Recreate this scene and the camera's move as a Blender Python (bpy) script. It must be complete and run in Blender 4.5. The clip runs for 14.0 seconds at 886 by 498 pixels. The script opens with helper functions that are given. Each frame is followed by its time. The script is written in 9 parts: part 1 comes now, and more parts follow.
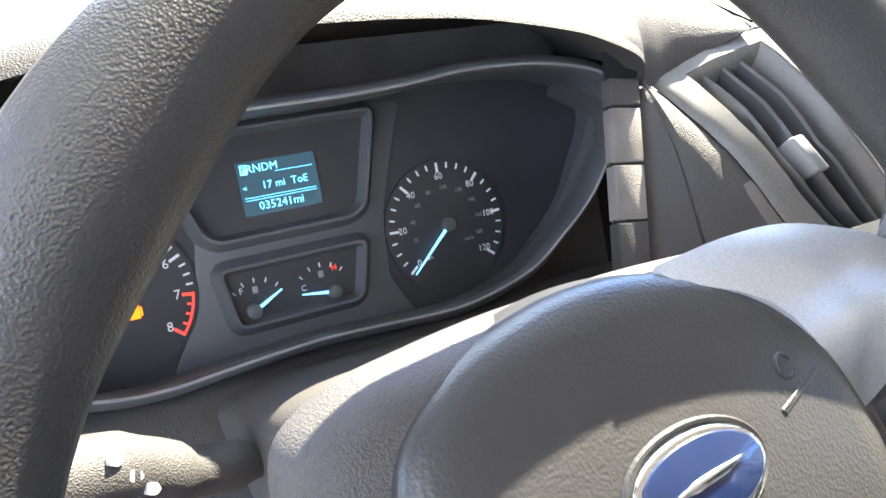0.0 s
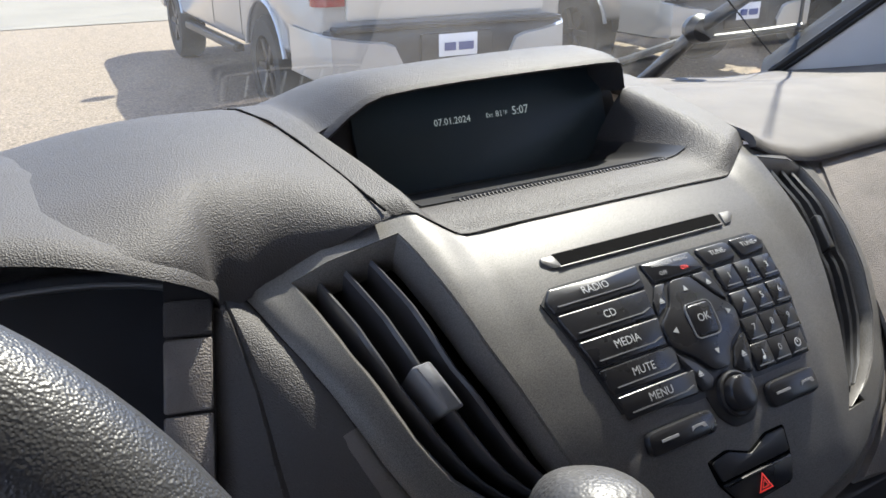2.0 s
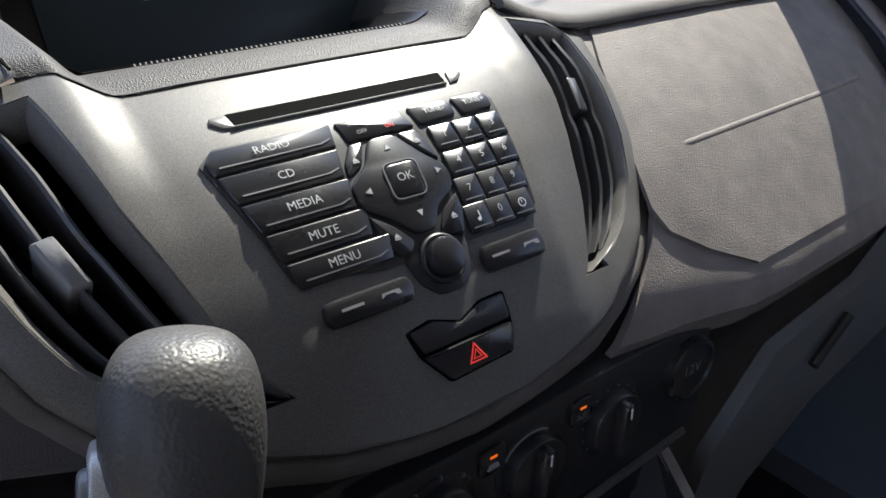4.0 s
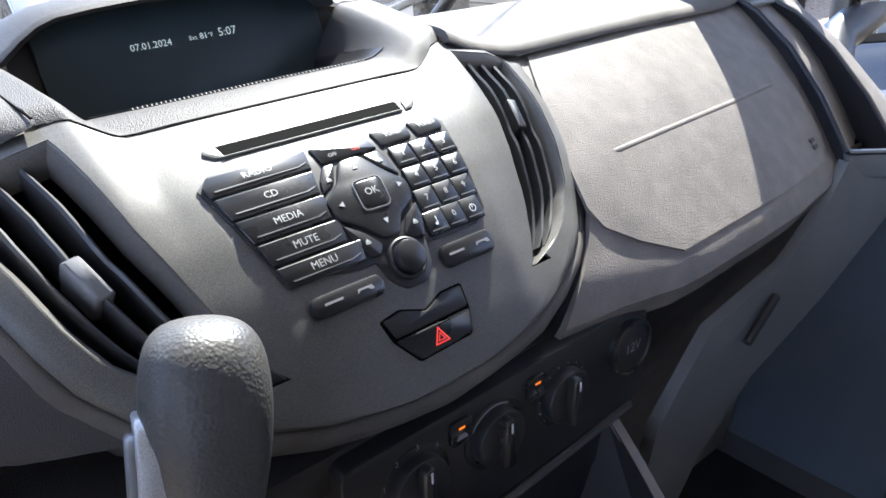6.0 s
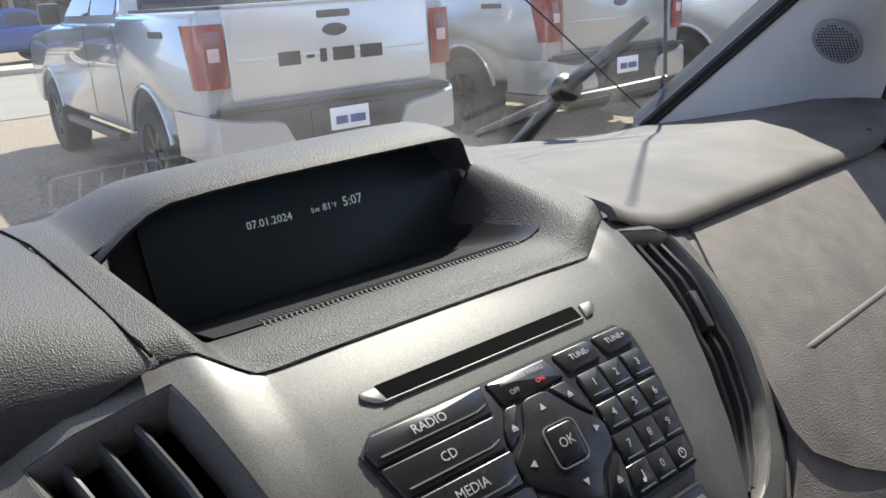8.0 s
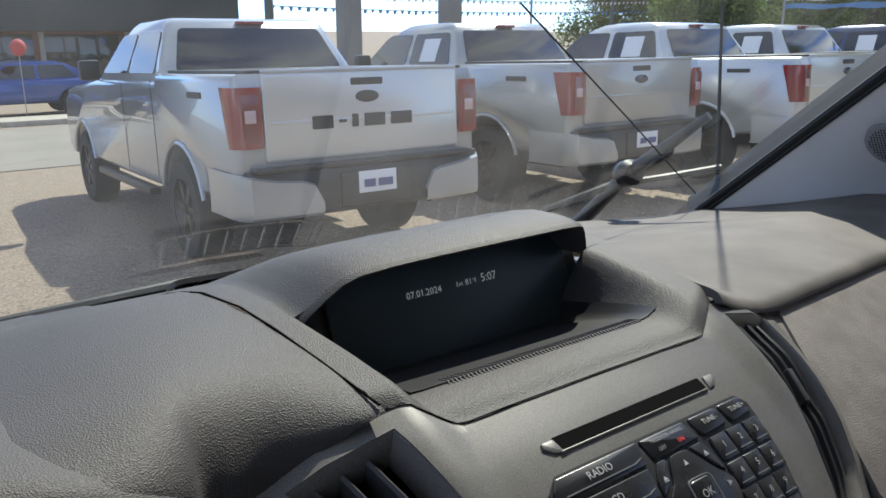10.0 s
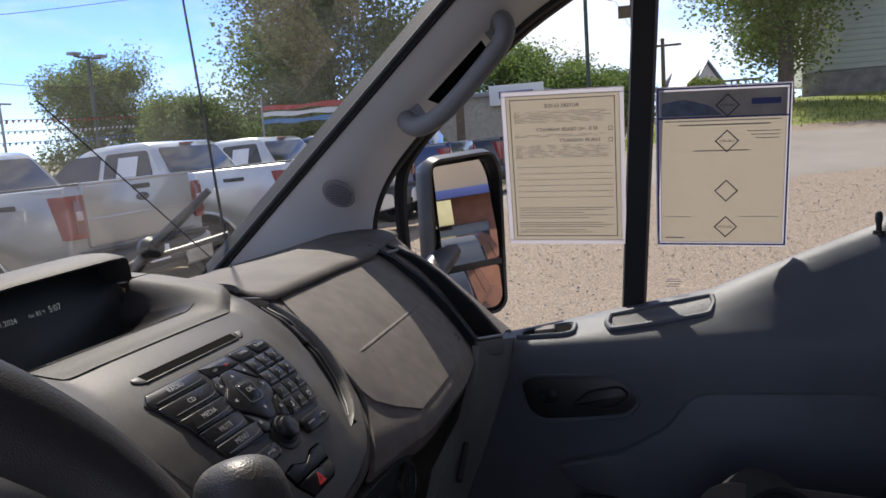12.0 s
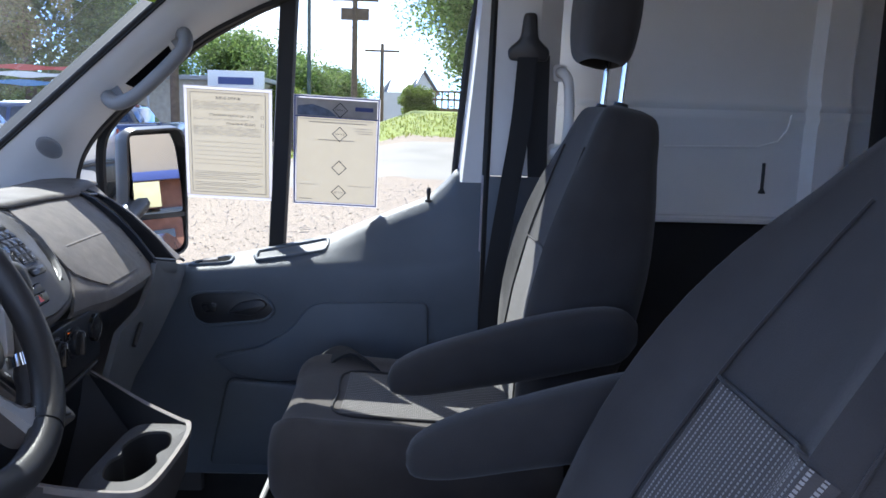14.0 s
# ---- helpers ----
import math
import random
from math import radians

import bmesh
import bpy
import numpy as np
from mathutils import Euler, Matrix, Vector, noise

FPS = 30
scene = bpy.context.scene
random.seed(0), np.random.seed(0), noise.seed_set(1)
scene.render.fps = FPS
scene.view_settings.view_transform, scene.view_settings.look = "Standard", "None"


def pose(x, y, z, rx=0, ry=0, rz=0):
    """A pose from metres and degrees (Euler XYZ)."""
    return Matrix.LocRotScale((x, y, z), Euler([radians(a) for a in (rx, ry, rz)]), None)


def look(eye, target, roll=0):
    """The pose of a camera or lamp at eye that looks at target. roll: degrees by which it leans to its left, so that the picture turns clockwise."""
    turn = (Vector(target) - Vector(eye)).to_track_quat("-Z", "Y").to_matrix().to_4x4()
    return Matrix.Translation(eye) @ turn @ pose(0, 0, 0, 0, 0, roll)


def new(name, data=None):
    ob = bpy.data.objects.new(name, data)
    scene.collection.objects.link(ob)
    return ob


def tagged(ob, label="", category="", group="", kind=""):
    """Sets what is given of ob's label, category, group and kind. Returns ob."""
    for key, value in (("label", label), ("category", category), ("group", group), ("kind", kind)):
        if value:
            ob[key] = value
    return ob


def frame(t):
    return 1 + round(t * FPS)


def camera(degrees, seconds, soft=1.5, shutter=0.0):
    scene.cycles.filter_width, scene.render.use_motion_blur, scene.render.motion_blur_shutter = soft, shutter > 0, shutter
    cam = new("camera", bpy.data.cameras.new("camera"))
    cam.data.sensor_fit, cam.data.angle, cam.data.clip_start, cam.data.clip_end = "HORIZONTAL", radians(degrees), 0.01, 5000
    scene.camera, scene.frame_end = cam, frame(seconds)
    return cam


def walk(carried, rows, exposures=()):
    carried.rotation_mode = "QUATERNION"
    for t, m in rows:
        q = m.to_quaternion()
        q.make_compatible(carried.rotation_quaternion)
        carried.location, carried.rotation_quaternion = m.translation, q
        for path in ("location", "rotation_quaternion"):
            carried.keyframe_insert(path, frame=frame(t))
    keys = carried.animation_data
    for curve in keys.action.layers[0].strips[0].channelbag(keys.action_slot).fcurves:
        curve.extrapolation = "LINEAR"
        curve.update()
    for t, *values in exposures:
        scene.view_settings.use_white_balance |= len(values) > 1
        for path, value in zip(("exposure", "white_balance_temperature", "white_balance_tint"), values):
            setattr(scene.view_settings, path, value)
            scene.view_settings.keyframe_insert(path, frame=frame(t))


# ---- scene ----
cam = camera(58.48, 14.0, soft=1.6)
EXPOSURES = [(0.0, 5.05, 7400, 1), (0.5, 4.6, 7100, 2), (1.0, 4.2, 6300, 6), (1.5, 3.02, 6550, 4), (2.0, 2.75, 6600, 5), (3.5, 2.57, 6600, 5), (5.8, 3.8, 6250, 5), (6.0, 3.7, 6250, 5), (6.5, 2.95, 6500, 4), (7.2, 2.67, 6650, 4), (9.5, 2.1, 6600, 2), (10.0, 2.0, 6600, 2), (10.5, 1.7, 6800, 8), (11.5, 1.57, 7050, 12), (12.5, 2.04, 6800, 9), (13.0, 2.25, 6700, 8), (13.5, 2.55, 6400, 7), (14.0, 2.82, 5900, 5)]
PATH = [
    (0.0, -0.6166, 0.0147, 1.7372, 60.16, -2.18, -29.05),
    (0.5, -0.5867, -0.0204, 1.7511, 60.37, -1.55, -28.96),
    (1.0, -0.518, -0.0268, 1.772, 60.87, -1.81, -29.19),
    (1.5, -0.4312, -0.0138, 1.8004, 62.68, -1.4, -29.42),
    (2.0, -0.3349, 0.0285, 1.7737, 65.27, -1.0, -30.6),
    (2.5, -0.2578, 0.0402, 1.7541, 65.51, -0.99, -33.82),
    (3.0, -0.222, 0.0358, 1.7348, 64.92, -0.68, -35.64),
    (3.5, -0.211, 0.0105, 1.7171, 63.32, -0.2, -35.98),
    (3.7, -0.2097, -0.003, 1.7104, 62.78, -0.09, -36.25),
    (5.8, -0.2447, -0.0784, 1.6924, 62.66, 1.95, -41.59),
    (6.0, -0.2504, -0.08, 1.7251, 64.13, 2.31, -40.42),
    (6.5, -0.2491, -0.0279, 1.7449, 67.84, 2.25, -39.61),
    (7.0, -0.2447, 0.0082, 1.7614, 69.41, 2.54, -38.77),
    (7.2, -0.2366, 0.0282, 1.7625, 69.83, 2.54, -38.57),
    (9.5, -0.2834, 0.0904, 1.7865, 70.38, -0.21, -37.41),
    (10.0, -0.3562, 0.0692, 1.8011, 74.5, -0.11, -37.01),
    (10.5, -0.4101, -0.0177, 1.8198, 78.74, -0.04, -40.16),
    (11.0, -0.4368, -0.0578, 1.7942, 80.64, -0.41, -46.24),
    (11.5, -0.4694, -0.0814, 1.7859, 81.04, 1.78, -57.39),
    (12.0, -0.5686, -0.0835, 1.7571, 81.58, 4.02, -71.96),
    (12.5, -0.7531, -0.095, 1.7855, 81.34, 4.18, -78.67),
    (13.0, -0.92, -0.1619, 1.7668, 79.11, 1.35, -86.92),
    (13.5, -1.0413, -0.2732, 1.7736, 78.87, -0.36, -89.56),
    (14.0, -1.1573, -0.3214, 1.7513, 80.76, -1.68, -91.59),
]
walk(cam, [(t, pose(*row)) for t, *row in PATH], EXPOSURES)

# ---- light ----
SUN_AZ, SUN_EL = 51.5, 47.0     # degrees: from straight ahead towards the right, above the horizon
world = bpy.data.worlds.new("sky")
scene.world = world
world.use_nodes = True
wn, wl = world.node_tree.nodes, world.node_tree.links
wn.clear()
sky = wn.new("ShaderNodeTexSky")
sky.sky_type, sky.sun_disc = "NISHITA", False
sky.dust_density, sky.ozone_density, sky.air_density = 0.05, 3.0, 0.55
sky.sun_elevation, sky.sun_rotation = radians(SUN_EL), radians(SUN_AZ)
coord = wn.new("ShaderNodeTexCoord")
squash = wn.new("ShaderNodeMapping")
squash.inputs["Scale"].default_value = (1.0, 1.0, 3.4)
cloud = wn.new("ShaderNodeTexNoise")
cloud.inputs["Scale"].default_value, cloud.inputs["Detail"].default_value = 2.3, 7.0
cloud.inputs["Roughness"].default_value = 0.55
cover = wn.new("ShaderNodeValToRGB")
cover.color_ramp.elements[0].position, cover.color_ramp.elements[1].position = 0.41, 0.66
cover.color_ramp.elements[1].color = (0.85, 0.85, 0.85, 1)
white = wn.new("ShaderNodeMix")
white.data_type = "RGBA"
white.inputs["B"].default_value = (2.9, 2.9, 2.9, 1)
back = wn.new("ShaderNodeBackground")
back.inputs["Strength"].default_value = 0.14
wout = wn.new("ShaderNodeOutputWorld")
wl.new(coord.outputs["Generated"], squash.inputs["Vector"])
wl.new(squash.outputs["Vector"], cloud.inputs["Vector"])
wl.new(cloud.outputs["Fac"], cover.inputs["Fac"])
wl.new(cover.outputs["Color"], white.inputs["Factor"])
deep = wn.new("ShaderNodeVectorMath")
deep.operation = "MULTIPLY"
deep.inputs[1].default_value = (0.36, 0.455, 0.66)
wl.new(sky.outputs["Color"], deep.inputs[0])
wl.new(deep.outputs["Vector"], white.inputs["A"])
wl.new(white.outputs["Result"], back.inputs["Color"])
wl.new(back.outputs["Background"], wout.inputs["Surface"])

sun = new("sun", bpy.data.lights.new("sun", "SUN"))
sun.data.energy, sun.data.angle, sun.data.color = 1.75, radians(0.53), (1.0, 0.95, 0.87)
_d = Vector((math.sin(radians(SUN_AZ)) * math.cos(radians(SUN_EL)), math.cos(radians(SUN_AZ)) * math.cos(radians(SUN_EL)), math.sin(radians(SUN_EL))))
sun.matrix_world = look(_d * 30, (0, 0, 0))


# ---- materials ----
def material(name, color, rough=0.5, metal=0.0, grain=0.0, grain_scale=400.0, blotch=0.0, blotch_scale=6.0, spec=0.5, coat=0.0, emit=None, emit_strength=0.0, sheen=0.0, rough_var=0.0, cells=False):
    """A principled material with fine relief (grain) and slow changes of tone (blotch)."""
    m = bpy.data.materials.new(name)
    m.use_nodes = True
    n, l = m.node_tree.nodes, m.node_tree.links
    b = n["Principled BSDF"]
    b.inputs["Base Color"].default_value = (*color, 1)
    b.inputs["Roughness"].default_value, b.inputs["Metallic"].default_value = rough, metal
    b.inputs["Specular IOR Level"].default_value, b.inputs["Coat Weight"].default_value = spec, coat
    b.inputs["Coat Roughness"].default_value = 0.05
    b.inputs["Sheen Weight"].default_value = sheen
    if emit:
        b.inputs["Emission Color"].default_value, b.inputs["Emission Strength"].default_value = (*emit, 1), emit_strength
    tc = n.new("ShaderNodeTexCoord")
    if blotch:
        t = n.new("ShaderNodeTexNoise")
        t.inputs["Scale"].default_value, t.inputs["Detail"].default_value = blotch_scale, 5
        r = n.new("ShaderNodeMapRange")
        r.inputs["From Min"].default_value, r.inputs["From Max"].default_value = 0.3, 0.7
        r.inputs["To Min"].default_value, r.inputs["To Max"].default_value = 1 - blotch, 1 + blotch
        mx = n.new("ShaderNodeVectorMath")
        mx.operation = "SCALE"
        mx.inputs[0].default_value = color
        l.new(tc.outputs["Object"], t.inputs["Vector"])
        l.new(t.outputs["Fac"], r.inputs["Value"])
        l.new(r.outputs["Result"], mx.inputs["Scale"])
        l.new(mx.outputs["Vector"], b.inputs["Base Color"])
        if rough_var:
            rr = n.new("ShaderNodeMapRange")
            rr.inputs["To Min"].default_value, rr.inputs["To Max"].default_value = rough - rough_var, rough + rough_var
            l.new(t.outputs["Fac"], rr.inputs["Value"])
            l.new(rr.outputs["Result"], b.inputs["Roughness"])
    if grain:
        bump = n.new("ShaderNodeBump")
        bump.inputs["Strength"].default_value, bump.inputs["Distance"].default_value = grain, 0.0006 if grain_scale > 200 else 0.01
        if cells:
            g = n.new("ShaderNodeTexVoronoi")
            g.feature = "SMOOTH_F1"
            g.inputs["Scale"].default_value = grain_scale
            l.new(g.outputs["Distance"], bump.inputs["Height"])
        else:
            g = n.new("ShaderNodeTexNoise")
            g.inputs["Scale"].default_value, g.inputs["Detail"].default_value = grain_scale, 3
            l.new(g.outputs["Fac"], bump.inputs["Height"])
        l.new(tc.outputs["Object"], g.inputs["Vector"])
        l.new(bump.outputs["Normal"], b.inputs["Normal"])
    return m


def glass(name, tint=(1, 1, 1), gloss=1.0, rough=0.0, dust=0.0):
    """A thin pane: clear, with a mirror gloss that grows towards grazing angles."""
    m = bpy.data.materials.new(name)
    m.use_nodes = True
    n, l = m.node_tree.nodes, m.node_tree.links
    n.clear()
    tr, gl, mix, fr = n.new("ShaderNodeBsdfTransparent"), n.new("ShaderNodeBsdfGlossy"), n.new("ShaderNodeMixShader"), n.new("ShaderNodeFresnel")
    tr.inputs["Color"].default_value = (*tint, 1)
    gl.inputs["Roughness"].default_value = rough
    fr.inputs["IOR"].default_value = 1.5
    k = n.new("ShaderNodeMath")
    k.operation = "MULTIPLY"
    k.inputs[1].default_value = gloss
    out = n.new("ShaderNodeOutputMaterial")
    l.new(fr.outputs["Fac"], k.inputs[0])
    l.new(k.outputs["Value"], mix.inputs["Fac"])
    l.new(tr.outputs["BSDF"], mix.inputs[1])
    l.new(gl.outputs["BSDF"], mix.inputs[2])
    if dust:
        tc, no, ra, df, film_ = n.new("ShaderNodeTexCoord"), n.new("ShaderNodeTexNoise"), n.new("ShaderNodeMapRange"), n.new("ShaderNodeBsdfDiffuse"), n.new("ShaderNodeMixShader")
        no.inputs["Scale"].default_value, no.inputs["Detail"].default_value = 9.0, 8
        ra.inputs["From Min"].default_value, ra.inputs["From Max"].default_value = 0.35, 0.75
        ra.inputs["To Min"].default_value, ra.inputs["To Max"].default_value = dust * 0.4, dust * 1.8
        df.inputs["Color"].default_value = (0.5, 0.48, 0.45, 1)
        thru, both = n.new("ShaderNodeBsdfTranslucent"), n.new("ShaderNodeMixShader")
        thru.inputs["Color"].default_value = (0.62, 0.60, 0.57, 1)
        both.inputs["Fac"].default_value = 0.6
        l.new(df.outputs["BSDF"], both.inputs[1])
        l.new(thru.outputs["BSDF"], both.inputs[2])
        l.new(tc.outputs["Object"], no.inputs["Vector"])
        l.new(no.outputs["Fac"], ra.inputs["Value"])
        l.new(ra.outputs["Result"], film_.inputs["Fac"])
        l.new(mix.outputs["Shader"], film_.inputs[1])
        l.new(both.outputs["Shader"], film_.inputs[2])
        l.new(film_.outputs["Shader"], out.inputs["Surface"])
        return m
    l.new(mix.outputs["Shader"], out.inputs["Surface"])
    return m


def woven(name, color, rough=0.9, stripe=None, pitch=0.011, dash=0.0045):
    """Seat cloth with a fine weave; with stripe, rows of pale dashes run up the cloth."""
    m = material(name, color, rough, grain=0.9, grain_scale=650, blotch=0.14, blotch_scale=14, sheen=0.15, spec=0.2)
    if stripe:
        n, l = m.node_tree.nodes, m.node_tree.links
        b = n["Principled BSDF"]
        uv = n.new("ShaderNodeUVMap")
        sep = n.new("ShaderNodeSeparateXYZ")
        l.new(uv.outputs["UV"], sep.inputs["Vector"])

        def comb(axis, size, share):
            d = n.new("ShaderNodeMath")
            d.operation = "DIVIDE"
            d.inputs[1].default_value = size
            f = n.new("ShaderNodeMath")
            f.operation = "FRACT"
            g = n.new("ShaderNodeMath")
            g.operation = "LESS_THAN"
            g.inputs[1].default_value = share
            l.new(sep.outputs[axis], d.inputs[0])
            l.new(d.outputs["Value"], f.inputs[0])
            l.new(f.outputs["Value"], g.inputs[0])
            return g
        a, c = comb("X", pitch, 0.32), comb("Y", dash, 0.66)
        both = n.new("ShaderNodeMath")
        both.operation = "MULTIPLY"
        l.new(a.outputs["Value"], both.inputs[0])
        l.new(c.outputs["Value"], both.inputs[1])
        mix = n.new("ShaderNodeMix")
        mix.data_type = "RGBA"
        mix.inputs["A"].default_value, mix.inputs["B"].default_value = (*color, 1), (*stripe, 1)
        l.new(both.outputs["Value"], mix.inputs["Factor"])
        l.new(mix.outputs["Result"], b.inputs["Base Color"])
    return m


def flecked(m, color, share=0.45, scale=2300.0):
    """Metallic paint: fine bright and dark flecks, with slow clouds of tone."""
    n, l = m.node_tree.nodes, m.node_tree.links
    tc, fine, slow = n.new("ShaderNodeTexCoord"), n.new("ShaderNodeTexNoise"), n.new("ShaderNodeTexNoise")
    fine.inputs["Scale"].default_value, fine.inputs["Detail"].default_value = scale, 1
    slow.inputs["Scale"].default_value, slow.inputs["Detail"].default_value = 11, 4
    total = n.new("ShaderNodeMath")
    total.operation = "MULTIPLY_ADD"
    total.inputs[1].default_value = 0.22
    r = n.new("ShaderNodeMapRange")
    r.inputs["From Min"].default_value, r.inputs["From Max"].default_value = 0.40, 0.82
    r.inputs["To Min"].default_value, r.inputs["To Max"].default_value = 1 - share, 1 + share
    mx = n.new("ShaderNodeVectorMath")
    mx.operation = "SCALE"
    mx.inputs[0].default_value = color
    for t in (fine, slow):
        l.new(tc.outputs["Object"], t.inputs["Vector"])
    l.new(slow.outputs["Fac"], total.inputs[0])
    l.new(fine.outputs["Fac"], total.inputs[2])
    l.new(total.outputs["Value"], r.inputs["Value"])
    l.new(r.outputs["Result"], mx.inputs["Scale"])
    l.new(mx.outputs["Vector"], n["Principled BSDF"].inputs["Base Color"])
    return m


PAD = material("dash_plastic", (0.056, 0.052, 0.051), 0.58, grain=0.75, grain_scale=1300, blotch=0.2, blotch_scale=5, rough_var=0.06, cells=True, spec=0.32)
CHEEK = material("grey_lower_plastic", (0.145, 0.15, 0.155), 0.6, grain=0.6, grain_scale=1100, blotch=0.12, blotch_scale=7, cells=True, spec=0.3)
# paler than PAD; top pad, stack roll, cluster backing and grille frames
PAD_TOP = material("paler_dash_plastic", (0.112, 0.102, 0.094), 0.66, grain=0.75, grain_scale=1250, blotch=0.30, blotch_scale=14, rough_var=0.06, cells=True, spec=0.25)
PAD_GREY = material("grey_dash_plastic", (0.182, 0.164, 0.152), 0.62, grain=0.75, grain_scale=1100, blotch=0.16, blotch_scale=45, rough_var=0.08, cells=True, spec=0.3)
TRIM = flecked(material("satin_grey_paint", (0.115, 0.110, 0.104), 0.43, metal=0.10, spec=0.35, grain=0.12, grain_scale=2600), (0.115, 0.110, 0.104))
SPOKE = flecked(material("satin_silver_paint", (0.46, 0.465, 0.475), 0.32, metal=0.40, blotch=0.05, blotch_scale=9), (0.46, 0.465, 0.475), 0.25)
BLACK = material("black_plastic", (0.020, 0.020, 0.022), 0.4, blotch=0.2, blotch_scale=20)
PIANO = material("soft_touch_black", (0.018, 0.018, 0.020), 0.28, blotch=0.15, blotch_scale=30, rough_var=0.05)
# near-black: the shade inside openings and gaps is put into the colour
DEEP = material("recess_shade_black", (0.0015, 0.0015, 0.0018), 0.85, spec=0.05)
SLAT = material("vent_slat_black", (0.045, 0.045, 0.048), 0.38, spec=0.5)
KEY_INK = material("key_print", (0.36, 0.37, 0.38), 0.6)
SLATE = material("satin_slate_paint", (0.20, 0.205, 0.215), 0.36, metal=0.4, blotch=0.05)
KEY_RIM = material("key_edge_grey", (0.16, 0.162, 0.168), 0.32, spec=0.6)
FACE = material("cluster_face", (0.028, 0.029, 0.033), 0.45, blotch=0.15, blotch_scale=20)
FRAME = material("cluster_frame", (0.074, 0.076, 0.082), 0.42, grain=0.1, grain_scale=900)
LEATHER = material("wheel_rim_skin", (0.034, 0.034, 0.036), 0.40, grain=0.45, grain_scale=1300, blotch=0.2, blotch_scale=8, rough_var=0.05, cells=True)
PADSKIN = material("airbag_skin", (0.031, 0.030, 0.031), 0.37, grain=0.30, grain_scale=900, blotch=0.15, blotch_scale=8, cells=True)
KNOB_SKIN = material("knob_leather", (0.060, 0.058, 0.056), 0.44, grain=0.55, grain_scale=620, blotch=0.2, blotch_scale=12, cells=True)
CHROME = material("polished_metal", (0.75, 0.76, 0.78), 0.12, metal=1.0)
EMBLEM = material("emblem_blue", (0.007, 0.015, 0.050), 0.2, coat=0.6)
INK = material("pale_print", (0.70, 0.71, 0.72), 0.6)
DIM = material("grey_print", (0.25, 0.25, 0.26), 0.6)
RED_INK = material("red_print", (0.75, 0.06, 0.05), 0.5, emit=(0.9, 0.05, 0.04), emit_strength=0.06)
CYAN = material("display_pixels", (0.1, 0.3, 0.4), 0.5, emit=(0.10, 0.48, 1.0), emit_strength=0.16)
SCREEN_BLUE = material("display_ground", (0.012, 0.022, 0.032), 0.3, emit=(0.1, 0.3, 0.5), emit_strength=0.010)
NEEDLE = material("needle_blue", (0.22, 0.45, 0.70), 0.5, emit=(0.15, 0.50, 0.95), emit_strength=0.10)
AMBER = material("amber_lamp", (0.8, 0.25, 0.02), 0.5, emit=(1.0, 0.16, 0.005), emit_strength=0.10)
CLOCK = material("clock_pixels", (0.5, 0.55, 0.55), 0.5, emit=(0.6, 0.72, 0.72), emit_strength=0.055)
# the pane's bluish reflection is put into its base colour
SCREEN = material("display_glass", (0.030, 0.046, 0.054), 0.42, blotch=0.1, blotch_scale=12)
DOOR = material("door_plastic", (0.084, 0.100, 0.122), 0.5, grain=0.6, grain_scale=1000, blotch=0.12, blotch_scale=5, cells=True)
PILLAR = material("pillar_trim", (0.64, 0.64, 0.64), 0.6, grain=0.3, grain_scale=700, blotch=0.06, blotch_scale=6)
HANDLE_GREY = material("grab_handle_grey", (0.19, 0.192, 0.20), 0.48, grain=0.3, grain_scale=700, blotch=0.1)
HEADLINER = material("headliner_felt", (0.72, 0.72, 0.70), 0.95, grain=0.4, grain_scale=900, blotch=0.05)
RUBBER = material("seal_rubber", (0.011, 0.011, 0.012), 0.65)
CLOTH = woven("seat_cloth", (0.037, 0.035, 0.035))
# cushion cloth, a little lighter and warmer than CLOTH
CLOTH_LIGHT = woven("seat_cushion_cloth", (0.060, 0.053, 0.049))
STRIPES = woven("striped_seat_cloth", (0.062, 0.057, 0.055), stripe=(0.255, 0.248, 0.238), pitch=0.0088, dash=0.0038)
BELT = material("belt_webbing", (0.012, 0.013, 0.015), 0.8, grain=0.6, grain_scale=800)
VAN_WHITE = material("white_body_paint", (0.76, 0.76, 0.76), 0.35, coat=0.5, blotch=0.03)
LINING = material("black_load_lining", (0.012, 0.012, 0.013), 0.8, grain=0.4, grain_scale=300)
FLOOR = material("floor_mat", (0.022, 0.022, 0.023), 0.85, grain=0.7, grain_scale=260, blotch=0.3, blotch_scale=12)
PAPER = material("laminated_paper", (0.46, 0.42, 0.345), 0.45, blotch=0.05, blotch_scale=20)


def lets_light_through(m, color, share):
    """Paper that the daylight behind it shines through."""
    n, l = m.node_tree.nodes, m.node_tree.links
    t, mix = n.new("ShaderNodeBsdfTranslucent"), n.new("ShaderNodeMixShader")
    t.inputs["Color"].default_value = (*color, 1)
    mix.inputs["Fac"].default_value = share
    l.new(n["Principled BSDF"].outputs["BSDF"], mix.inputs[1])
    l.new(t.outputs["BSDF"], mix.inputs[2])
    l.new(mix.outputs["Shader"], n["Material Output"].inputs["Surface"])
    return m


lets_light_through(PAPER, (0.36, 0.315, 0.245), 0.6)
PAPER_EDGE = lets_light_through(material("laminate_edge", (0.72, 0.68, 0.74), 0.3), (0.5, 0.48, 0.52), 0.6)
PRINT = material("dark_print", (0.06, 0.06, 0.07), 0.7)
PRINT_GREY = material("faded_print", (0.30, 0.28, 0.25), 0.7)
NAVY = material("navy_print", (0.05, 0.07, 0.22), 0.6)
WHITE_PAPER = material("white_paper", (0.8, 0.8, 0.82), 0.6)
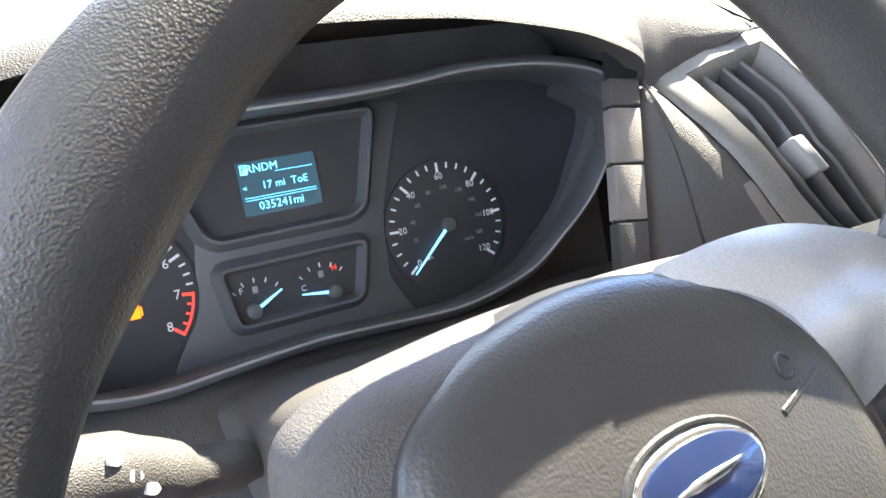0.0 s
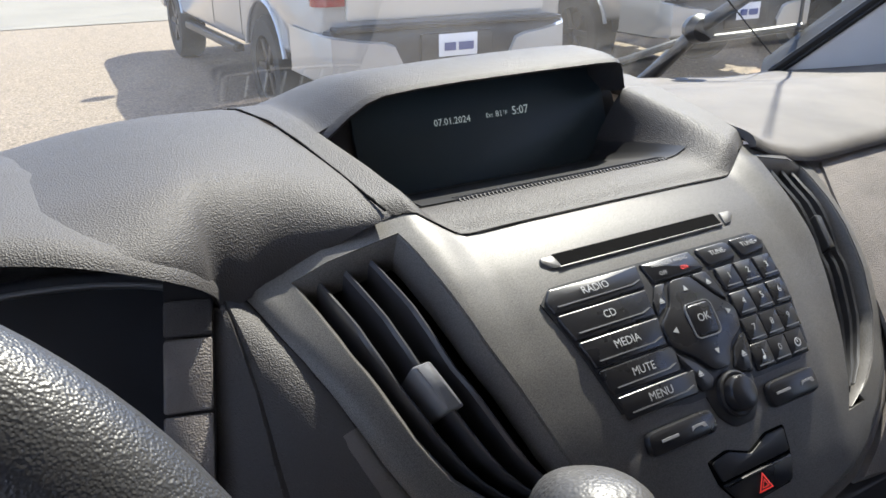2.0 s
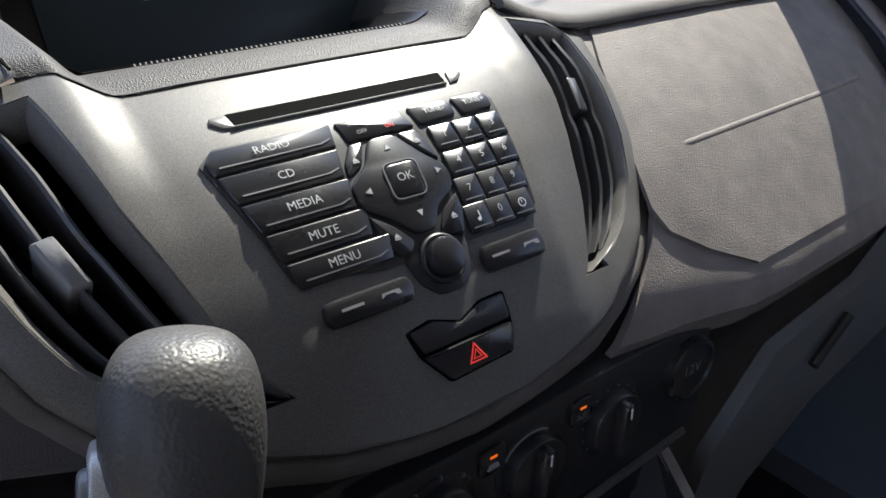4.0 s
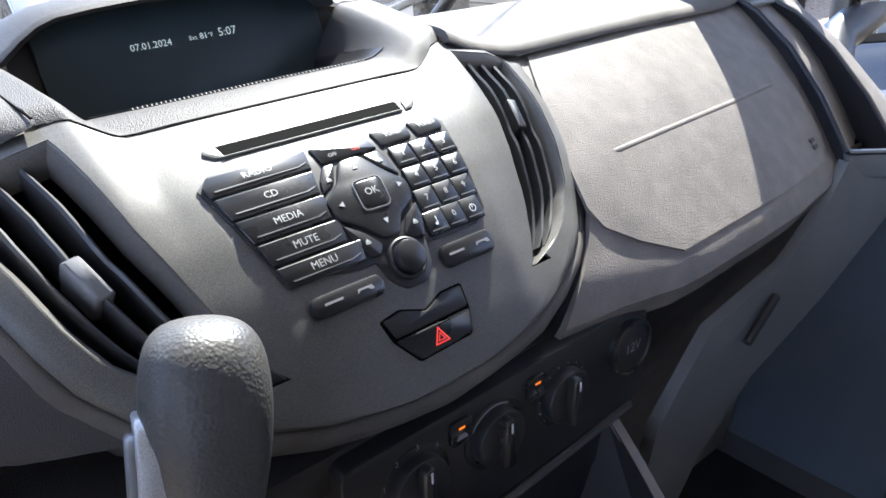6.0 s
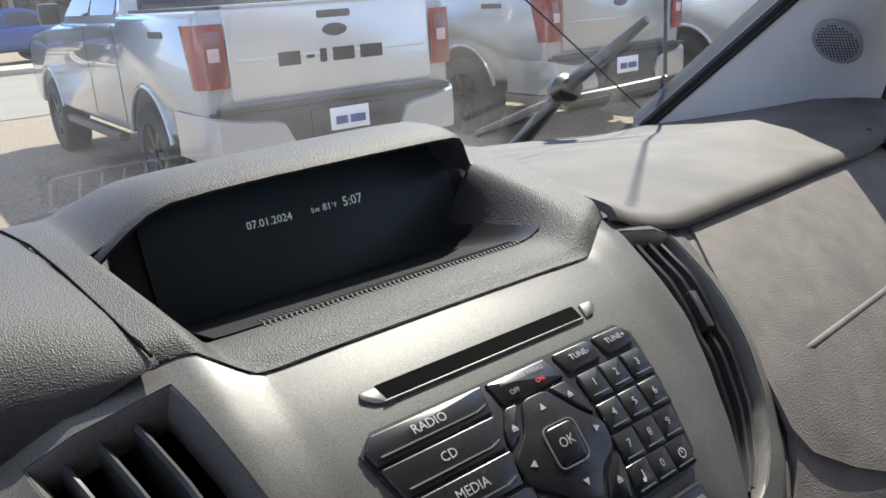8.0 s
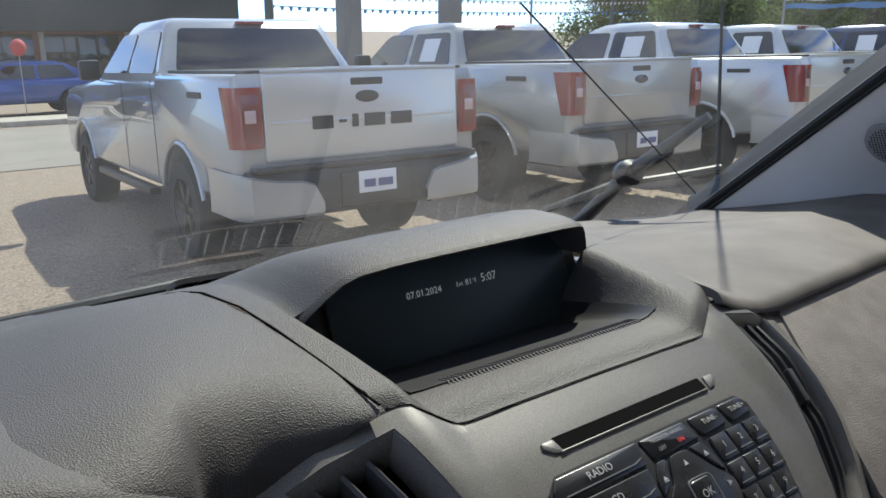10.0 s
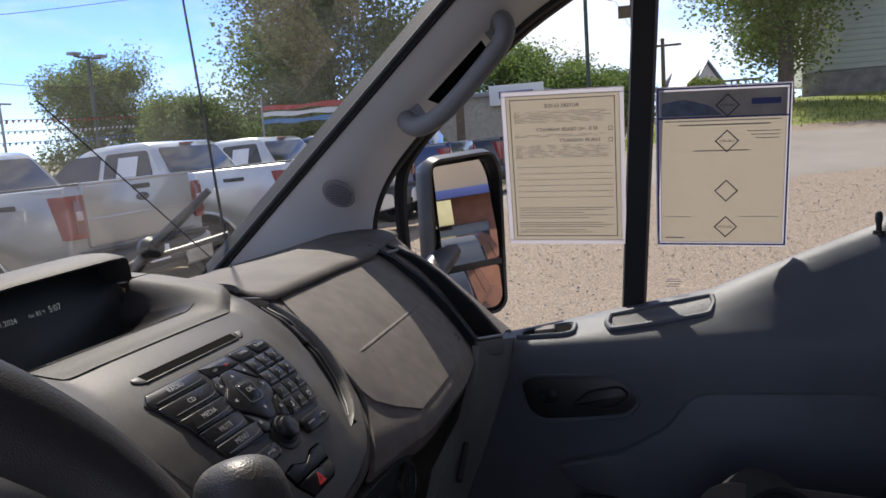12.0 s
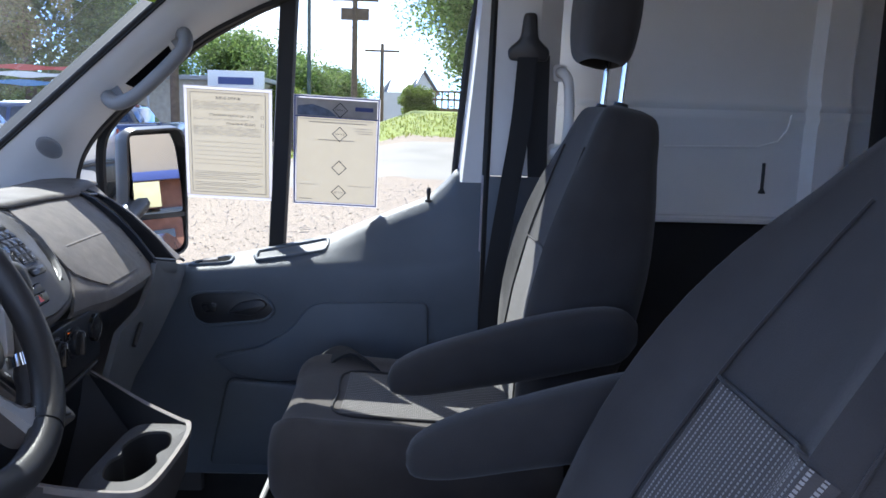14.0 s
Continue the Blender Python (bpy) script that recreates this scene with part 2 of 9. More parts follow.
WINDSCREEN = glass("windscreen_glass", (0.90, 0.94, 0.93), 1.6, dust=0.045)
SIDE_GLASS = glass("side_glass", (0.93, 0.95, 0.95), 1.0)

CAR_GLASS = material("dark_car_glass", (0.015, 0.018, 0.020), 0.06, spec=0.7, coat=0.5)
MIRROR = material("mirror_glass", (0.85, 0.87, 0.88), 0.01, metal=1.0)


def paint(name, color):
    return material(name, color, 0.28, metal=0.45, coat=1.0, blotch=0.04, blotch_scale=2.0)


PAINT_WHITE, PAINT_SILVER = paint("white_car_paint", (0.60, 0.61, 0.61)), paint("silver_car_paint", (0.42, 0.43, 0.44))
PAINT_GREY = paint("grey_car_paint", (0.40, 0.40, 0.39))
PAINT_NAVY, PAINT_BLACK, PAINT_BLUE = paint("navy_car_paint", (0.02, 0.04, 0.11)), paint("black_car_paint", (0.012, 0.013, 0.016)), paint("blue_car_paint", (0.015, 0.06, 0.27))
LAMP_RED = material("tail_lamp_red", (0.24, 0.010, 0.012), 0.15, coat=0.8)
LAMP_DARK = material("tail_lamp_core", (0.16, 0.014, 0.016), 0.2, coat=0.8)
LAMP_CLEAR = material("tail_lamp_clear", (0.55, 0.40, 0.40), 0.15, coat=0.8)
TYRE = material("tyre_rubber", (0.018, 0.018, 0.018), 0.8, grain=0.3, grain_scale=60, blotch=0.2)
RIM = material("dark_alloy", (0.05, 0.05, 0.055), 0.35, metal=0.8)
GRAVEL = flecked(material("gravel", (0.25, 0.198, 0.150), 0.95, grain=1.0, grain_scale=40), (0.265, 0.208, 0.156), 0.42, 46.0)
ASPHALT = material("worn_asphalt", (0.25, 0.225, 0.19), 0.9, grain=0.6, grain_scale=60, blotch=0.12, blotch_scale=0.6)
KERB = material("concrete_kerb", (0.42, 0.38, 0.32), 0.9, grain=0.3, grain_scale=40, blotch=0.15)
GRASS = material("lawn_grass", (0.20, 0.23, 0.05), 0.95, grain=1.0, grain_scale=30, blotch=0.35, blotch_scale=2.5)
BARK = material("bark", (0.09, 0.07, 0.055), 0.9, grain=0.8, grain_scale=14, blotch=0.3)
STEEL = material("grey_painted_steel", (0.30, 0.30, 0.31), 0.55, blotch=0.08, blotch_scale=1.5)
POST_STEEL = material("weathered_grey_steel", (0.17, 0.165, 0.16), 0.6, blotch=0.15, blotch_scale=1.2)
GREEN_STEEL = material("green_painted_steel", (0.045, 0.07, 0.06), 0.5)
POLE_WOOD = material("utility_pole_wood", (0.12, 0.085, 0.06), 0.9, grain=0.5, grain_scale=20, blotch=0.25)
SIDING = material("pale_green_siding", (0.42, 0.43, 0.38), 0.7, blotch=0.06, blotch_scale=1.5)
STONE = material("stone_base", (0.22, 0.20, 0.18), 0.9, grain=0.6, grain_scale=6, blotch=0.3, blotch_scale=3)
ROOF_BLUE = material("blue_grey_metal_roof", (0.17, 0.19, 0.22), 0.4, metal=0.3, blotch=0.05)
DARK_FASCIA = material("dark_green_fascia", (0.020, 0.028, 0.030), 0.6, blotch=0.1)
BRICKRED = material("red_brick_wall", (0.25, 0.11, 0.07), 0.85, grain=0.4, grain_scale=14, blotch=0.2)
WOOD = material("weathered_deck_wood", (0.20, 0.13, 0.085), 0.85, grain=0.4, grain_scale=30, blotch=0.2)
FLAG_RED, FLAG_BLUE, FLAG_WHITE = material("red_pennant", (0.45, 0.06, 0.05), 0.7), material("blue_pennant", (0.08, 0.22, 0.42), 0.7), material("white_pennant", (0.7, 0.7, 0.68), 0.7)
LIME = material("lime_sticker", (0.35, 0.62, 0.03), 0.6)
WIRE = material("cable_black", (0.02, 0.02, 0.02), 0.7)


def leaves(name, dark, light):
    """Leaf colour that changes from clump to clump, a little light coming through."""
    m = material(name, dark, 0.65, spec=0.3)
    n, l = m.node_tree.nodes, m.node_tree.links
    b = n["Principled BSDF"]
    g = n.new("ShaderNodeNewGeometry")
    mix = n.new("ShaderNodeMix")
    mix.data_type = "RGBA"
    mix.inputs["A"].default_value, mix.inputs["B"].default_value = (*dark, 1), (*light, 1)
    l.new(g.outputs["Random Per Island"], mix.inputs["Factor"])
    l.new(mix.outputs["Result"], b.inputs["Base Color"])
    t, add, out = n.new("ShaderNodeBsdfTranslucent"), n.new("ShaderNodeMixShader"), n["Material Output"]
    l.new(mix.outputs["Result"], t.inputs["Color"])
    add.inputs["Fac"].default_value = 0.48
    l.new(b.outputs["BSDF"], add.inputs[1])
    l.new(t.outputs["BSDF"], add.inputs[2])
    l.new(add.outputs["Shader"], out.inputs["Surface"])
    return m


STONES = leaves("loose_stones", (0.22, 0.178, 0.138), (0.36, 0.30, 0.24))
LEAF = leaves("maple_leaves", (0.075, 0.125, 0.035), (0.22, 0.30, 0.085))
LEAF_LIGHT = leaves("young_leaves", (0.08, 0.13, 0.02), (0.22, 0.28, 0.05))


# ---- builders ----
def thing(name, label, category, at=(0, 0, 0), group="", kind=""):
    """An Empty that holds the parts of one thing."""
    ob = new(name)
    ob.empty_display_size = 0.05
    ob.location = at
    return tagged(ob, label, category, group, kind)


def finish(name, bm, mat, sharp=38):
    me = bpy.data.meshes.new(name)
    bmesh.ops.recalc_face_normals(bm, faces=bm.faces[:])
    bm.to_mesh(me)
    bm.free()
    me.materials.append(mat)
    me.shade_smooth()
    me.set_sharp_from_angle(angle=radians(sharp))
    return new(name, me)


def part(name, bm, mat, parent=None, label="", sharp=38):
    """One mesh under a thing (an Empty) or under a part (a mesh)."""
    ob = finish(name, bm, mat, sharp)
    if parent is not None:
        ob.parent = parent
        if parent.type == "EMPTY":
            ob.matrix_parent_inverse = Matrix.Translation(parent.location).inverted()
    return tagged(ob, label)


def pane_part(name, bm, mat, parent, toward):
    """A single sheet of glass whose face looks at a place inside the cab; it casts no shadow."""
    me = bpy.data.meshes.new(name)
    bmesh.ops.recalc_face_normals(bm, faces=bm.faces[:])
    bm.normal_update()
    if sum((Vector(toward) - f.calc_center_median()).dot(f.normal) for f in bm.faces) < 0:
        bmesh.ops.reverse_faces(bm, faces=bm.faces[:])
    bm.to_mesh(me)
    bm.free()
    me.materials.append(mat)
    me.shade_smooth()
    ob = new(name, me)
    ob.parent = parent
    ob.matrix_parent_inverse = Matrix.Translation(parent.location).inverted()
    ob.visible_shadow = False
    return ob


def solo(name, bm, mat, label, category, group="", kind="", sharp=38):
    return tagged(finish(name, bm, mat, sharp), label, category, group, kind)


def box(c, s, bevel=0.0, rot=None, bm=None, seg=2):
    """A block of size s about c, its edges rounded."""
    bm = bm or bmesh.new()
    m = Matrix.Translation(c) @ (rot.to_4x4() if rot else Matrix()) @ Matrix.Diagonal((*s, 1))
    r = bmesh.ops.create_cube(bm, size=1, matrix=m)
    if bevel:
        bmesh.ops.bevel(bm, geom=list({e for v in r["verts"] for e in v.link_edges}), offset=bevel, segments=seg, profile=0.6, affect="EDGES")
    return bm


def loft(rows, close_u=False, close_v=False, bm=None, skip=None):
    """A skin over a grid of points."""
    bm = bm or bmesh.new()
    v = [[bm.verts.new(p) for p in r] for r in rows]
    nr, nc = len(v), len(v[0])
    for i in range(nr if close_v else nr - 1):
        for j in range(nc if close_u else nc - 1):
            if skip and skip(i, j):
                continue
            q = [v[i][j], v[i][(j + 1) % nc], v[(i + 1) % nr][(j + 1) % nc], v[(i + 1) % nr][j]]
            q = [a for k, a in enumerate(q) if (a.co - q[k - 1].co).length > 1e-7]
            if len(q) > 2:
                try:
                    bm.faces.new(q)
                except ValueError:
                    pass
    return bm


def thick(bm, d, eye=(-0.45, -0.25, 1.78)):
    """Gives a skin a back and edges, d deep on the side away from the driver's eye."""
    bmesh.ops.remove_doubles(bm, verts=bm.verts[:], dist=1e-6)
    bmesh.ops.recalc_face_normals(bm, faces=bm.faces[:])
    bm.normal_update()
    if sum((Vector(eye) - f.calc_center_median()).normalized().dot(f.normal) * f.calc_area() for f in bm.faces) < 0:
        bmesh.ops.reverse_faces(bm, faces=bm.faces[:])
        bm.normal_update()
    faces, rim = bm.faces[:], [e for e in bm.edges if len(e.link_faces) == 1]
    rim = [(e.verts[0], e.verts[1]) for e in rim]
    twin = {v: bm.verts.new(v.co - v.normal * d) for v in bm.verts[:]}
    for f in faces:
        bm.faces.new([twin[v] for v in reversed(f.verts)])
    for p, q in rim:
        bm.faces.new((p, q, twin[q], twin[p]))
    return bm


def tube(pts, r, seg=10, bm=None, caps=True, closed=False):
    """A round bar along points; r is a number or one radius a point."""
    bm = bm or bmesh.new()
    pts = [Vector(p) for p in pts]
    n = len(pts)
    rad = r if isinstance(r, (list, tuple)) else [r] * n
    rings, side = [], None
    for i, p in enumerate(pts):
        a, b = (pts[i - 1], pts[(i + 1) % n]) if closed else (pts[max(i - 1, 0)], pts[min(i + 1, n - 1)])
        t = (b - a).normalized()
        if side is None:
            side = t.orthogonal().normalized()
        side = (side - t * side.dot(t)).normalized()
        up = t.cross(side)
        rings.append([bm.verts.new(p + (side * math.cos(k * math.tau / seg) + up * math.sin(k * math.tau / seg)) * rad[i]) for k in range(seg)])
    for i in range(n if closed else n - 1):
        A, B = rings[i], rings[(i + 1) % n]
        for k in range(seg):
            bm.faces.new((A[k], A[(k + 1) % seg], B[(k + 1) % seg], B[k]))
    if caps and not closed:
        bm.faces.new(rings[0][::-1])
        bm.faces.new(rings[-1])
    return bm


def spline(pts, n=8):
    """A smooth curve through points."""
    P = [Vector(p) for p in pts]
    P = [P[0] * 2 - P[1]] + P + [P[-1] * 2 - P[-2]]
    out = []
    for i in range(1, len(P) - 2):
        a, b, c, d = P[i - 1:i + 3]
        for k in range(n):
            t = k / n
            out.append(0.5 * ((2 * b) + (c - a) * t + (2 * a - 5 * b + 4 * c - d) * t * t + (3 * b - a - 3 * c + d) * t ** 3))
    return out + [P[-2]]


def finer(rows, n=3):
    """Adds smooth rows between the rows of a skin."""
    return [list(r) for r in zip(*[spline(list(c), n) for c in zip(*rows)])]


def inset(poly, d):
    """A closed outline drawn in by d."""
    n, area = len(poly), 0
    for i in range(n):
        area += poly[i - 1][0] * poly[i][1] - poly[i][0] * poly[i - 1][1]
    sgn = 1 if area > 0 else -1
    out = []
    for i in range(n):
        p, q, r = Vector(poly[i - 1]), Vector(poly[i]), Vector(poly[(i + 1) % n])
        e, g = (q - p).normalized(), (r - q).normalized()
        a, b = Vector((-e.y, e.x)) * sgn, Vector((-g.y, g.x)) * sgn
        m = a + b
        m = m.normalized() / max(0.35, m.normalized().dot(a)) if m.length > 1e-6 else a
        out.append(tuple(q + m * d))
    return out


def rounded(poly, r, n=3):
    """The outline with its corners rounded."""
    out, c = [], len(poly)
    for i in range(c):
        p, q, s = Vector(poly[i - 1]), Vector(poly[i]), Vector(poly[(i + 1) % c])
        k = min(r, (p - q).length * 0.45, (s - q).length * 0.45)
        a, b = q + (p - q).normalized() * k, q + (s - q).normalized() * k
        for j in range(n + 1):
            t = j / n
            out.append(tuple(a * (1 - t) ** 2 + q * 2 * t * (1 - t) + b * t * t))
    return out


def rect(x0, y0, x1, y1, r=0.0, n=3):
    p = [(x0, y0), (x1, y0), (x1, y1), (x0, y1)]
    return rounded(p, r, n) if r else p


def disc(cx, cy, r, n=28, r2=None):
    return [(cx + r * math.cos(i * math.tau / n), cy + (r2 or r) * math.sin(i * math.tau / n)) for i in range(n)]


def slab(poly, at, h0, h1, edge=0.0, bm=None, back=True):
    """A plate: an outline in a surface's own two directions, lifted from h0 to h1, its upper edge eased by edge; at(u, v, h) gives the place."""
    bm = bm or bmesh.new()
    levels = [(poly, h0), (poly, h1 - edge)] + ([(inset(poly, edge * 0.35), h1 - edge * 0.3), (inset(poly, edge), h1)] if edge else [])
    if not edge:
        levels = [(poly, h0), (poly, h1)]
    rings = [[bm.verts.new(at(u, v, h)) for u, v in p] for p, h in levels]
    n = len(poly)
    for A, B in zip(rings, rings[1:]):
        for k in range(n):
            bm.faces.new((A[k], A[(k + 1) % n], B[(k + 1) % n], B[k]))
    bm.faces.new(rings[-1])
    if back:
        bm.faces.new(rings[0][::-1])
    return bm


def lettering(text, at, u, v, size, h=0.0, bm=None, bold=0.0, squeeze=1.0, mirror=False, angle=0.0):
    """Flat letters of the built-in font, middle at (u, v), size high."""
    c = bpy.data.curves.new("letters", "FONT")
    c.body, c.size, c.align_x, c.align_y, c.offset, c.resolution_u = text, size * 1.4, "CENTER", "CENTER", bold * size, 2
    o = bpy.data.objects.new("letters", c)
    me = bpy.data.meshes.new_from_object(o)
    bm = bm or bmesh.new()
    ca, sa = math.cos(angle), math.sin(angle)
    base = []
    for w in me.vertices:
        a, b = w.co.x * squeeze * (-1 if mirror else 1), w.co.y
        base.append(bm.verts.new(at(u + a * ca - b * sa, v + a * sa + b * ca, h)))
    for p in me.polygons:
        try:
            bm.faces.new([base[i] for i in p.vertices])
        except ValueError:
            pass
    bpy.data.objects.remove(o)
    bpy.data.curves.remove(c)
    bpy.data.meshes.remove(me)
    return bm


def plane_at(o, ux, uy):
    """A flat surface's own directions: at(u, v, h), h along the normal ux x uy."""
    o, ux, uy = Vector(o), Vector(ux).normalized(), Vector(uy).normalized()
    nn = ux.cross(uy)
    return lambda u, v, h=0.0: o + ux * u + uy * v + nn * h


def lerp(x, xs, ys):
    return float(np.interp(x, xs, ys))


# ---- the cab's shell ----
def arc_row(half, n=13):
    return [-half + 2 * half * i / (n - 1) for i in range(n)]


solo("floor", box((0, -0.6, 0.74), (1.9, 3.6, 0.06)), FLOOR, "dark rubber cab floor with worn grain", "floor", kind="structure")
solo("firewall", box((0, 0.62, 1.10), (1.74, 0.04, 0.72)), LINING, "black bulkhead behind the dashboard", "wall", kind="structure")

# headliner with a curved front edge
_rows = []
for y in np.linspace(0.06, -3.4, 14):
    z = 2.17 if y < -0.15 else lerp(y, [-0.15, 0.06], [2.17, 2.10])
    _rows.append([(x, y, z + 0.05 * (1 - (x / 0.8) ** 2)) for x in arc_row(0.80, 11)])
solo("ceiling", thick(loft(_rows), 0.03), HEADLINER, "pale grey felt headliner", "ceiling", kind="structure")


def pillar_in(k):
    """The windscreen-side edge of the right pillar, from foot (0) to head (1)."""
    return Vector((0.690 - 0.035 * k, 0.775 - 0.66 * k, 1.530 + 0.575 * k))


PIL_OUT = spline([(0.80, 0.520, 1.50), (0.80, 0.513, 1.600), (0.795, 0.475, 1.680), (0.79, 0.395, 1.765), (0.785, 0.225, 1.915), (0.78, 0.105, 1.985), (0.77, 0.000, 2.030), (0.755, -0.10, 2.060)], 5)


def pillar_trim(side):
    rows, n = [], len(PIL_OUT)
    for i, o in enumerate(PIL_OUT):
        k = i / (n - 1)
        a = pillar_in(0.0 + 1.08 * k)
        row = []
        for j in range(7):
            f = j / 6
            p = a.lerp(o, f)
            p += Vector((-0.018, -0.012, 0.0)) * math.sin(math.pi * f)
            row.append((p.x * side, p.y, p.z))
        row.append(((o.x + 0.05) * side, o.y + 0.03, o.z + 0.02))
        rows.append(row)
    return thick(loft(rows), 0.006)


def pillar_flange(side):
    return thick(loft([[(side * (p.x - 0.004), p.y + 0.004, p.z), (side * (p.x + 0.06), p.y + 0.05, p.z + 0.03)] for p in (pillar_in(k) for k in np.linspace(-0.05, 1.08, 14))]), 0.004)


pillar = thing("trim_pillar", "light grey plastic windscreen pillar trim with a round speaker grille", "pillar trim", (0.72, 0.5, 1.6), kind="structure")
part("pillar_cover", pillar_trim(1), PILLAR, pillar)
part("glass_flange", pillar_flange(1), RUBBER, pillar)
_spk = plane_at((0.688, 0.525, 1.662), (0.35, -0.78, 0.0), (-0.28, 0.25, 0.9))
sp = part("speaker_grille", slab(disc(0, 0, 0.026), _spk, -0.012, 0.0015, 0.001), HANDLE_GREY, pillar, "round grey speaker grille")
_bm = bmesh.new()
for i in range(-6, 7):
    for j in range(-6, 7):
        if i * i + j * j < 38:
            slab(disc(i * 0.0034, j * 0.0034, 0.0011, 6), _spk, 0.0015, 0.0019, bm=_bm, back=False)
tagged(part("perforation", _bm, DEEP, sp), kind="stuff")
left_pillar = thing("trim_pillar", "light grey plastic windscreen pillar trim on the driver's side", "pillar trim", (-0.72, 0.5, 1.6), kind="structure")
part("pillar_cover", pillar_trim(-1), PILLAR, left_pillar)
part("glass_flange", pillar_flange(-1), RUBBER, left_pillar)

# windscreen: its foot bulges forward, its head less so
_rows = []
for k in np.linspace(-0.20, 1.06, 14):
    e = pillar_in(k)
    half = e.x + 0.045
    _rows.append([(x, e.y + 0.045 + (0.20 - 0.08 * k) * (1 - (x / half) ** 2), e.z + 0.02) for x in arc_row(half, 17)])
ws = thing("windscreen", "clear raked windscreen with a black border", "windscreen", (0, 0.7, 1.6), kind="structure")
pane_part("pane", loft(_rows), WINDSCREEN, ws, (0, -0.5, 1.5))
part("black_border", loft([[(p.x, p.y - 0.002, p.z) for p in map(Vector, _rows[0])], [(p.x, p.y - 0.016, p.z + 0.012) for p in map(Vector, _rows[0])]]), RUBBER, ws)
_edge = [pillar_in(k) for k in np.linspace(-0.05, 1.05, 14)]
for s in (1, -1):
    part("black_border", tube([(s * (p.x + 0.004), p.y + 0.012, p.z + 0.006) for p in _edge], 0.007, 8), RUBBER, ws)
part("glass_line", tube([(0.17 + 0.55 * i / 12, lerp(i, [0, 6, 12], [0.646, 0.742, 0.822]), lerp(i, [0, 6, 12], [1.825, 1.694, 1.548])) for i in range(13)], 0.0011, 5), RUBBER, ws, "long thin dark line on the glass")
# unseen strip added under the roof edge to hold high sun off the cab
part("unseen_sun_header", box((0, 0.19, 2.125), (1.36, 0.10, 0.05), 0.02), HEADLINER, ws)

# ---- dashboard ----
XS_PASS = [0.150, 0.175, 0.21, 0.24, 0.28, 0.34, 0.40, 0.46, 0.52, 0.57, 0.61, 0.65, 0.70, 0.75, 0.80]


def seam_y(x):
    return lerp(x, [0.15, 0.24, 0.40, 0.60, 0.80], [0.398, 0.402, 0.416, 0.440, 0.470])


def top_z(x):
    return lerp(x, [0.15, 0.19, 0.24, 0.40, 0.60, 0.70, 0.80], [1.606, 1.588, 1.581, 1.577, 1.566, 1.572, 1.575])


dash = thing("dashboard", "dark grey grained plastic dashboard with a sun-bleached glove box lid", "dashboard", (0, 0.4, 1.3))

# pad in front of the passenger, from the seam to the windscreen
_rows = []
for x in XS_PASS:
    sy, tz = seam_y(x), top_z(x)
    bump = lerp(x, [0.15, 0.45, 0.55, 0.66, 0.80], [0, 0.0, 0.004, 0.006, 0.004])
    _rows.append([(x, sy - 0.0005, tz - 0.0050), (x, sy, tz - 0.0032), (x, sy + 0.0022, tz - 0.0012), (x, sy + 0.006, tz - 0.0002), (x, sy + 0.012, tz + 0.0004), (x, sy + 0.07, tz + 0.003 + bump), (x, 0.57, tz + 0.002 + bump), (x, 0.66, tz - 0.016),
                  (x, 0.745, tz - 0.036), (x, 0.80, tz - 0.048), (x, 0.99 - 0.20 * (x / 0.75) ** 2, 1.510), (x, 1.12 - 0.22 * (x / 0.75) ** 2, 1.450)])
part("passenger_top_pad", thick(loft(finer(_rows, 3)), 0.006), PAD_TOP, dash, "dusty paler top pad", sharp=60)

# the body below the pad: follows the lid's slope, set a little back, then turns under
def lid_pt(x, k, h=0.0):
    """On the glove box lid: k from the upper seam (0) to the lower edge (1)."""
    sy, tz = seam_y(x), top_z(x)
    by = lerp(x, [0.12, 0.18, 0.25, 0.45, 0.60, 0.80], [0.246, 0.240, 0.232, 0.248, 0.278, 0.33])
    bz = lerp(x, [0.12, 0.18, 0.25, 0.45, 0.60, 0.80], [1.452, 1.450, 1.444, 1.436, 1.424, 1.41])
    y, z = sy + (by - sy) * k, (tz - 0.004) + (bz - tz) * k
    bulge = 0.012 * math.sin(math.pi * min(max(k, 0), 1)) + h
    return Vector((x, y - bulge * 0.62, z + bulge * 0.78))


def fascia_start(k):
    """Where the fascia meets the outer edge of the centre stack's trim."""
    return lerp(k, [0.0, 0.25, 0.5, 0.75, 0.9, 1.0, 1.1], [0.229, 0.221, 0.206, 0.187, 0.164, 0.142, 0.115])


_rows = []
for x in [0.10, 0.13] + XS_PASS:
    _rows.append([lid_pt(max(x, fascia_start(k)), k, -0.0022) for k in (0.0, 0.15, 0.35, 0.55, 0.75, 0.85, 0.95, 1.02)] + [lid_pt(max(x, 0.12), 1.1, -0.012), lid_pt(max(x, 0.12), 1.12, -0.035), (x, 0.30, 1.40), (x, 0.36, 1.30), (x, 0.42, 1.10), (x, 0.46, 0.80)])
part("passenger_fascia", thick(loft(_rows), 0.006), PAD_GREY, dash)

# glove box lid
_rows = []
for i in range(13):
    k = 0.02 + 0.97 * i / 12
    lo = lerp(k, [0.0, 0.08, 0.22, 0.40, 0.60, 0.80, 0.875, 0.955, 1.0], [0.247, 0.236, 0.218, 0.203, 0.187, 0.181, 0.203, 0.235, 0.262])
    hi = lerp(k, [0.0, 0.10, 0.35, 0.60, 0.85, 0.96, 1.0], [0.594, 0.602, 0.610, 0.612, 0.606, 0.592, 0.565])
    _rows.append([lid_pt(lo + (hi - lo) * j / 24, k, 0.0003) for j in range(25)])
lid = part("glove_box_lid", thick(loft(_rows), 0.003), PAD_GREY, dash, "sun-bleached grey glove box lid with a long finger groove")
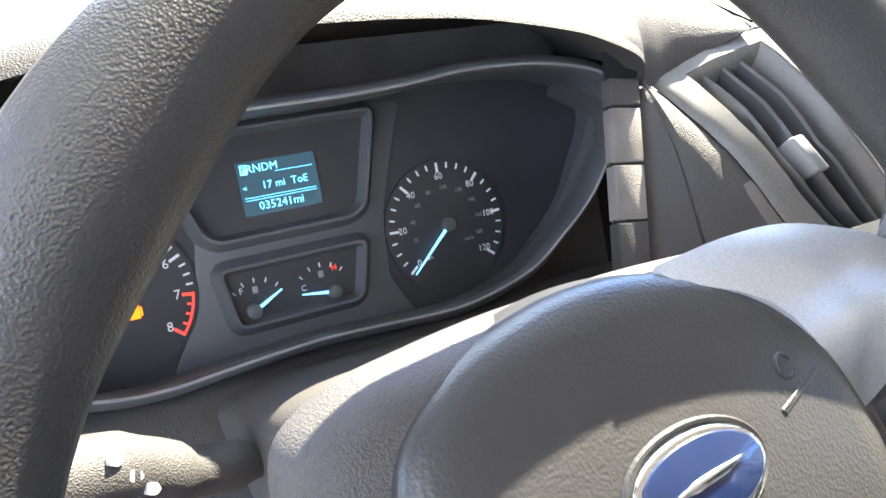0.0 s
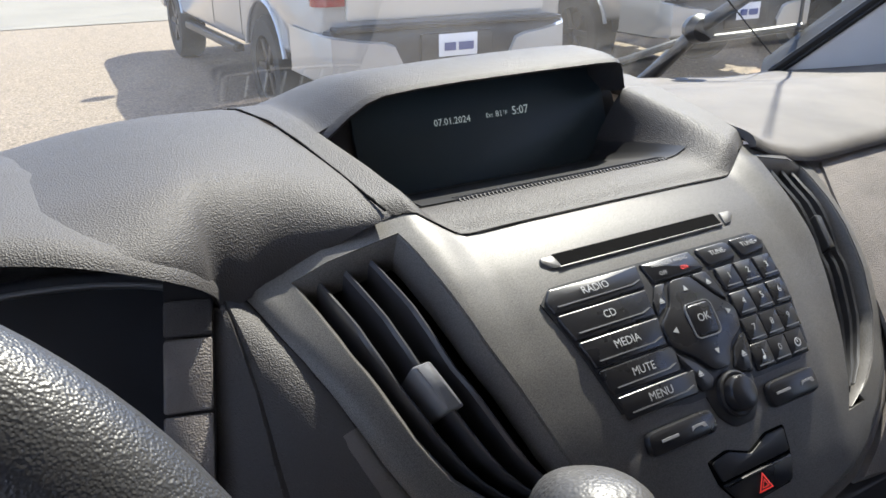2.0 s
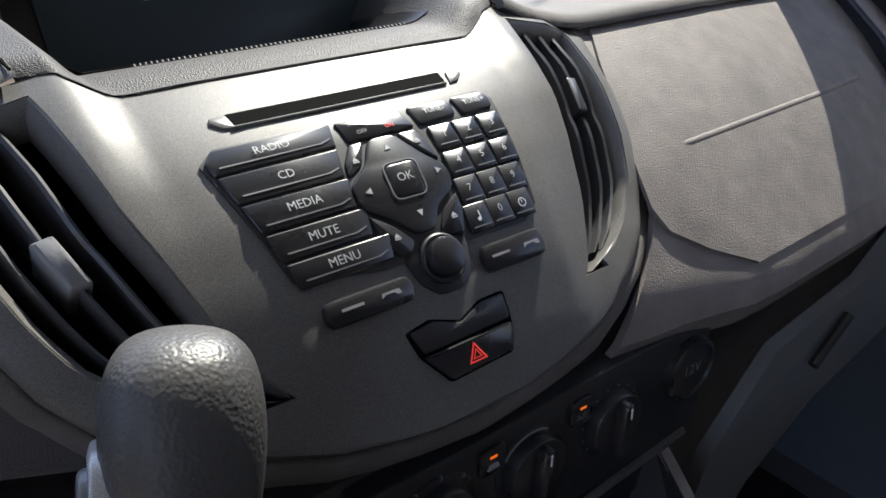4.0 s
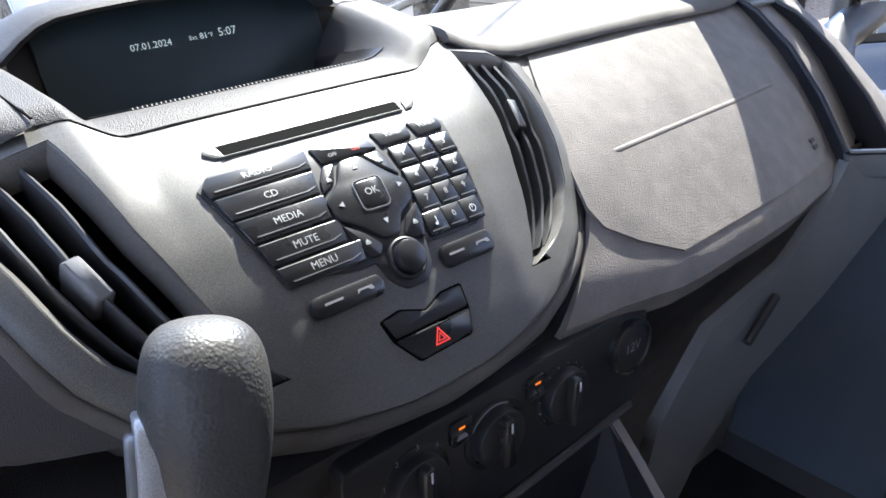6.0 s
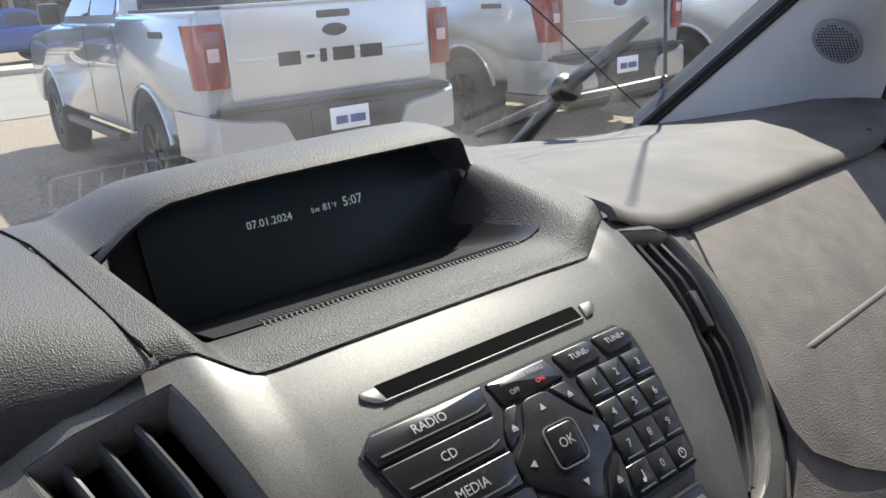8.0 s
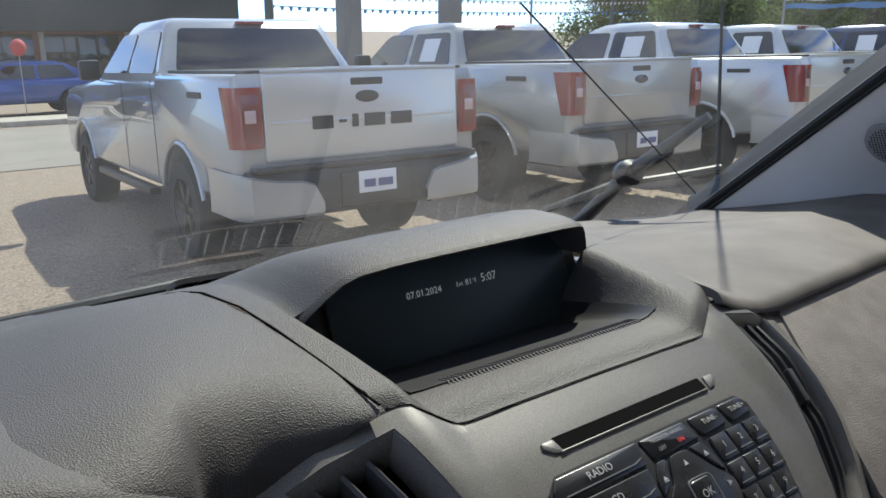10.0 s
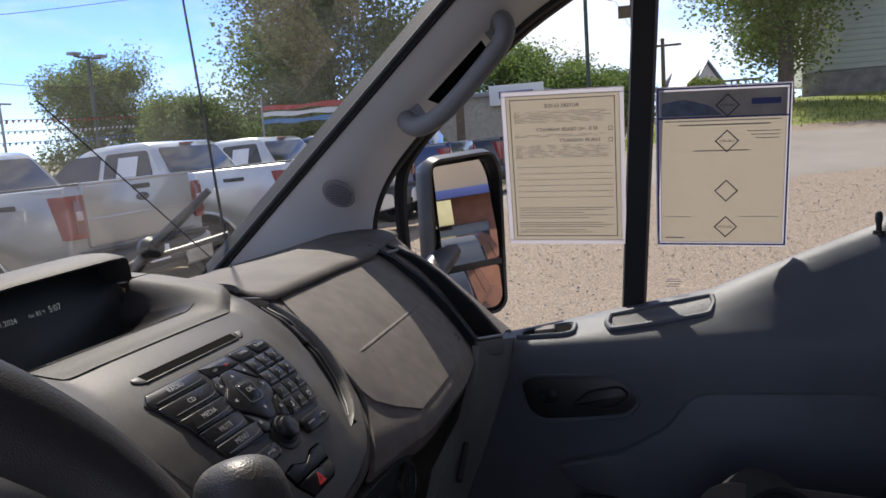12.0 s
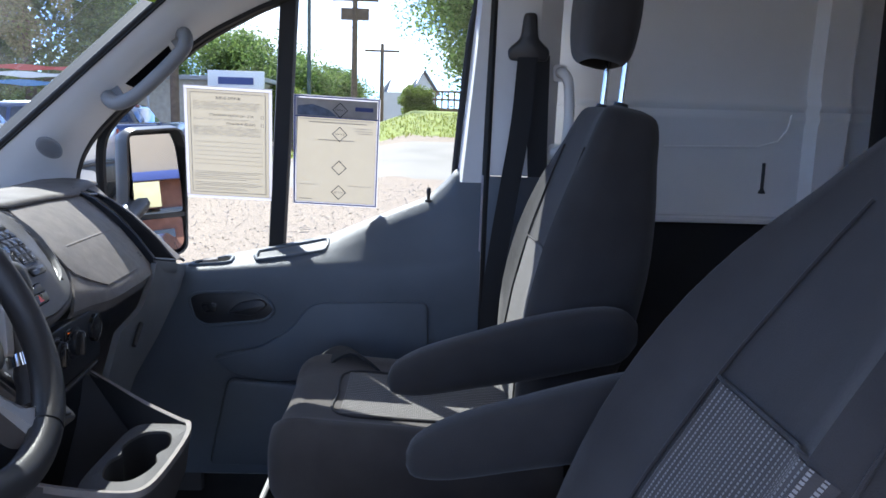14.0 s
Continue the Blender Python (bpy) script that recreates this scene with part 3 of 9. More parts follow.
part("finger_groove", tube([lid_pt(0.228 + 0.350 * i / 14, 0.550 - 0.020 * i / 14, -0.0030) for i in range(15)], [0.0016] + [0.0041] * 13 + [0.0016], 12), PAD_GREY, lid)
_bm = bmesh.new()
for i, (a, b) in enumerate(((0.0, 0.012), (0.016, 0.012))):
    slab(rect(-0.006, a, 0.006, a + 0.010, 0.002), lambda u, v, h: lid_pt(0.566 + u, 0.86 + v * 2.2, 0.0014 + h), 0, 0.0006, bm=_bm)
part("embossed_mark", _bm, PAD, lid)

# the scooped tray at the dashboard's end
def tray_pt(k, w):
    """Along the dashboard's shoulder: k front to back of the run, w across."""
    a = Vector((lerp(k, [0, 0.25, 0.5, 0.75, 1], [0.655, 0.652, 0.645, 0.632, 0.612]), lerp(k, [0, 0.25, 0.5, 0.75, 1], [0.462, 0.415, 0.365, 0.315, 0.268]), lerp(k, [0, 0.25, 0.5, 0.75, 1], [1.574, 1.554, 1.520, 1.475, 1.425])))
    b = a + Vector((lerp(k, [0, 0.3, 1], [0.055, 0.085, 0.105]), lerp(k, [0, 1], [0.000, -0.012]), lerp(k, [0, 0.5, 1], [-0.004, -0.016, -0.022])))
    return a.lerp(b, w)


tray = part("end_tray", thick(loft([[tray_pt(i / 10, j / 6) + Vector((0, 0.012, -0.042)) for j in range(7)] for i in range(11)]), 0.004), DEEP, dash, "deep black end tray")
_loop = [tray_pt(i / 12, -0.02) for i in range(13)] + [tray_pt(1.03, j / 5) for j in range(6)] + [tray_pt(1 - i / 12, 1.02) for i in range(13)] + [tray_pt(-0.03, 1 - j / 5) for j in range(6)]
part("tray_rim", tube(_loop, 0.0036, 8, closed=True), BLACK, tray)
part("tray_wall", loft([[p, p + Vector((0.002, 0.014, -0.046))] for p in _loop], close_v=True), BLACK, tray)
part("tray_rib", tube([tray_pt(0.16, 0.05), tray_pt(0.13, 0.98)], 0.003, 8), HANDLE_GREY, tray)
# shoulder between the tray and the door
_rows = []
for i in range(11):
    a, b = tray_pt(i / 10 * 1.04, 1.04), Vector((0.82, lerp(i, [0, 10], [0.47, 0.262]), lerp(i, [0, 4, 10], [1.550, 1.495, 1.385])))
    _rows.append([a.lerp(b, j / 4) + Vector((0, 0, 0.006 * math.sin(math.pi * j / 4))) for j in range(5)])
part("end_cap", thick(loft(_rows), 0.006), PAD_GREY, dash, "grey dashboard end cap beside the door")
part("end_face", thick(loft([[tray_pt(1.04, w), tray_pt(1.055, w) + Vector((0, -0.004, -0.012)), tray_pt(1.06, w) + Vector((0.0, -0.002, -0.030))] for w in (-0.03, 0.25, 0.5, 0.75, 1.05)]), 0.004), CHEEK, dash)
# CHEEK's bluish grey carries the skylight from the driver's side
part("end_cheek", thick(loft([[tray_pt(1.05, 0.02) + Vector((0, -0.003, -0.006)), (0.815, 0.256, 1.374)], [(0.56, 0.256, 1.388), (0.74, 0.254, 1.325)], [(0.47, 0.250, 1.345), (0.60, 0.262, 1.25)], [(0.33, 0.244, 1.33), (0.47, 0.268, 1.20)], [(0.255, 0.242, 1.26), (0.40, 0.280, 1.12)], [(0.225, 0.250, 1.10), (0.37, 0.30, 1.0)], [(0.21, 0.262, 0.80), (0.36, 0.31, 0.80)]]), 0.012), CHEEK, dash, "lower dashboard panel beside the footwell, skylight put into its grey")
part("cheek_slot", tube([(0.45, 0.246, 1.318), (0.40, 0.244, 1.285)], 0.005, 8), BLACK, dash)

# ---- centre stack: one curved face ----
PROFILE = [(0.43, 1.606), (0.40, 1.598), (0.378, 1.592), (0.348, 1.580), (0.324, 1.567), (0.297, 1.547), (0.274, 1.524), (0.255, 1.500), (0.236, 1.471), (0.222, 1.445), (0.212, 1.415), (0.208, 1.390)]
RUN = [0.0]
for _a, _b in zip(PROFILE, PROFILE[1:]):
    RUN.append(RUN[-1] + math.hypot(_b[0] - _a[0], _b[1] - _a[1]))
RUN = [s - RUN[1] for s in RUN]
_py, _pz = [p[0] for p in PROFILE], [p[1] for p in PROFILE]


def stack(x, s, h=0.0):
    """A place on the centre stack: x across, s down the face, h out of it."""
    y, z = lerp(s, RUN, _py), lerp(s, RUN, _pz)
    dy, dz = lerp(s + 0.012, RUN, _py) - lerp(s - 0.012, RUN, _py), lerp(s + 0.012, RUN, _pz) - lerp(s - 0.012, RUN, _pz)
    g = math.hypot(dy, dz) or 1.0
    a, k = abs(x), min(max(s / 0.17, 0), 1)
    top = lerp(a, [0, 0.112, 0.133, 0.150, 0.19, 0.215, 0.25, 0.3], [0, 0, 0.0065, 0.003, -0.006, -0.018, -0.024, -0.04])
    low = lerp(a, [0, 0.08, 0.10, 0.12, 0.15, 0.19, 0.25, 0.3], [0, 0, -0.004, -0.008, -0.016, -0.03, -0.05, -0.07])
    o = top * (1 - k) + low * k + h
    return Vector((x, y + dz / g * o, z - dy / g * o))


def vent_in(s):
    return lerp(s, [0.0, 0.012, 0.03, 0.09, 0.16, 0.185, 0.200], [0.148, 0.148, 0.144, 0.1335, 0.113, 0.102, 0.094])


def vent_out(s):
    return lerp(s, [0.0, 0.02, 0.065, 0.125, 0.155, 0.176, 0.190, 0.200], [0.211, 0.209, 0.200, 0.184, 0.171, 0.152, 0.128, 0.096])


def vent_fit(s):
    """Narrows the vent's edges towards its pointed foot."""
    return min(1.0, (vent_out(s) - vent_in(s)) / 0.034)


def stack_edge(s):
    return lerp(s, [-0.012, 0.03, 0.063, 0.13, 0.16, 0.19, 0.205, 0.22, 0.232, 0.240, 0.244], [0.238, 0.227, 0.217, 0.199, 0.188, 0.168, 0.147, 0.118, 0.085, 0.045, 0.004])


def stack_top(x):
    if x > 0:
        return lerp(x, [0, 0.102, 0.108, 0.114, 0.132, 0.151, 0.160, 0.225, 0.24], [0.0235, 0.0238, 0.0228, 0.0195, 0.0075, -0.0045, -0.0060, -0.0110, -0.006])
    return lerp(-x, [0, 0.104, 0.110, 0.116, 0.134, 0.140, 0.225, 0.24], [0.0235, 0.0240, 0.0232, 0.0200, 0.0025, 0.0005, -0.006, 0.000])


console = thing("centre_stack", "satin grey centre stack trim with tall vents and disc slot", "centre console", (0, 0.3, 1.45))
SV = [-0.012, -0.006, 0.0, 0.006, 0.012] + list(np.linspace(0.02, 0.19, 18)) + [0.195, 0.200, 0.207, 0.215, 0.222, 0.228, 0.233, 0.238, 0.241, 0.244]
I0, I1 = SV.index(0.012), SV.index(0.200)
FS = [0.0, 0.12, 0.3, 0.5, 0.75, 1.0]


def stack_cols(s):
    e, vo, vi = stack_edge(s), vent_out(max(s, 0)), vent_in(max(s, 0))
    vo, vi = min(vo, e - 0.012) if s < 0.2 else e * 0.75, vi if s < 0.2 else e * 0.6
    side = [e + (vo - e) * f for f in (0, 0.06, 0.2, 0.45, 0.75, 0.93, 1)]
    hole = [vo + (vi - vo) * f for f in (0.33, 0.66)]
    mid = [vi * f for f in (1, 0.985, 0.95, 0.90, 0.86, 0.82, 0.79, 0.75, 0.7, 0.45, 0.2)]
    left = [-v for v in side] + [-v for v in hole] + [-v for v in mid]
    return left + [0.0] + [-v for v in left[::-1]]


def stack_pt(x, s, i):
    drop = 0.0
    e = stack_edge(s)
    r = min(1.0, (e - abs(x)) / 0.006) if e > 0.004 else 0
    return stack(x, max(s, stack_top(x)), -0.004 * (1 - max(r, 0)) ** 2)


_rows = [[stack_pt(x, s, i) for x in stack_cols(s)] for i, s in enumerate(SV)]
_nc = len(_rows[0])
_skip = lambda i, j: I0 <= i < I1 and (6 <= j < 9 or _nc - 10 <= j < _nc - 7)
part("stack_trim", thick(loft(_rows, skip=_skip), 0.003), TRIM, console)
# textured roll round the trim's lower edge
_line = [Vector((stack_edge(s), s)) for s in list(np.linspace(0.000, 0.19, 26)) + [0.197, 0.205, 0.2125, 0.22, 0.226, 0.232, 0.237, 0.241, 0.244]]
_line += [Vector((-p.x, p.y)) for p in _line[:13:-1]]
_rows = []
for i, p in enumerate(_line):
    t = (_line[min(i + 1, len(_line) - 1)] - _line[max(i - 1, 0)]).normalized()
    o = Vector((t.y, -t.x))
    if o.dot(p - Vector((0, 0.10))) < 0:
        o = -o
    _rows.append([stack(q.x, q.y, h) for q, h in ((p + o * d, h) for d, h in ((-0.0008, -0.0060), (0.0008, -0.0042), (0.0035, -0.0030), (0.0075, -0.0034), (0.0110, -0.0052), (0.0134, -0.0085), (0.0150, -0.0200)))])
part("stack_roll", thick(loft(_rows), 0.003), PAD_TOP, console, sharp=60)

for sgn in (-1, 1):
    _fs = list(np.linspace(0.0120, 0.199, 34))
    for edge, d in ((vent_out, -1), (vent_in, 1)):
        part("vent_bevel", loft([[stack(sgn * (edge(s) + d * a * vent_fit(s)), s, h) for a, h in ((-0.0008, -0.0008), (0.0012, -0.0012), (0.0050, -0.0075), (0.0054, -0.0200))] for s in _fs]), TRIM, console)
    part("vent_bevel", loft([[stack(sgn * (vent_in(0.012) + (vent_out(0.012) - vent_in(0.012)) * f), s, h) for f in np.linspace(0, 1, 9)] for s, h in ((0.0114, -0.0004), (0.0132, -0.0012), (0.0175, -0.0075), (0.0180, -0.0200))]), TRIM, console)
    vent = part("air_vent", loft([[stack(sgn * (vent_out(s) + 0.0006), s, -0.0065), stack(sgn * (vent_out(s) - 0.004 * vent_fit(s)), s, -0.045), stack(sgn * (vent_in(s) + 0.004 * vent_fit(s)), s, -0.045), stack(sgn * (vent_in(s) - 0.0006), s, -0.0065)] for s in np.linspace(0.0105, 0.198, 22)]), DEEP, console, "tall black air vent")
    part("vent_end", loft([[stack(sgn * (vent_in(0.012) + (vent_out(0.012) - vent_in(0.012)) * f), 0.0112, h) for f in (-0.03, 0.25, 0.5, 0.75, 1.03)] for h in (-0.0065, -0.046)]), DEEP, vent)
    for f in (0.30, 0.54, 0.78):
        rows = []
        for s in np.linspace(0.014, 0.190, 18):
            x = vent_in(s) + (vent_out(s) - vent_in(s)) * f
            sway = 0.002 * math.sin((s - 0.03) * 60) if 0.03 < s < 0.1 else 0
            rows.append([stack(sgn * (x + dx * vent_fit(s)), s, h) for dx, h in ((-0.0013, -0.034), (-0.0016, -0.008 + sway), (0.0, -0.0065 + sway), (0.0016, -0.008 + sway), (0.0013, -0.034))])
        part("slat", loft(rows), SLAT, vent)
    s0 = 0.088 if sgn < 0 else 0.066
    x0 = vent_in(s0) + (vent_out(s0) - vent_in(s0)) * 0.54
    tilt = -0.35
    part("vent_tab", slab(rect(-0.0052, 0, 0.0052, 0.030, 0.002), lambda u, v, h: stack(sgn * (x0 + u + tilt * v * 0.8), s0 + v, h), -0.030, -0.004, 0.0022), HANDLE_GREY if sgn < 0 else BLACK, vent)

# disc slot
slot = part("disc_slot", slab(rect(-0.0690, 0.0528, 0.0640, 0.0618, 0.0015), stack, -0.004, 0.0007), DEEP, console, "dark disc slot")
part("slot_lip", slab(rect(-0.0690, 0.0620, 0.0640, 0.0634, 0.0005), stack, -0.002, 0.0016, 0.0006), TRIM, slot)
for s in (-1, 1):
    part("slot_end", slab(rounded([(s * 0.0685, 0.0536), (s * 0.0775, 0.0536), (s * 0.0785, 0.0570), (s * 0.0730, 0.0622), (s * 0.0665, 0.0634)], 0.0012), stack, -0.002, 0.0009, 0.0006), TRIM, slot)

# ---- radio keys ----
radio = thing("radio_panel", "black radio control panel with pale lettered keys", "car radio", (0, 0.29, 1.53))
_rows = []
for s in np.linspace(0.0735, 0.159, 12):
    lo = lerp(s, [0.0735, 0.0805, 0.153, 0.157, 0.159], [-0.084, -0.0938, -0.0758, -0.0705, -0.03])
    hi = lerp(s, [0.0735, 0.081, 0.090, 0.153, 0.159], [0.078, 0.0845, 0.0835, 0.0735, 0.062])
    _rows.append([stack(lo + (hi - lo) * j / 10, s, 0.0010) for j in range(11)])
part("key_plate", thick(loft(_rows), 0.004), BLACK, radio)
part("knob_plate", slab(rounded([(-0.019, 0.155), (0.022, 0.155), (0.0185, 0.172), (0.010, 0.1805), (-0.005, 0.1805), (-0.014, 0.172)], 0.004), stack, -0.003, 0.0012, 0.0008), BLACK, radio)


def letter_on(t, x, s, size, mat, parent, h, **kw):
    return part("lettering", lettering(t, lambda u, v, hh: stack(u, s + (s - v), h), x, s, size, **kw), mat, parent)


def key(name, poly, mat=PIANO, h0=0.0004, h1=0.0026, edge=0.0010, r=0.0022):
    return part(name, slab(rounded(poly, r), stack, h0, h1, edge), mat, radio)


LEFT = [("RADIO", 0.0755, 0.0895, -0.0905, -0.0225, -0.0571), ("CD", 0.0915, 0.1070, -0.0890, -0.0262, -0.0570), ("MEDIA", 0.1090, 0.1245, -0.0845, -0.0285, -0.0554), ("MUTE", 0.1265, 0.1405, -0.0800, -0.0270, -0.0528), ("MENU", 0.1425, 0.1550, -0.0755, -0.0212, -0.0485)]
for t, s0, s1, x0, x1, xc in LEFT:
    le = lambda s: -0.0930 + (s - 0.0755) * 0.235
    k = key("key", [(le(s0) + (0.007 if t == "RADIO" else 0.0004), s0 - 0.0004), (x1 + 0.001, s0 - 0.0004), (x1 - 0.002, s1 + 0.0004), (le(s1) + 0.0004, s1 + 0.0004), (le(s0 + 0.006) + 0.0002, s0 + 0.006)], r=0.0012)
    letter_on(t, xc, (s0 + s1) / 2 - 0.0008, 0.0047, KEY_INK, k, 0.0030, squeeze=0.96)
    part("key_edge", slab(rounded([(le(s1) + 0.0035, s1 - 0.0034), (x1 - 0.010, s1 - 0.0034), (x1 - 0.004, s1 - 0.0050), (x1 - 0.0030, s1 - 0.0046), (x1 - 0.009, s1 - 0.0028), (le(s1) + 0.0040, s1 - 0.0026)], 0.0004), stack, 0.0018, 0.0030), KEY_RIM, k)
for t, x0, x1 in (("TUNE-", 0.0262, 0.0548), ("TUNE+", 0.0562, 0.0815)):
    k = key("key", [(x0, 0.0755), (x1 - 0.003, 0.0755), (x1, 0.0795), (x1 - 0.001, 0.0875), (x0 + 0.003, 0.0885)])
    letter_on(t, (x0 + x1) / 2 + 0.001, 0.0815, 0.0034, KEY_INK, k, 0.0031)
NUMBER_KEYS = [[("1", 0.039), ("2", 0.0555), ("3", 0.0727)], [("4", 0.0381), ("5", 0.0540), ("6", 0.0701)], [("7", 0.0361), ("8", 0.0518), ("9", 0.0669)], [("", 0.0336), ("0", 0.0485), ("", 0.0637)]]
for r, row in enumerate(NUMBER_KEYS):
    sc = (0.0990, 0.1165, 0.1330, 0.1487)[r]
    for c, (t, x) in enumerate(row):
        k = key("number_key", rect(x - 0.0078, sc - 0.0080, x + 0.0078, sc + 0.0078), r=0.0012)
        part("key_edge", slab(rect(x - 0.0058, sc + 0.0048, x + 0.0058, sc + 0.0055), stack, 0.0018, 0.0030), KEY_RIM, k)
        if t:
            letter_on(t, x, sc - 0.001, 0.0042, KEY_INK, k, 0.0030)
        elif c == 0:
            bm = slab(disc(x - 0.0006, sc + 0.0014, 0.0011, 8), stack, 0.0028, 0.0031)
            slab(rect(x + 0.0002, sc - 0.0034, x + 0.0007, sc + 0.0014), stack, 0.0028, 0.0031, bm=bm)
            part("note_sign", bm, INK, k)
        else:
            bm = bmesh.new()
            ring = [(disc(x, sc, 0.0026, 16)[i], disc(x, sc, 0.0021, 16)[i]) for i in range(16)]
            for i in range(16):
                a, b = ring[i], ring[(i + 1) % 16]
                bm.faces.new([bm.verts.new(stack(u, v, 0.0031)) for u, v in (a[0], b[0], b[1], a[1])])
            slab(rect(x - 0.0002, sc - 0.0016, x + 0.0002, sc), stack, 0.0028, 0.0031, bm=bm)
            part("clock_sign", bm, INK, k)
k = key("airbag_display", [(-0.0190, 0.0755), (0.0205, 0.0755), (0.0245, 0.0885), (-0.0165, 0.0890)], r=0.001)
letter_on("PASSENGER AIRBAG", 0.002, 0.0792, 0.0025, DIM, k, 0.0031, squeeze=0.92)
letter_on("OFF", -0.007, 0.0850, 0.0026, DIM, k, 0.0031)
letter_on("ON", 0.010, 0.0850, 0.0026, RED_INK, k, 0.0031)
# direction pad
ring = key("direction_pad", [(-0.007, 0.0905), (0.009, 0.0905), (0.019, 0.106), (0.029, 0.117), (0.027, 0.129), (0.013, 0.136), (0.006, 0.1475), (-0.006, 0.1475), (-0.015, 0.137), (-0.029, 0.127), (-0.029, 0.114), (-0.015, 0.104)], h1=0.0032, r=0.004)
_ok = rounded([(-0.0085, 0.1068), (0.0128, 0.1070), (0.0112, 0.1288), (-0.0098, 0.1284)], 0.005, 4)
okk = part("ok_key", slab(inset(_ok, 0.0012), stack, 0.002, 0.0044, 0.0014), PIANO, radio)
part("key_edge", loft([[stack(u, v, h) for u, v in inset(_ok, d)] for d, h in ((0.0, 0.0030), (0.0002, 0.0040), (0.0008, 0.0040), (0.0010, 0.0030))], close_u=True), KEY_RIM, okk)
letter_on("OK", 0.0012, 0.1172, 0.0048, KEY_INK, okk, 0.0048)
for (x, s), tri in (((0.001, 0.0975), ((-0.0018, 0.0016), (0.0018, 0.0016), (0, -0.0018))), ((0.001, 0.1375), ((-0.0018, -0.0016), (0.0018, -0.0016), (0, 0.0018))), ((-0.0215, 0.1195), ((0.0016, -0.0018), (0.0016, 0.0018), (-0.0018, 0))), ((0.0225, 0.1180), ((-0.0016, -0.0018), (-0.0016, 0.0018), (0.0018, 0)))):
    part("arrow_sign", slab([(x + a, s + b) for a, b in tri], stack, 0.0030, 0.0036), KEY_INK, ring)
for name, poly, sign in (("eject_key", [(-0.0180, 0.0905), (-0.0095, 0.0905), (-0.0165, 0.1035), (-0.0270, 0.1090), (-0.0250, 0.100)], (-0.0195, 0.1005)), ("info_key", [(0.0115, 0.0905), (0.0235, 0.0905), (0.0265, 0.100), (0.0275, 0.1120), (0.0200, 0.1040)], (0.0205, 0.0975)),
                         ("back_key", [(-0.0275, 0.1305), (-0.0160, 0.1400), (-0.0085, 0.1500), (-0.0125, 0.1560), (-0.0200, 0.1555), (-0.0260, 0.1420)], (-0.0175, 0.1455)), ("forward_key", [(0.0275, 0.1315), (0.0150, 0.1390), (0.0085, 0.1490), (0.0140, 0.1535), (0.0210, 0.1555), (0.0265, 0.1420)], (0.0190, 0.1435))):
    k = key(name, poly, r=0.002)
    x, s = sign
    bm = slab([(x - 0.0018, s + 0.0008), (x, s - 0.0016), (x + 0.0018, s + 0.0008)], stack, 0.0028, 0.0032)
    slab(rect(x - 0.0018, s + 0.0012, x + 0.0018, s + 0.0018), stack, 0.0028, 0.0032, bm=bm)
    part("key_sign", bm, KEY_INK, k)
knob = part("volume_knob", slab(disc(0.0027, 0.1630, 0.0100, 32), stack, 0.0, 0.0098, 0.0022), PIANO, radio)
part("knob_skirt", loft([[stack(u, v, h) for u, v in disc(0.0027, 0.1630, r, 32)] for r, h in ((0.0134, 0.0), (0.0130, 0.0036), (0.0120, 0.0042), (0.0102, 0.0036))], close_u=True), BLACK, knob)
part("knob_mark", slab(rect(0.0032, 0.1535, 0.0040, 0.1550), stack, 0.0088, 0.0094), KEY_INK, knob)
for x0, x1, s0, s1 in ((-0.069, -0.0195, 0.1645, 0.1775), (0.0250, 0.0675, 0.1640, 0.1790)):
    k = key("phone_key", rect(x0, s0, x1, s1), PIANO, h1=0.0046, edge=0.0020, r=0.006)
    sc, d = (s0 + s1) / 2, 1 if x0 < 0 else -1
    mid = (x0 + x1) / 2
    part("call_sign", slab(rect(mid - 0.0165, sc - 0.001, mid - 0.0045, sc + 0.0004), stack, 0.0047, 0.0052), DIM, k)
    part("call_sign", slab(rounded([(mid + 0.005, sc + 0.0012), (mid + 0.006, sc - 0.0014), (mid + 0.0155, sc - 0.0014), (mid + 0.0165, sc + 0.0012), (mid + 0.014, sc + 0.0012), (mid + 0.0125, sc - 0.0002), (mid + 0.0075, sc - 0.0002)], 0.0004), stack, 0.0047, 0.0052), DIM, k)
# hazard switch
hz = thing("hazard_switch", "black hazard warning switch with a red triangle", "switch", stack(0, 0.205))
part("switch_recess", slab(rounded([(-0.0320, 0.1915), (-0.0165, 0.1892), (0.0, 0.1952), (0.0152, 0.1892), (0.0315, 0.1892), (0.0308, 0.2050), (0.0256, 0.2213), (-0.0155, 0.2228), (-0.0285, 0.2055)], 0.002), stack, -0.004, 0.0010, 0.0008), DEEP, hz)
part("blank_switch", slab(rounded([(-0.0300, 0.1925), (-0.0160, 0.1905), (0.0, 0.1965), (0.0150, 0.1905), (0.0300, 0.1905), (0.0295, 0.2040), (-0.0260, 0.2045)], 0.002), stack, -0.002, 0.0018, 0.001), BLACK, hz)
hb = part("hazard_key", slab(rounded([(-0.0270, 0.2060), (0.0290, 0.2055), (0.0245, 0.2200), (-0.0150, 0.2215)], 0.002), stack, -0.002, 0.0032, 0.0014), PIANO, hz)
bm = bmesh.new()
for a, b in ((0.0068, 0.0050), (0.0034, 0.0022)):
    P = [[(0.0015 + q * math.sin(i * math.tau / 3), 0.2143 - q * math.cos(i * math.tau / 3)) for i in range(3)] for q in (a, b)]
    for i in range(3):
        bm.faces.new([bm.verts.new(stack(u, v, 0.0036)) for u, v in (P[0][i], P[0][(i + 1) % 3], P[1][(i + 1) % 3], P[1][i])])
part("warning_triangle", bm, RED_INK, hb, "red double triangle")

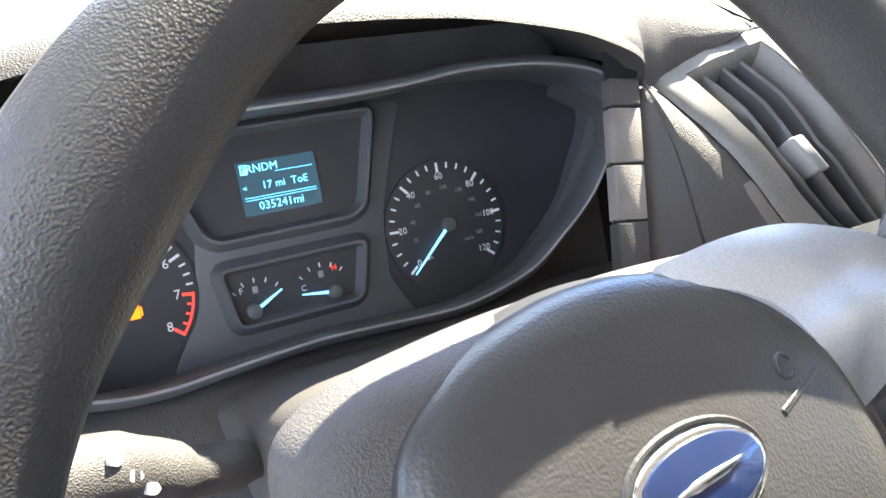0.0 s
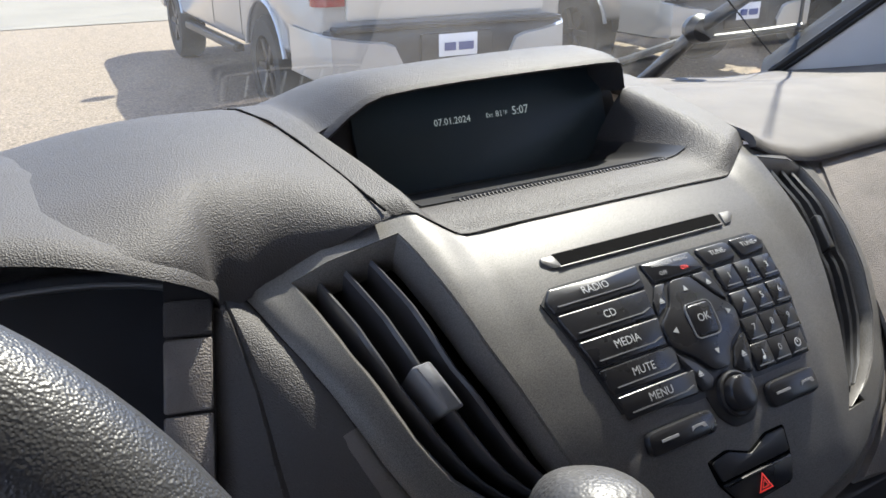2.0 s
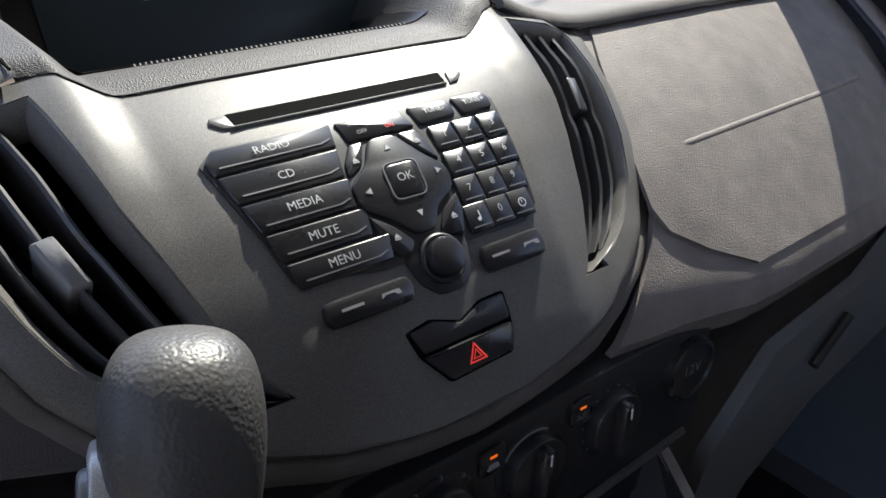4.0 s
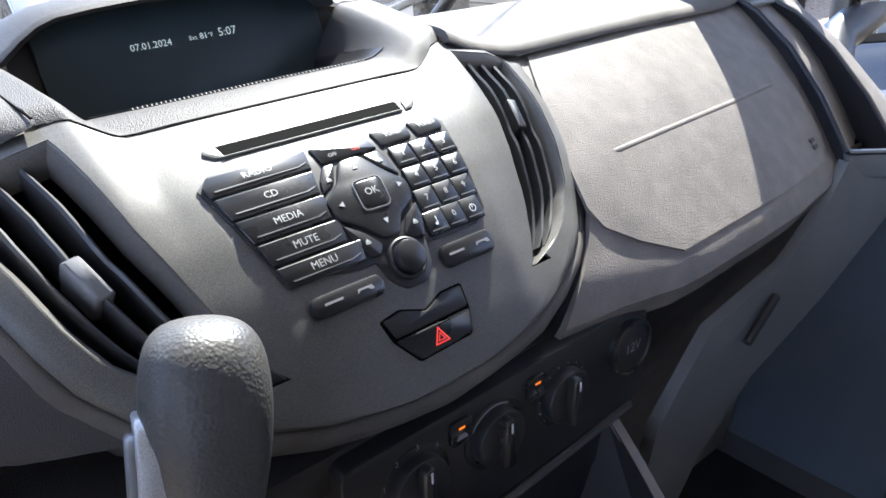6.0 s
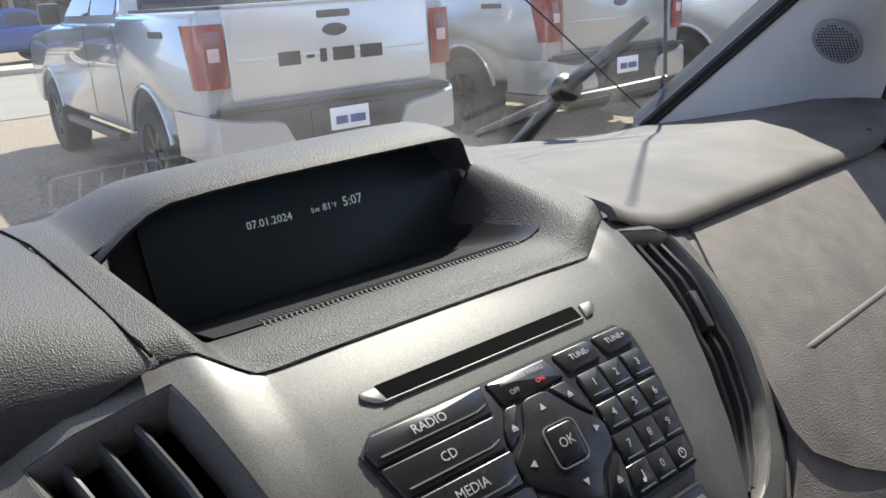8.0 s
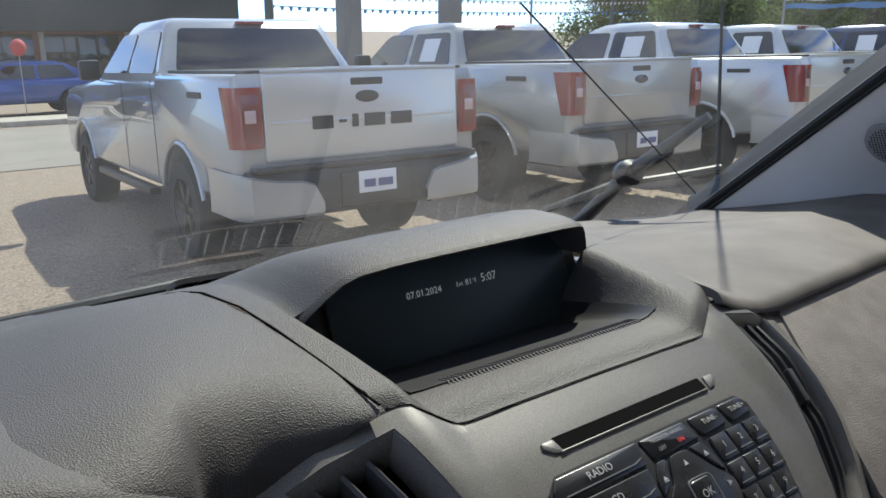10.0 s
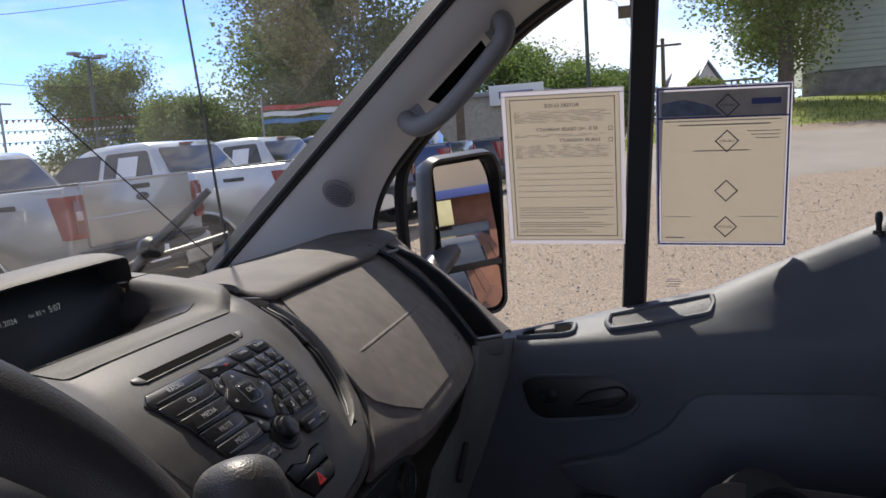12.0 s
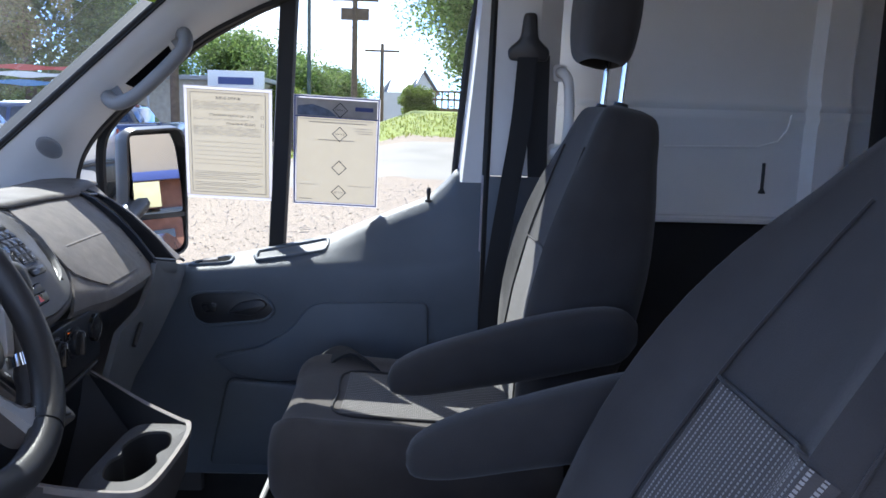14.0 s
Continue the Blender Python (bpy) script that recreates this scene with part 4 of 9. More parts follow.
# ---- clock display in its hood ----
hood = thing("display_hood", "dark plastic hood over the small clock display", "display", (0, 0.5, 1.6))
FLOOR_Y, FLOOR_Z = [0.3795, 0.388, 0.405, 0.42, 0.45, 0.505], [1.5925, 1.5955, 1.5970, 1.5945, 1.5850, 1.5660]
EDGE_Y, EDGE_Z = [0.385, 0.394, 0.42, 0.45, 0.50, 0.545, 0.60, 0.64, 0.70, 0.80, 0.97, 1.11], [1.6060, 1.6080, 1.6120, 1.6160, 1.6215, 1.6240, 1.6200, 1.6110, 1.592, 1.552, 1.505, 1.450]


def hood_seam(y):
    return lerp(y, [0.385, 0.42, 0.62, 0.80], [0.150, 0.154, 0.172, 0.174])


def rim_x(y):
    """The recess's near edge on the driver's side."""
    return lerp(y, [0.38, 0.392, 0.414, 0.45, 0.505], [-0.137, -0.135, -0.134, -0.137, -0.1435])


def smooth(t):
    t = min(max(t, 0.0), 1.0)
    return t * t * (3 - 2 * t)


def base_z(x, y):
    """Height of the tray in front of the display, with its raised sides."""
    low, high = lerp(y, FLOOR_Y, FLOOR_Z), lerp(y, EDGE_Y, EDGE_Z)
    if x < 0:
        w = smooth((rim_x(y) + 0.0165 - x) / 0.0175)
    else:
        w = smooth((x - lerp(y, [0.38, 0.42, 0.51], [0.098, 0.092, 0.088])) / lerp(y, [0.38, 0.42, 0.51], [0.030, 0.040, 0.046]))
    return low + (high - low) * w


def hood_cols(y):
    """Columns across the tray, closer together where its sides rise."""
    q, e = rim_x(y), hood_seam(y)
    xs = [-e + (q + e) * f for f in (0, 0.25, 0.5, 0.75, 0.92, 1)] + [q + 0.0175 * f for f in (0.15, 0.3, 0.45, 0.6, 0.75, 0.88, 1)] + [-0.114, -0.108, -0.10, -0.09, -0.06, -0.03, 0, 0.03, 0.06, 0.08]
    return xs + [0.088 + (e - 0.088) * f for f in (0, 0.08, 0.17, 0.26, 0.32, 0.38, 0.44, 0.50, 0.56, 0.62, 0.68, 0.75, 0.83, 0.91, 1)]


_front = [stack(x, stack_top(x), 0.0008) for x in hood_cols(0.385)]
_rows = [[p + Vector((0, 0.0015, -0.0060)) for p in _front]]
for t in (0.0, 0.008, 0.02, 0.04, 0.065, 0.095, 0.13, 0.18, 0.24, 0.32, 0.42, 0.54, 0.68, 0.84, 1.0):
    row = []
    for j, f in enumerate(_front):
        y = f.y + (0.514 - f.y) * t
        x = f.x + (hood_cols(y)[j] - f.x) * min(t * 6, 1)
        g = min(t / 0.11, 1.0)
        row.append((x, y, f.z + (base_z(x, y) - f.z) * (1 - (1 - g) ** 2)))
    _rows.append(row)
part("hood_tray", thick(loft(_rows), 0.003), PAD, hood, sharp=60)
part("seam_line", tube([stack(x, stack_top(x) - 0.0006, 0.0004) for x in np.linspace(-0.149, 0.150, 90)], 0.0006, 6), DEEP, hood)
# visor over the display; its skin runs on to the windscreen
ARCH = [(-0.143, 0.505, 1.6185), (-0.136, 0.504, 1.6245), (-0.124, 0.503, 1.6340), (-0.112, 0.502, 1.6415), (-0.100, 0.500, 1.6460), (-0.075, 0.497, 1.6490), (-0.04, 0.493, 1.6515), (0.0, 0.490, 1.6530), (0.04, 0.488, 1.6540), (0.075, 0.4875, 1.6545), (0.092, 0.488, 1.6540), (0.100, 0.490, 1.6520), (0.106, 0.493, 1.6460), (0.113, 0.498, 1.6370), (0.122, 0.505, 1.6270), (0.132, 0.511, 1.6180), (0.142, 0.516, 1.6155)]


def edge_z(y):
    return lerp(y, EDGE_Y, EDGE_Z)


_lip = ARCH[:-2]
part("visor_lip", loft([[(x * k, y + dy, z + dz) for x, y, z in _lip] for k, dy, dz in ((0.955, 0.036, -0.007), (0.960, 0.012, -0.006), (0.985, 0.002, -0.004), (0.997, -0.001, -0.0015), (1, 0.003, 0.0008), (1, 0.008, 0.0010))]), PAD, hood, sharp=60)
_rows = []
for dy, fade in ((0.0055, 1.0), (0.012, 1.03), (0.022, 1.04), (0.035, 1.02), (0.052, 0.96), (0.075, 0.85), (0.10, 0.70), (0.13, 0.53), (0.17, 0.33), (0.22, 0.16), (0.29, 0.04), (0.40, 0.0), (0.50, 0.0), (0.62, 0.0)):
    row = []
    for f in (0.0, 0.3, 0.6, 0.85):
        y = 0.503 + dy
        row.append((-hood_seam(y) + (hood_seam(y) - 0.143) * f, y, edge_z(y)))
    for x, y, z in ARCH:
        lift_ = max(z + 0.0009 - edge_z(y + 0.0055), 0.0)
        row.append((x, y + dy, edge_z(y + dy) + lift_ * fade))
    for f in (0.15, 0.4, 0.7, 1.0):
        y = 0.512 + dy
        row.append((0.142 + (hood_seam(y) - 0.142) * f, y, edge_z(y)))
    _rows.append(row)
part("visor", loft(_rows), PAD, hood, sharp=60)
_rows = []
for y in (0.4190, 0.4205, 0.424, 0.432, 0.445, 0.46, 0.48, 0.50, 0.5135):
    lo, hi = rim_x(y) + 0.0075 + 0.020 * max(0.0, (0.426 - y) / 0.007) ** 2, lerp(y, [0.38, 0.42, 0.51], [0.098, 0.092, 0.088]) + 0.016
    _rows.append([(lo + (hi - lo) * j / 40, y, base_z(lo + (hi - lo) * j / 40, y) + 0.0006) for j in range(41)])
part("tray_insert", thick(loft(_rows), 0.0004), BLACK, hood, "black floor in front of the display")
_scr = plane_at((0.006, 0.5225, 1.604), (1, 0, 0), (0, 0.38, 0.925))
part("recess_back", slab([(-0.140, -0.046), (0.132, -0.046), (0.126, 0.012), (0.104, 0.040), (-0.104, 0.040), (-0.136, 0.014)], _scr, -0.006, -0.0025), BLACK, hood)
scr = part("screen", slab(rect(-0.118, -0.040, 0.112, 0.040, 0.004), _scr, -0.002, 0.0015, 0.0008), SCREEN, hood, "dark display pane")
for text, u, v, size in (("07.01.2024", -0.0365, 0.0080, 0.0052), ("Ext", -0.0030, 0.0084, 0.0034), ("81", 0.0060, 0.0086, 0.0048), ("\u00b0F", 0.0118, 0.0086, 0.0034), ("5:07", 0.0262, 0.0092, 0.0066)):
    part("digit_text", lettering(text, _scr, u, v, size, 0.0019), CLOCK, scr)
_bm = bmesh.new()
for i in range(58):
    x = -0.088 + 0.176 * i / 57
    tube([(x - 0.0010, 0.4160, base_z(x, 0.4160) - 0.0003), (x, 0.4200, base_z(x, 0.4200) + 0.0008), (x + 0.0012, 0.4300, base_z(x, 0.4300) + 0.0008)], 0.0008, 5, bm=_bm)
tagged(part("vent_ribs", _bm, PAD, hood), kind="stuff")

# ---- cowl over the instruments ----
LIP = spline([(-0.275, 0.392, 1.535), (-0.258, 0.398, 1.560), (-0.249, 0.394, 1.574), (-0.254, 0.386, 1.586), (-0.272, 0.374, 1.602), (-0.300, 0.374, 1.6145), (-0.330, 0.376, 1.6235), (-0.400, 0.380, 1.635), (-0.487, 0.380, 1.639), (-0.575, 0.380, 1.635), (-0.644, 0.376, 1.6235), (-0.674, 0.374, 1.6145), (-0.702, 0.374, 1.602), (-0.726, 0.372, 1.578), (-0.742, 0.350, 1.535), (-0.761, 0.320, 1.490), (-0.789, 0.285, 1.445)], 5)


def cowl_rows():
    """From the dark throat over the lip to the crown that runs on to the windscreen."""
    rows = []
    for p in LIP:
        out = Vector((p.x + 0.487, 0, (p.z - 1.50) * 0.9)).normalized()
        deep = Vector((-0.487 + (p.x + 0.487) * 0.97, 0.47 if p.z > 1.585 else p.y + 0.036, 1.50 + (p.z - 1.50) * 0.90))
        inner = p - out * 0.004 + Vector((0, 0.03, 0))
        if p.z <= 1.585:
            away = Vector((math.copysign(0.010, p.x + 0.487), 0.024, 0))
            deep, inner = p + away, p + away * 0.6
        row = [deep, inner, p - out * 0.001 + Vector((0, 0.006, 0)), p, p + Vector((0, 0.004, 0.003)) + out * 0.002, p + Vector((0, 0.014, 0.005)) + out * 0.004]
        up = smooth((p.z - 1.572) / 0.03)
        side = Vector((math.copysign(0.02, p.x + 0.487), 0, 0)) * (1 - up)
        for y, z in ((0.43, 0.006), (0.50, 0.004), (0.56, -0.006)):
            row.append(Vector((p.x, max(y, p.y + 0.03), max(p.z + z, 1.600 if p.z > 1.6 else p.z - 0.02))) + side)
        row += [Vector((p.x, 0.64, min(1.598, p.z))) + side, Vector((p.x, 0.98 - 0.2 * (p.x / 0.75) ** 2, min(1.510, p.z - 0.03))) + side, Vector((p.x, 1.12 - 0.22 * (p.x / 0.75) ** 2, min(1.450, p.z - 0.04))) + side]
        rows.append(row)
    return rows


cowl = thing("instrument_cowl", "dark grained plastic cowl over the instrument cluster", "dashboard cowl", (-0.487, 0.45, 1.6))
part("throat_plate", box((-0.487, 0.578, 1.53), (0.52, 0.006, 0.15), 0.002), PAD, cowl)
part("cowl_shell", loft(cowl_rows()), PAD, cowl, sharp=50)
# shoulder between the cowl's crown, the vent's upper edge and the seam beside the display hood
FRONT = spline([(-0.150, 0.392, 1.6055), (-0.180, 0.397, 1.5935), (-0.215, 0.401, 1.5780), (-0.236, 0.396, 1.5720), (-0.249, 0.394, 1.5745), (-0.256, 0.386, 1.5875), (-0.274, 0.378, 1.6035), (-0.300, 0.378, 1.6160), (-0.330, 0.380, 1.6250)], 4)
_rows = []
for t in (0.0, 0.006, 0.02, 0.045, 0.08, 0.12, 0.16, 0.20, 0.28, 0.40, 0.55, 0.70, 0.85, 1.0):
    row = []
    for i, p in enumerate(FRONT):
        f = i / (len(FRONT) - 1)
        y = p.y + (0.64 - p.y) * t
        x = p.x + ((-hood_seam(y) - 0.0012 - 0.160 * f) - p.x) * min(t * 2.5, 1)
        zs = lerp(y, EDGE_Y, EDGE_Z) - 0.0006
        zc = lerp(y, [0.37, 0.392, 0.43, 0.50, 0.56, 0.64], [1.6205, 1.6240, 1.6268, 1.6250, 1.6152, 1.598])
        top = zs + (zc - zs) * f + 0.010 * math.sin(math.pi * f) * (1 - 0.4 * t)
        g = min(t / 0.20, 1)
        g = math.sqrt(1 - (1 - g) ** 2)
        row.append((x, y, p.z + (top - p.z) * g))
    _rows.append(row)
_rows.append([(x, 0.80, 1.552) for x, _, _ in _rows[-1]])
_rows.append([(x, 0.97, 1.505) for x, _, _ in _rows[-1]])
_rows.append([(x, 1.11, 1.450) for x, _, _ in _rows[-1]])
part("cowl_shoulder", loft(_rows), PAD, cowl, sharp=50)
part("seam_line", tube([(-hood_seam(y) - 0.0004, y, lerp(y, EDGE_Y, EDGE_Z) - 0.0002) for y in np.linspace(0.396, 0.62, 40)], 0.0008, 6), DEEP, cowl)
# flank between the switches and the vent's surround
def switch_edge(z):
    return Vector((-0.2625 + (z - 1.531) * 0.25, 0.366 + (z - 1.531) * 0.60, z))


_rows = []
for s in np.linspace(-0.006, 0.205, 20):
    v = stack(-stack_edge(s), s, -0.005)
    w = switch_edge(v.z)
    _rows.append([w + Vector((-0.001, 0.02, 0)), w + Vector((0.0005, 0.003, 0)), w + Vector((0.003, 0, 0))] + [w.lerp(v, f) + Vector((0, -0.006 * math.sin(math.pi * f), 0.002 * math.sin(math.pi * f))) for f in (0.2, 0.32, 0.36, 0.44, 0.6, 0.8, 0.95)] + [v])
for r in _rows:
    r[5] += Vector((0, 0.003, 0))
part("cowl_flank", loft(_rows), PAD, cowl, sharp=30)
# driver's end of the dashboard
_rows = []
for x in (-0.75, -0.79, -0.83):
    _rows.append([(x, 0.24, 1.40), (x, 0.30, 1.50), (x, 0.36, 1.57), (x, 0.42, 1.585), (x, 0.60, 1.585), (x, 0.75, 1.54), (x, 0.80, 1.52)])
part("driver_end_pad", thick(loft(_rows), 0.006), PAD, dash)
part("kick_panel", box((0.83, 0.46, 1.04), (0.03, 0.46, 0.60), 0.01), PAD, dash)
# demister grille along the foot of the windscreen
grille = thing("demister_grille", "long black demister grille along the windscreen's foot", "vent", (0, 0.78, 1.56))

def shelf(x, y):
    """Height of the dashboard's far shelf under the glass."""
    k = (x / 0.75) ** 2
    return lerp(y, [0.80, 0.99 - 0.20 * k, 1.12 - 0.22 * k], [1.530, 1.510, 1.450])


for x0, y0, x1, y1, n in ((0.335, 1.022, 0.590, 0.918, 9), (-0.035, 1.075, 0.175, 1.070, 8), (-0.590, 0.918, -0.335, 1.022, 9)):
    a, b = Vector((x0, y0)), Vector((x1, y1))
    along = (b - a).normalized()
    over = Vector((-along.y, along.x))
    on = lambda u, v, h=0.0: (lambda p: Vector((p.x, p.y, shelf(p.x, p.y) + 0.006 + h)))(a + along * u + over * v)
    L = (b - a).length
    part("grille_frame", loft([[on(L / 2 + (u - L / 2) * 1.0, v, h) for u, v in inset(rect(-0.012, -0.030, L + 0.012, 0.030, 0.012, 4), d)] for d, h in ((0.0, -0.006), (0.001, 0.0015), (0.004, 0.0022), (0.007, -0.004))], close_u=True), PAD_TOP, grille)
    for i in range(n):
        part("slot", slab(rect(L * i / n, -0.022, L * (i + 0.86) / n, 0.022, 0.002), on, -0.006, -0.0015), DEEP, grille)
        # sunlit slot walls are put into the ribs' paler grey
        part("rib", slab(rect(L * (i + 0.87) / n, -0.022, L * (i + 0.99) / n, 0.022), on, -0.006, 0.002), CHEEK if x0 < 0 else HANDLE_GREY, grille)

# ---- instrument cluster ----
clu = plane_at((-0.487, 0.432, 1.448), (1, 0, 0), (0, 0.447, 0.894))
cluster = thing("instrument_cluster", "dark instrument cluster with two round dials and a blue text display", "instrument cluster", (-0.487, 0.45, 1.49))
UC = 0.0045
_half = [(0.0, 0.1160), (0.045, 0.1165), (0.085, 0.1190), (0.115, 0.1215), (0.165, 0.1195), (0.209, 0.1105), (0.226, 0.0965), (0.2285, 0.0800), (0.2135, 0.0520), (0.198, 0.0270), (0.174, 0.0050), (0.154, -0.0105), (0.122, -0.0205), (0.090, -0.0240), (0.049, -0.0215)]
MOUTH = _half + [(0.011, -0.0195), (-0.011, -0.0195)] + [(-u, v) for u, v in _half[:0:-1]]
_m3 = [(u + UC, v, 0) for u, v in MOUTH]
MOUTH = [(p.x, p.y) for p in spline(_m3[-2:] + _m3 + _m3[:2], 4)[8:8 + 4 * len(_m3)]]


def swell(k):
    """The mouth's outline, larger by k metres all round."""
    return [(UC + (u - UC) * (1 + k / 0.21), 0.048 + (v - 0.048) * (1 + k / 0.07)) for u, v in MOUTH]


def funnel(k):
    """From the mouth (0) inwards to the dial face (1)."""
    return [(UC + (u - UC) * (1 + 0.10 * k), 0.048 + (v - 0.048) * (1 + 0.06 * k)) for u, v in MOUTH]


def lift(v):
    return lerp(v, [-0.03, 0.0, 0.06, 0.12], [0.034, 0.050, 0.072, 0.076])


part("face", slab(funnel(1.1), clu, -0.012, -0.008), FACE, cluster)
_rows = [[clu(u, v, -0.009) for u, v in funnel(1.0)]] + [[clu(p[0], p[1], -0.009 + (lift(q[1]) + 0.004) * f) for p, q in zip(funnel(1 - f), MOUTH)] for f in (0.25, 0.5, 0.75, 1.0)]
_rows += [[clu(p[0], p[1], lift(q[1]) + h) for p, q in zip(swell(k), MOUTH)] for k, h in ((0.002, 0.0), (0.005, -0.001), (0.008, -0.006), (0.010, -0.05))]
part("bezel", loft(_rows, close_u=True), FRAME, cluster, "dark bezel ring", sharp=60)

part("throat_back", slab(rect(-0.27, -0.075, 0.27, 0.165, 0.02), clu, -0.024, -0.014), PAD_TOP, cluster)
part("bezel_edge", tube([clu(p[0], p[1], lift(q[1]) + 0.0004) for p, q in zip(swell(0.002), MOUTH)], 0.0012, 6, closed=True), HANDLE_GREY, cluster, "bright edge of the bezel")


def ringwall(name, poly, h0, h1, w, mat, parent):
    a, b = poly, inset(poly, w)
    rows = [[clu(u, v, h0) for u, v in inset(a, -w)], [clu(u, v, h1) for u, v in a], [clu(u, v, h1) for u, v in inset(a, w * 0.4)], [clu(u, v, h0) for u, v in b]]
    return part(name, loft(rows, close_u=True), mat, parent)


PLATE = rounded([(-0.078, 0.119), (-0.046, 0.062), (-0.052, 0.030), (-0.060, 0.0), (-0.078, -0.030), (0.092, -0.030), (0.076, 0.0), (0.080, 0.045), (0.098, 0.095), (0.108, 0.119)], 0.006)
part("centre_plate", slab(PLATE, clu, -0.0078, -0.0066, 0.0006), FRAME, cluster)
HEX = rounded([(-0.066, 0.1155), (0.084, 0.1165), (0.066, 0.052), (0.055, 0.0455), (-0.036, 0.0455), (-0.045, 0.052)], 0.008)
part("screen_well", slab(HEX, clu, -0.0075, -0.0061), FACE, cluster)
ringwall("screen_frame", HEX, -0.006, 0.002, 0.005, FRAME, cluster)
GB = rounded([(-0.040, 0.030), (0.062, 0.030), (0.052, -0.010), (-0.034, -0.010)], 0.007)
part("gauge_well", slab(GB, clu, -0.0075, -0.0061), FACE, cluster)
ringwall("gauge_frame", GB, -0.006, 0.001, 0.005, FRAME, cluster)
def dsp(u, v, h=0.0):
    return clu(u * 0.95 + 0.006, 0.0765 + (v - 0.0735) * 0.85, h)


disp = part("text_display", slab(rect(-0.021, 0.053, 0.034, 0.094), dsp, -0.006, -0.0045), SCREEN_BLUE, cluster, "blue text display")
part("characters", lettering("RNDM", dsp, -0.0040, 0.0880, 0.0062, -0.0042, squeeze=0.88), CYAN, disp)
_bm = slab(rect(-0.0190, 0.0843, -0.0142, 0.0918), dsp, -0.0045, -0.0043)
part("highlight", _bm, CYAN, disp)
part("characters", lettering("P", dsp, -0.0166, 0.0880, 0.0062, -0.0040), SCREEN_BLUE, disp)
part("characters", lettering("17 mi  ToE", dsp, 0.0100, 0.0745, 0.0058, -0.0042, squeeze=0.90), CYAN, disp)
part("characters", lettering("<", dsp, -0.0180, 0.0740, 0.0038, -0.0042), CYAN, disp)
part("characters", lettering("035241mi", dsp, 0.0050, 0.0595, 0.0062, -0.0042, squeeze=0.92), CYAN, disp)
for u0, u1, v in ((0.0045, 0.0310, 0.0839), (-0.0190, 0.0310, 0.0667), (-0.0190, 0.0310, 0.0648)):
    part("rule", slab(rect(u0, v - 0.0002, u1, v + 0.0002), dsp, -0.0045, -0.0042), CYAN, disp)


def dial(cu, cv, r, spec, name, labels):
    """A dial with ticks from lower left over the top to lower right."""
    d = part(name, slab(disc(cu, cv, r * 1.06, 40), clu, -0.008, -0.0056), FACE, cluster)
    n, longs, red = spec
    bm, bmr = bmesh.new(), bmesh.new()
    for i in range(n + 1):
        a = radians(220 - 260 * i / n)
        L = 0.16 if i % longs == 0 else 0.09
        w = 0.0009 if i % longs == 0 else 0.0006
        t = Vector((math.cos(a), math.sin(a)))
        s = Vector((-t.y, t.x))
        c = Vector((cu, cv))
        q = [c + t * r * (1 - L) + s * w, c + t * r + s * w, c + t * r - s * w, c + t * r * (1 - L) - s * w]
        slab([tuple(x) for x in q], clu, -0.0055, -0.0050, bm=bmr if red and i >= red else bm)
    tagged(part("ticks", bm, INK, d), kind="stuff")
    if red:
        pts = [radians(220 - 260 * (red + (n - red) * i / 8) / n) for i in range(9)]
        for a, b in zip(pts, pts[1:]):
            bmr.faces.new([bmr.verts.new(clu(cu + r * k * math.cos(t), cv + r * k * math.sin(t), -0.0050)) for k, t in ((0.97, a), (0.97, b), (1.0, b), (1.0, a))])
        part("red_zone", bmr, RED_INK, d)
    else:
        bmr.free()
    for t, k, rad, size, mat in labels:
        a = radians(220 - 260 * k)
        part("numeral", lettering(t, clu, cu + r * rad * math.cos(a), cv + r * rad * math.sin(a), size, -0.0050), mat, d)
    return d


sp = dial(0.1262, 0.0262, 0.0450, (24, 4, 0), "speed_dial", [(str(v), v / 120, 0.78, 0.0048, INK) for v in range(0, 121, 20)] + [(str(v), v / 193, 0.60, 0.0029, DIM) for v in range(20, 181, 20)] + [("mph", -0.03, 0.62, 0.0026, INK), ("km/h", 1.0, 0.46, 0.0026, DIM)])
ta = dial(-0.1010, 0.0255, 0.0462, (32, 4, 28), "rev_dial", [(str(v), v / 8, 0.78, 0.0060, INK) for v in range(0, 9)] + [("x1000", -0.02, 0.5, 0.0024, DIM)])


def needle(parent, cu, cv, ang, length, hub):
    a = radians(ang)
    t, s = Vector((math.cos(a), math.sin(a))), Vector((-math.sin(a), math.cos(a)))
    c = Vector((cu, cv))
    q = [c + t * hub * 0.8 + s * 0.0011, c + t * length + s * 0.0004, c + t * length - s * 0.0004, c + t * hub * 0.8 - s * 0.0011]
    nd = part("needle", slab([tuple(x) for x in q], clu, -0.002, -0.001), NEEDLE, parent, "pale blue needle")
    part("needle_hub", slab(disc(cu, cv, hub, 20), clu, -0.005, 0.0008, 0.001), FRAME, nd)


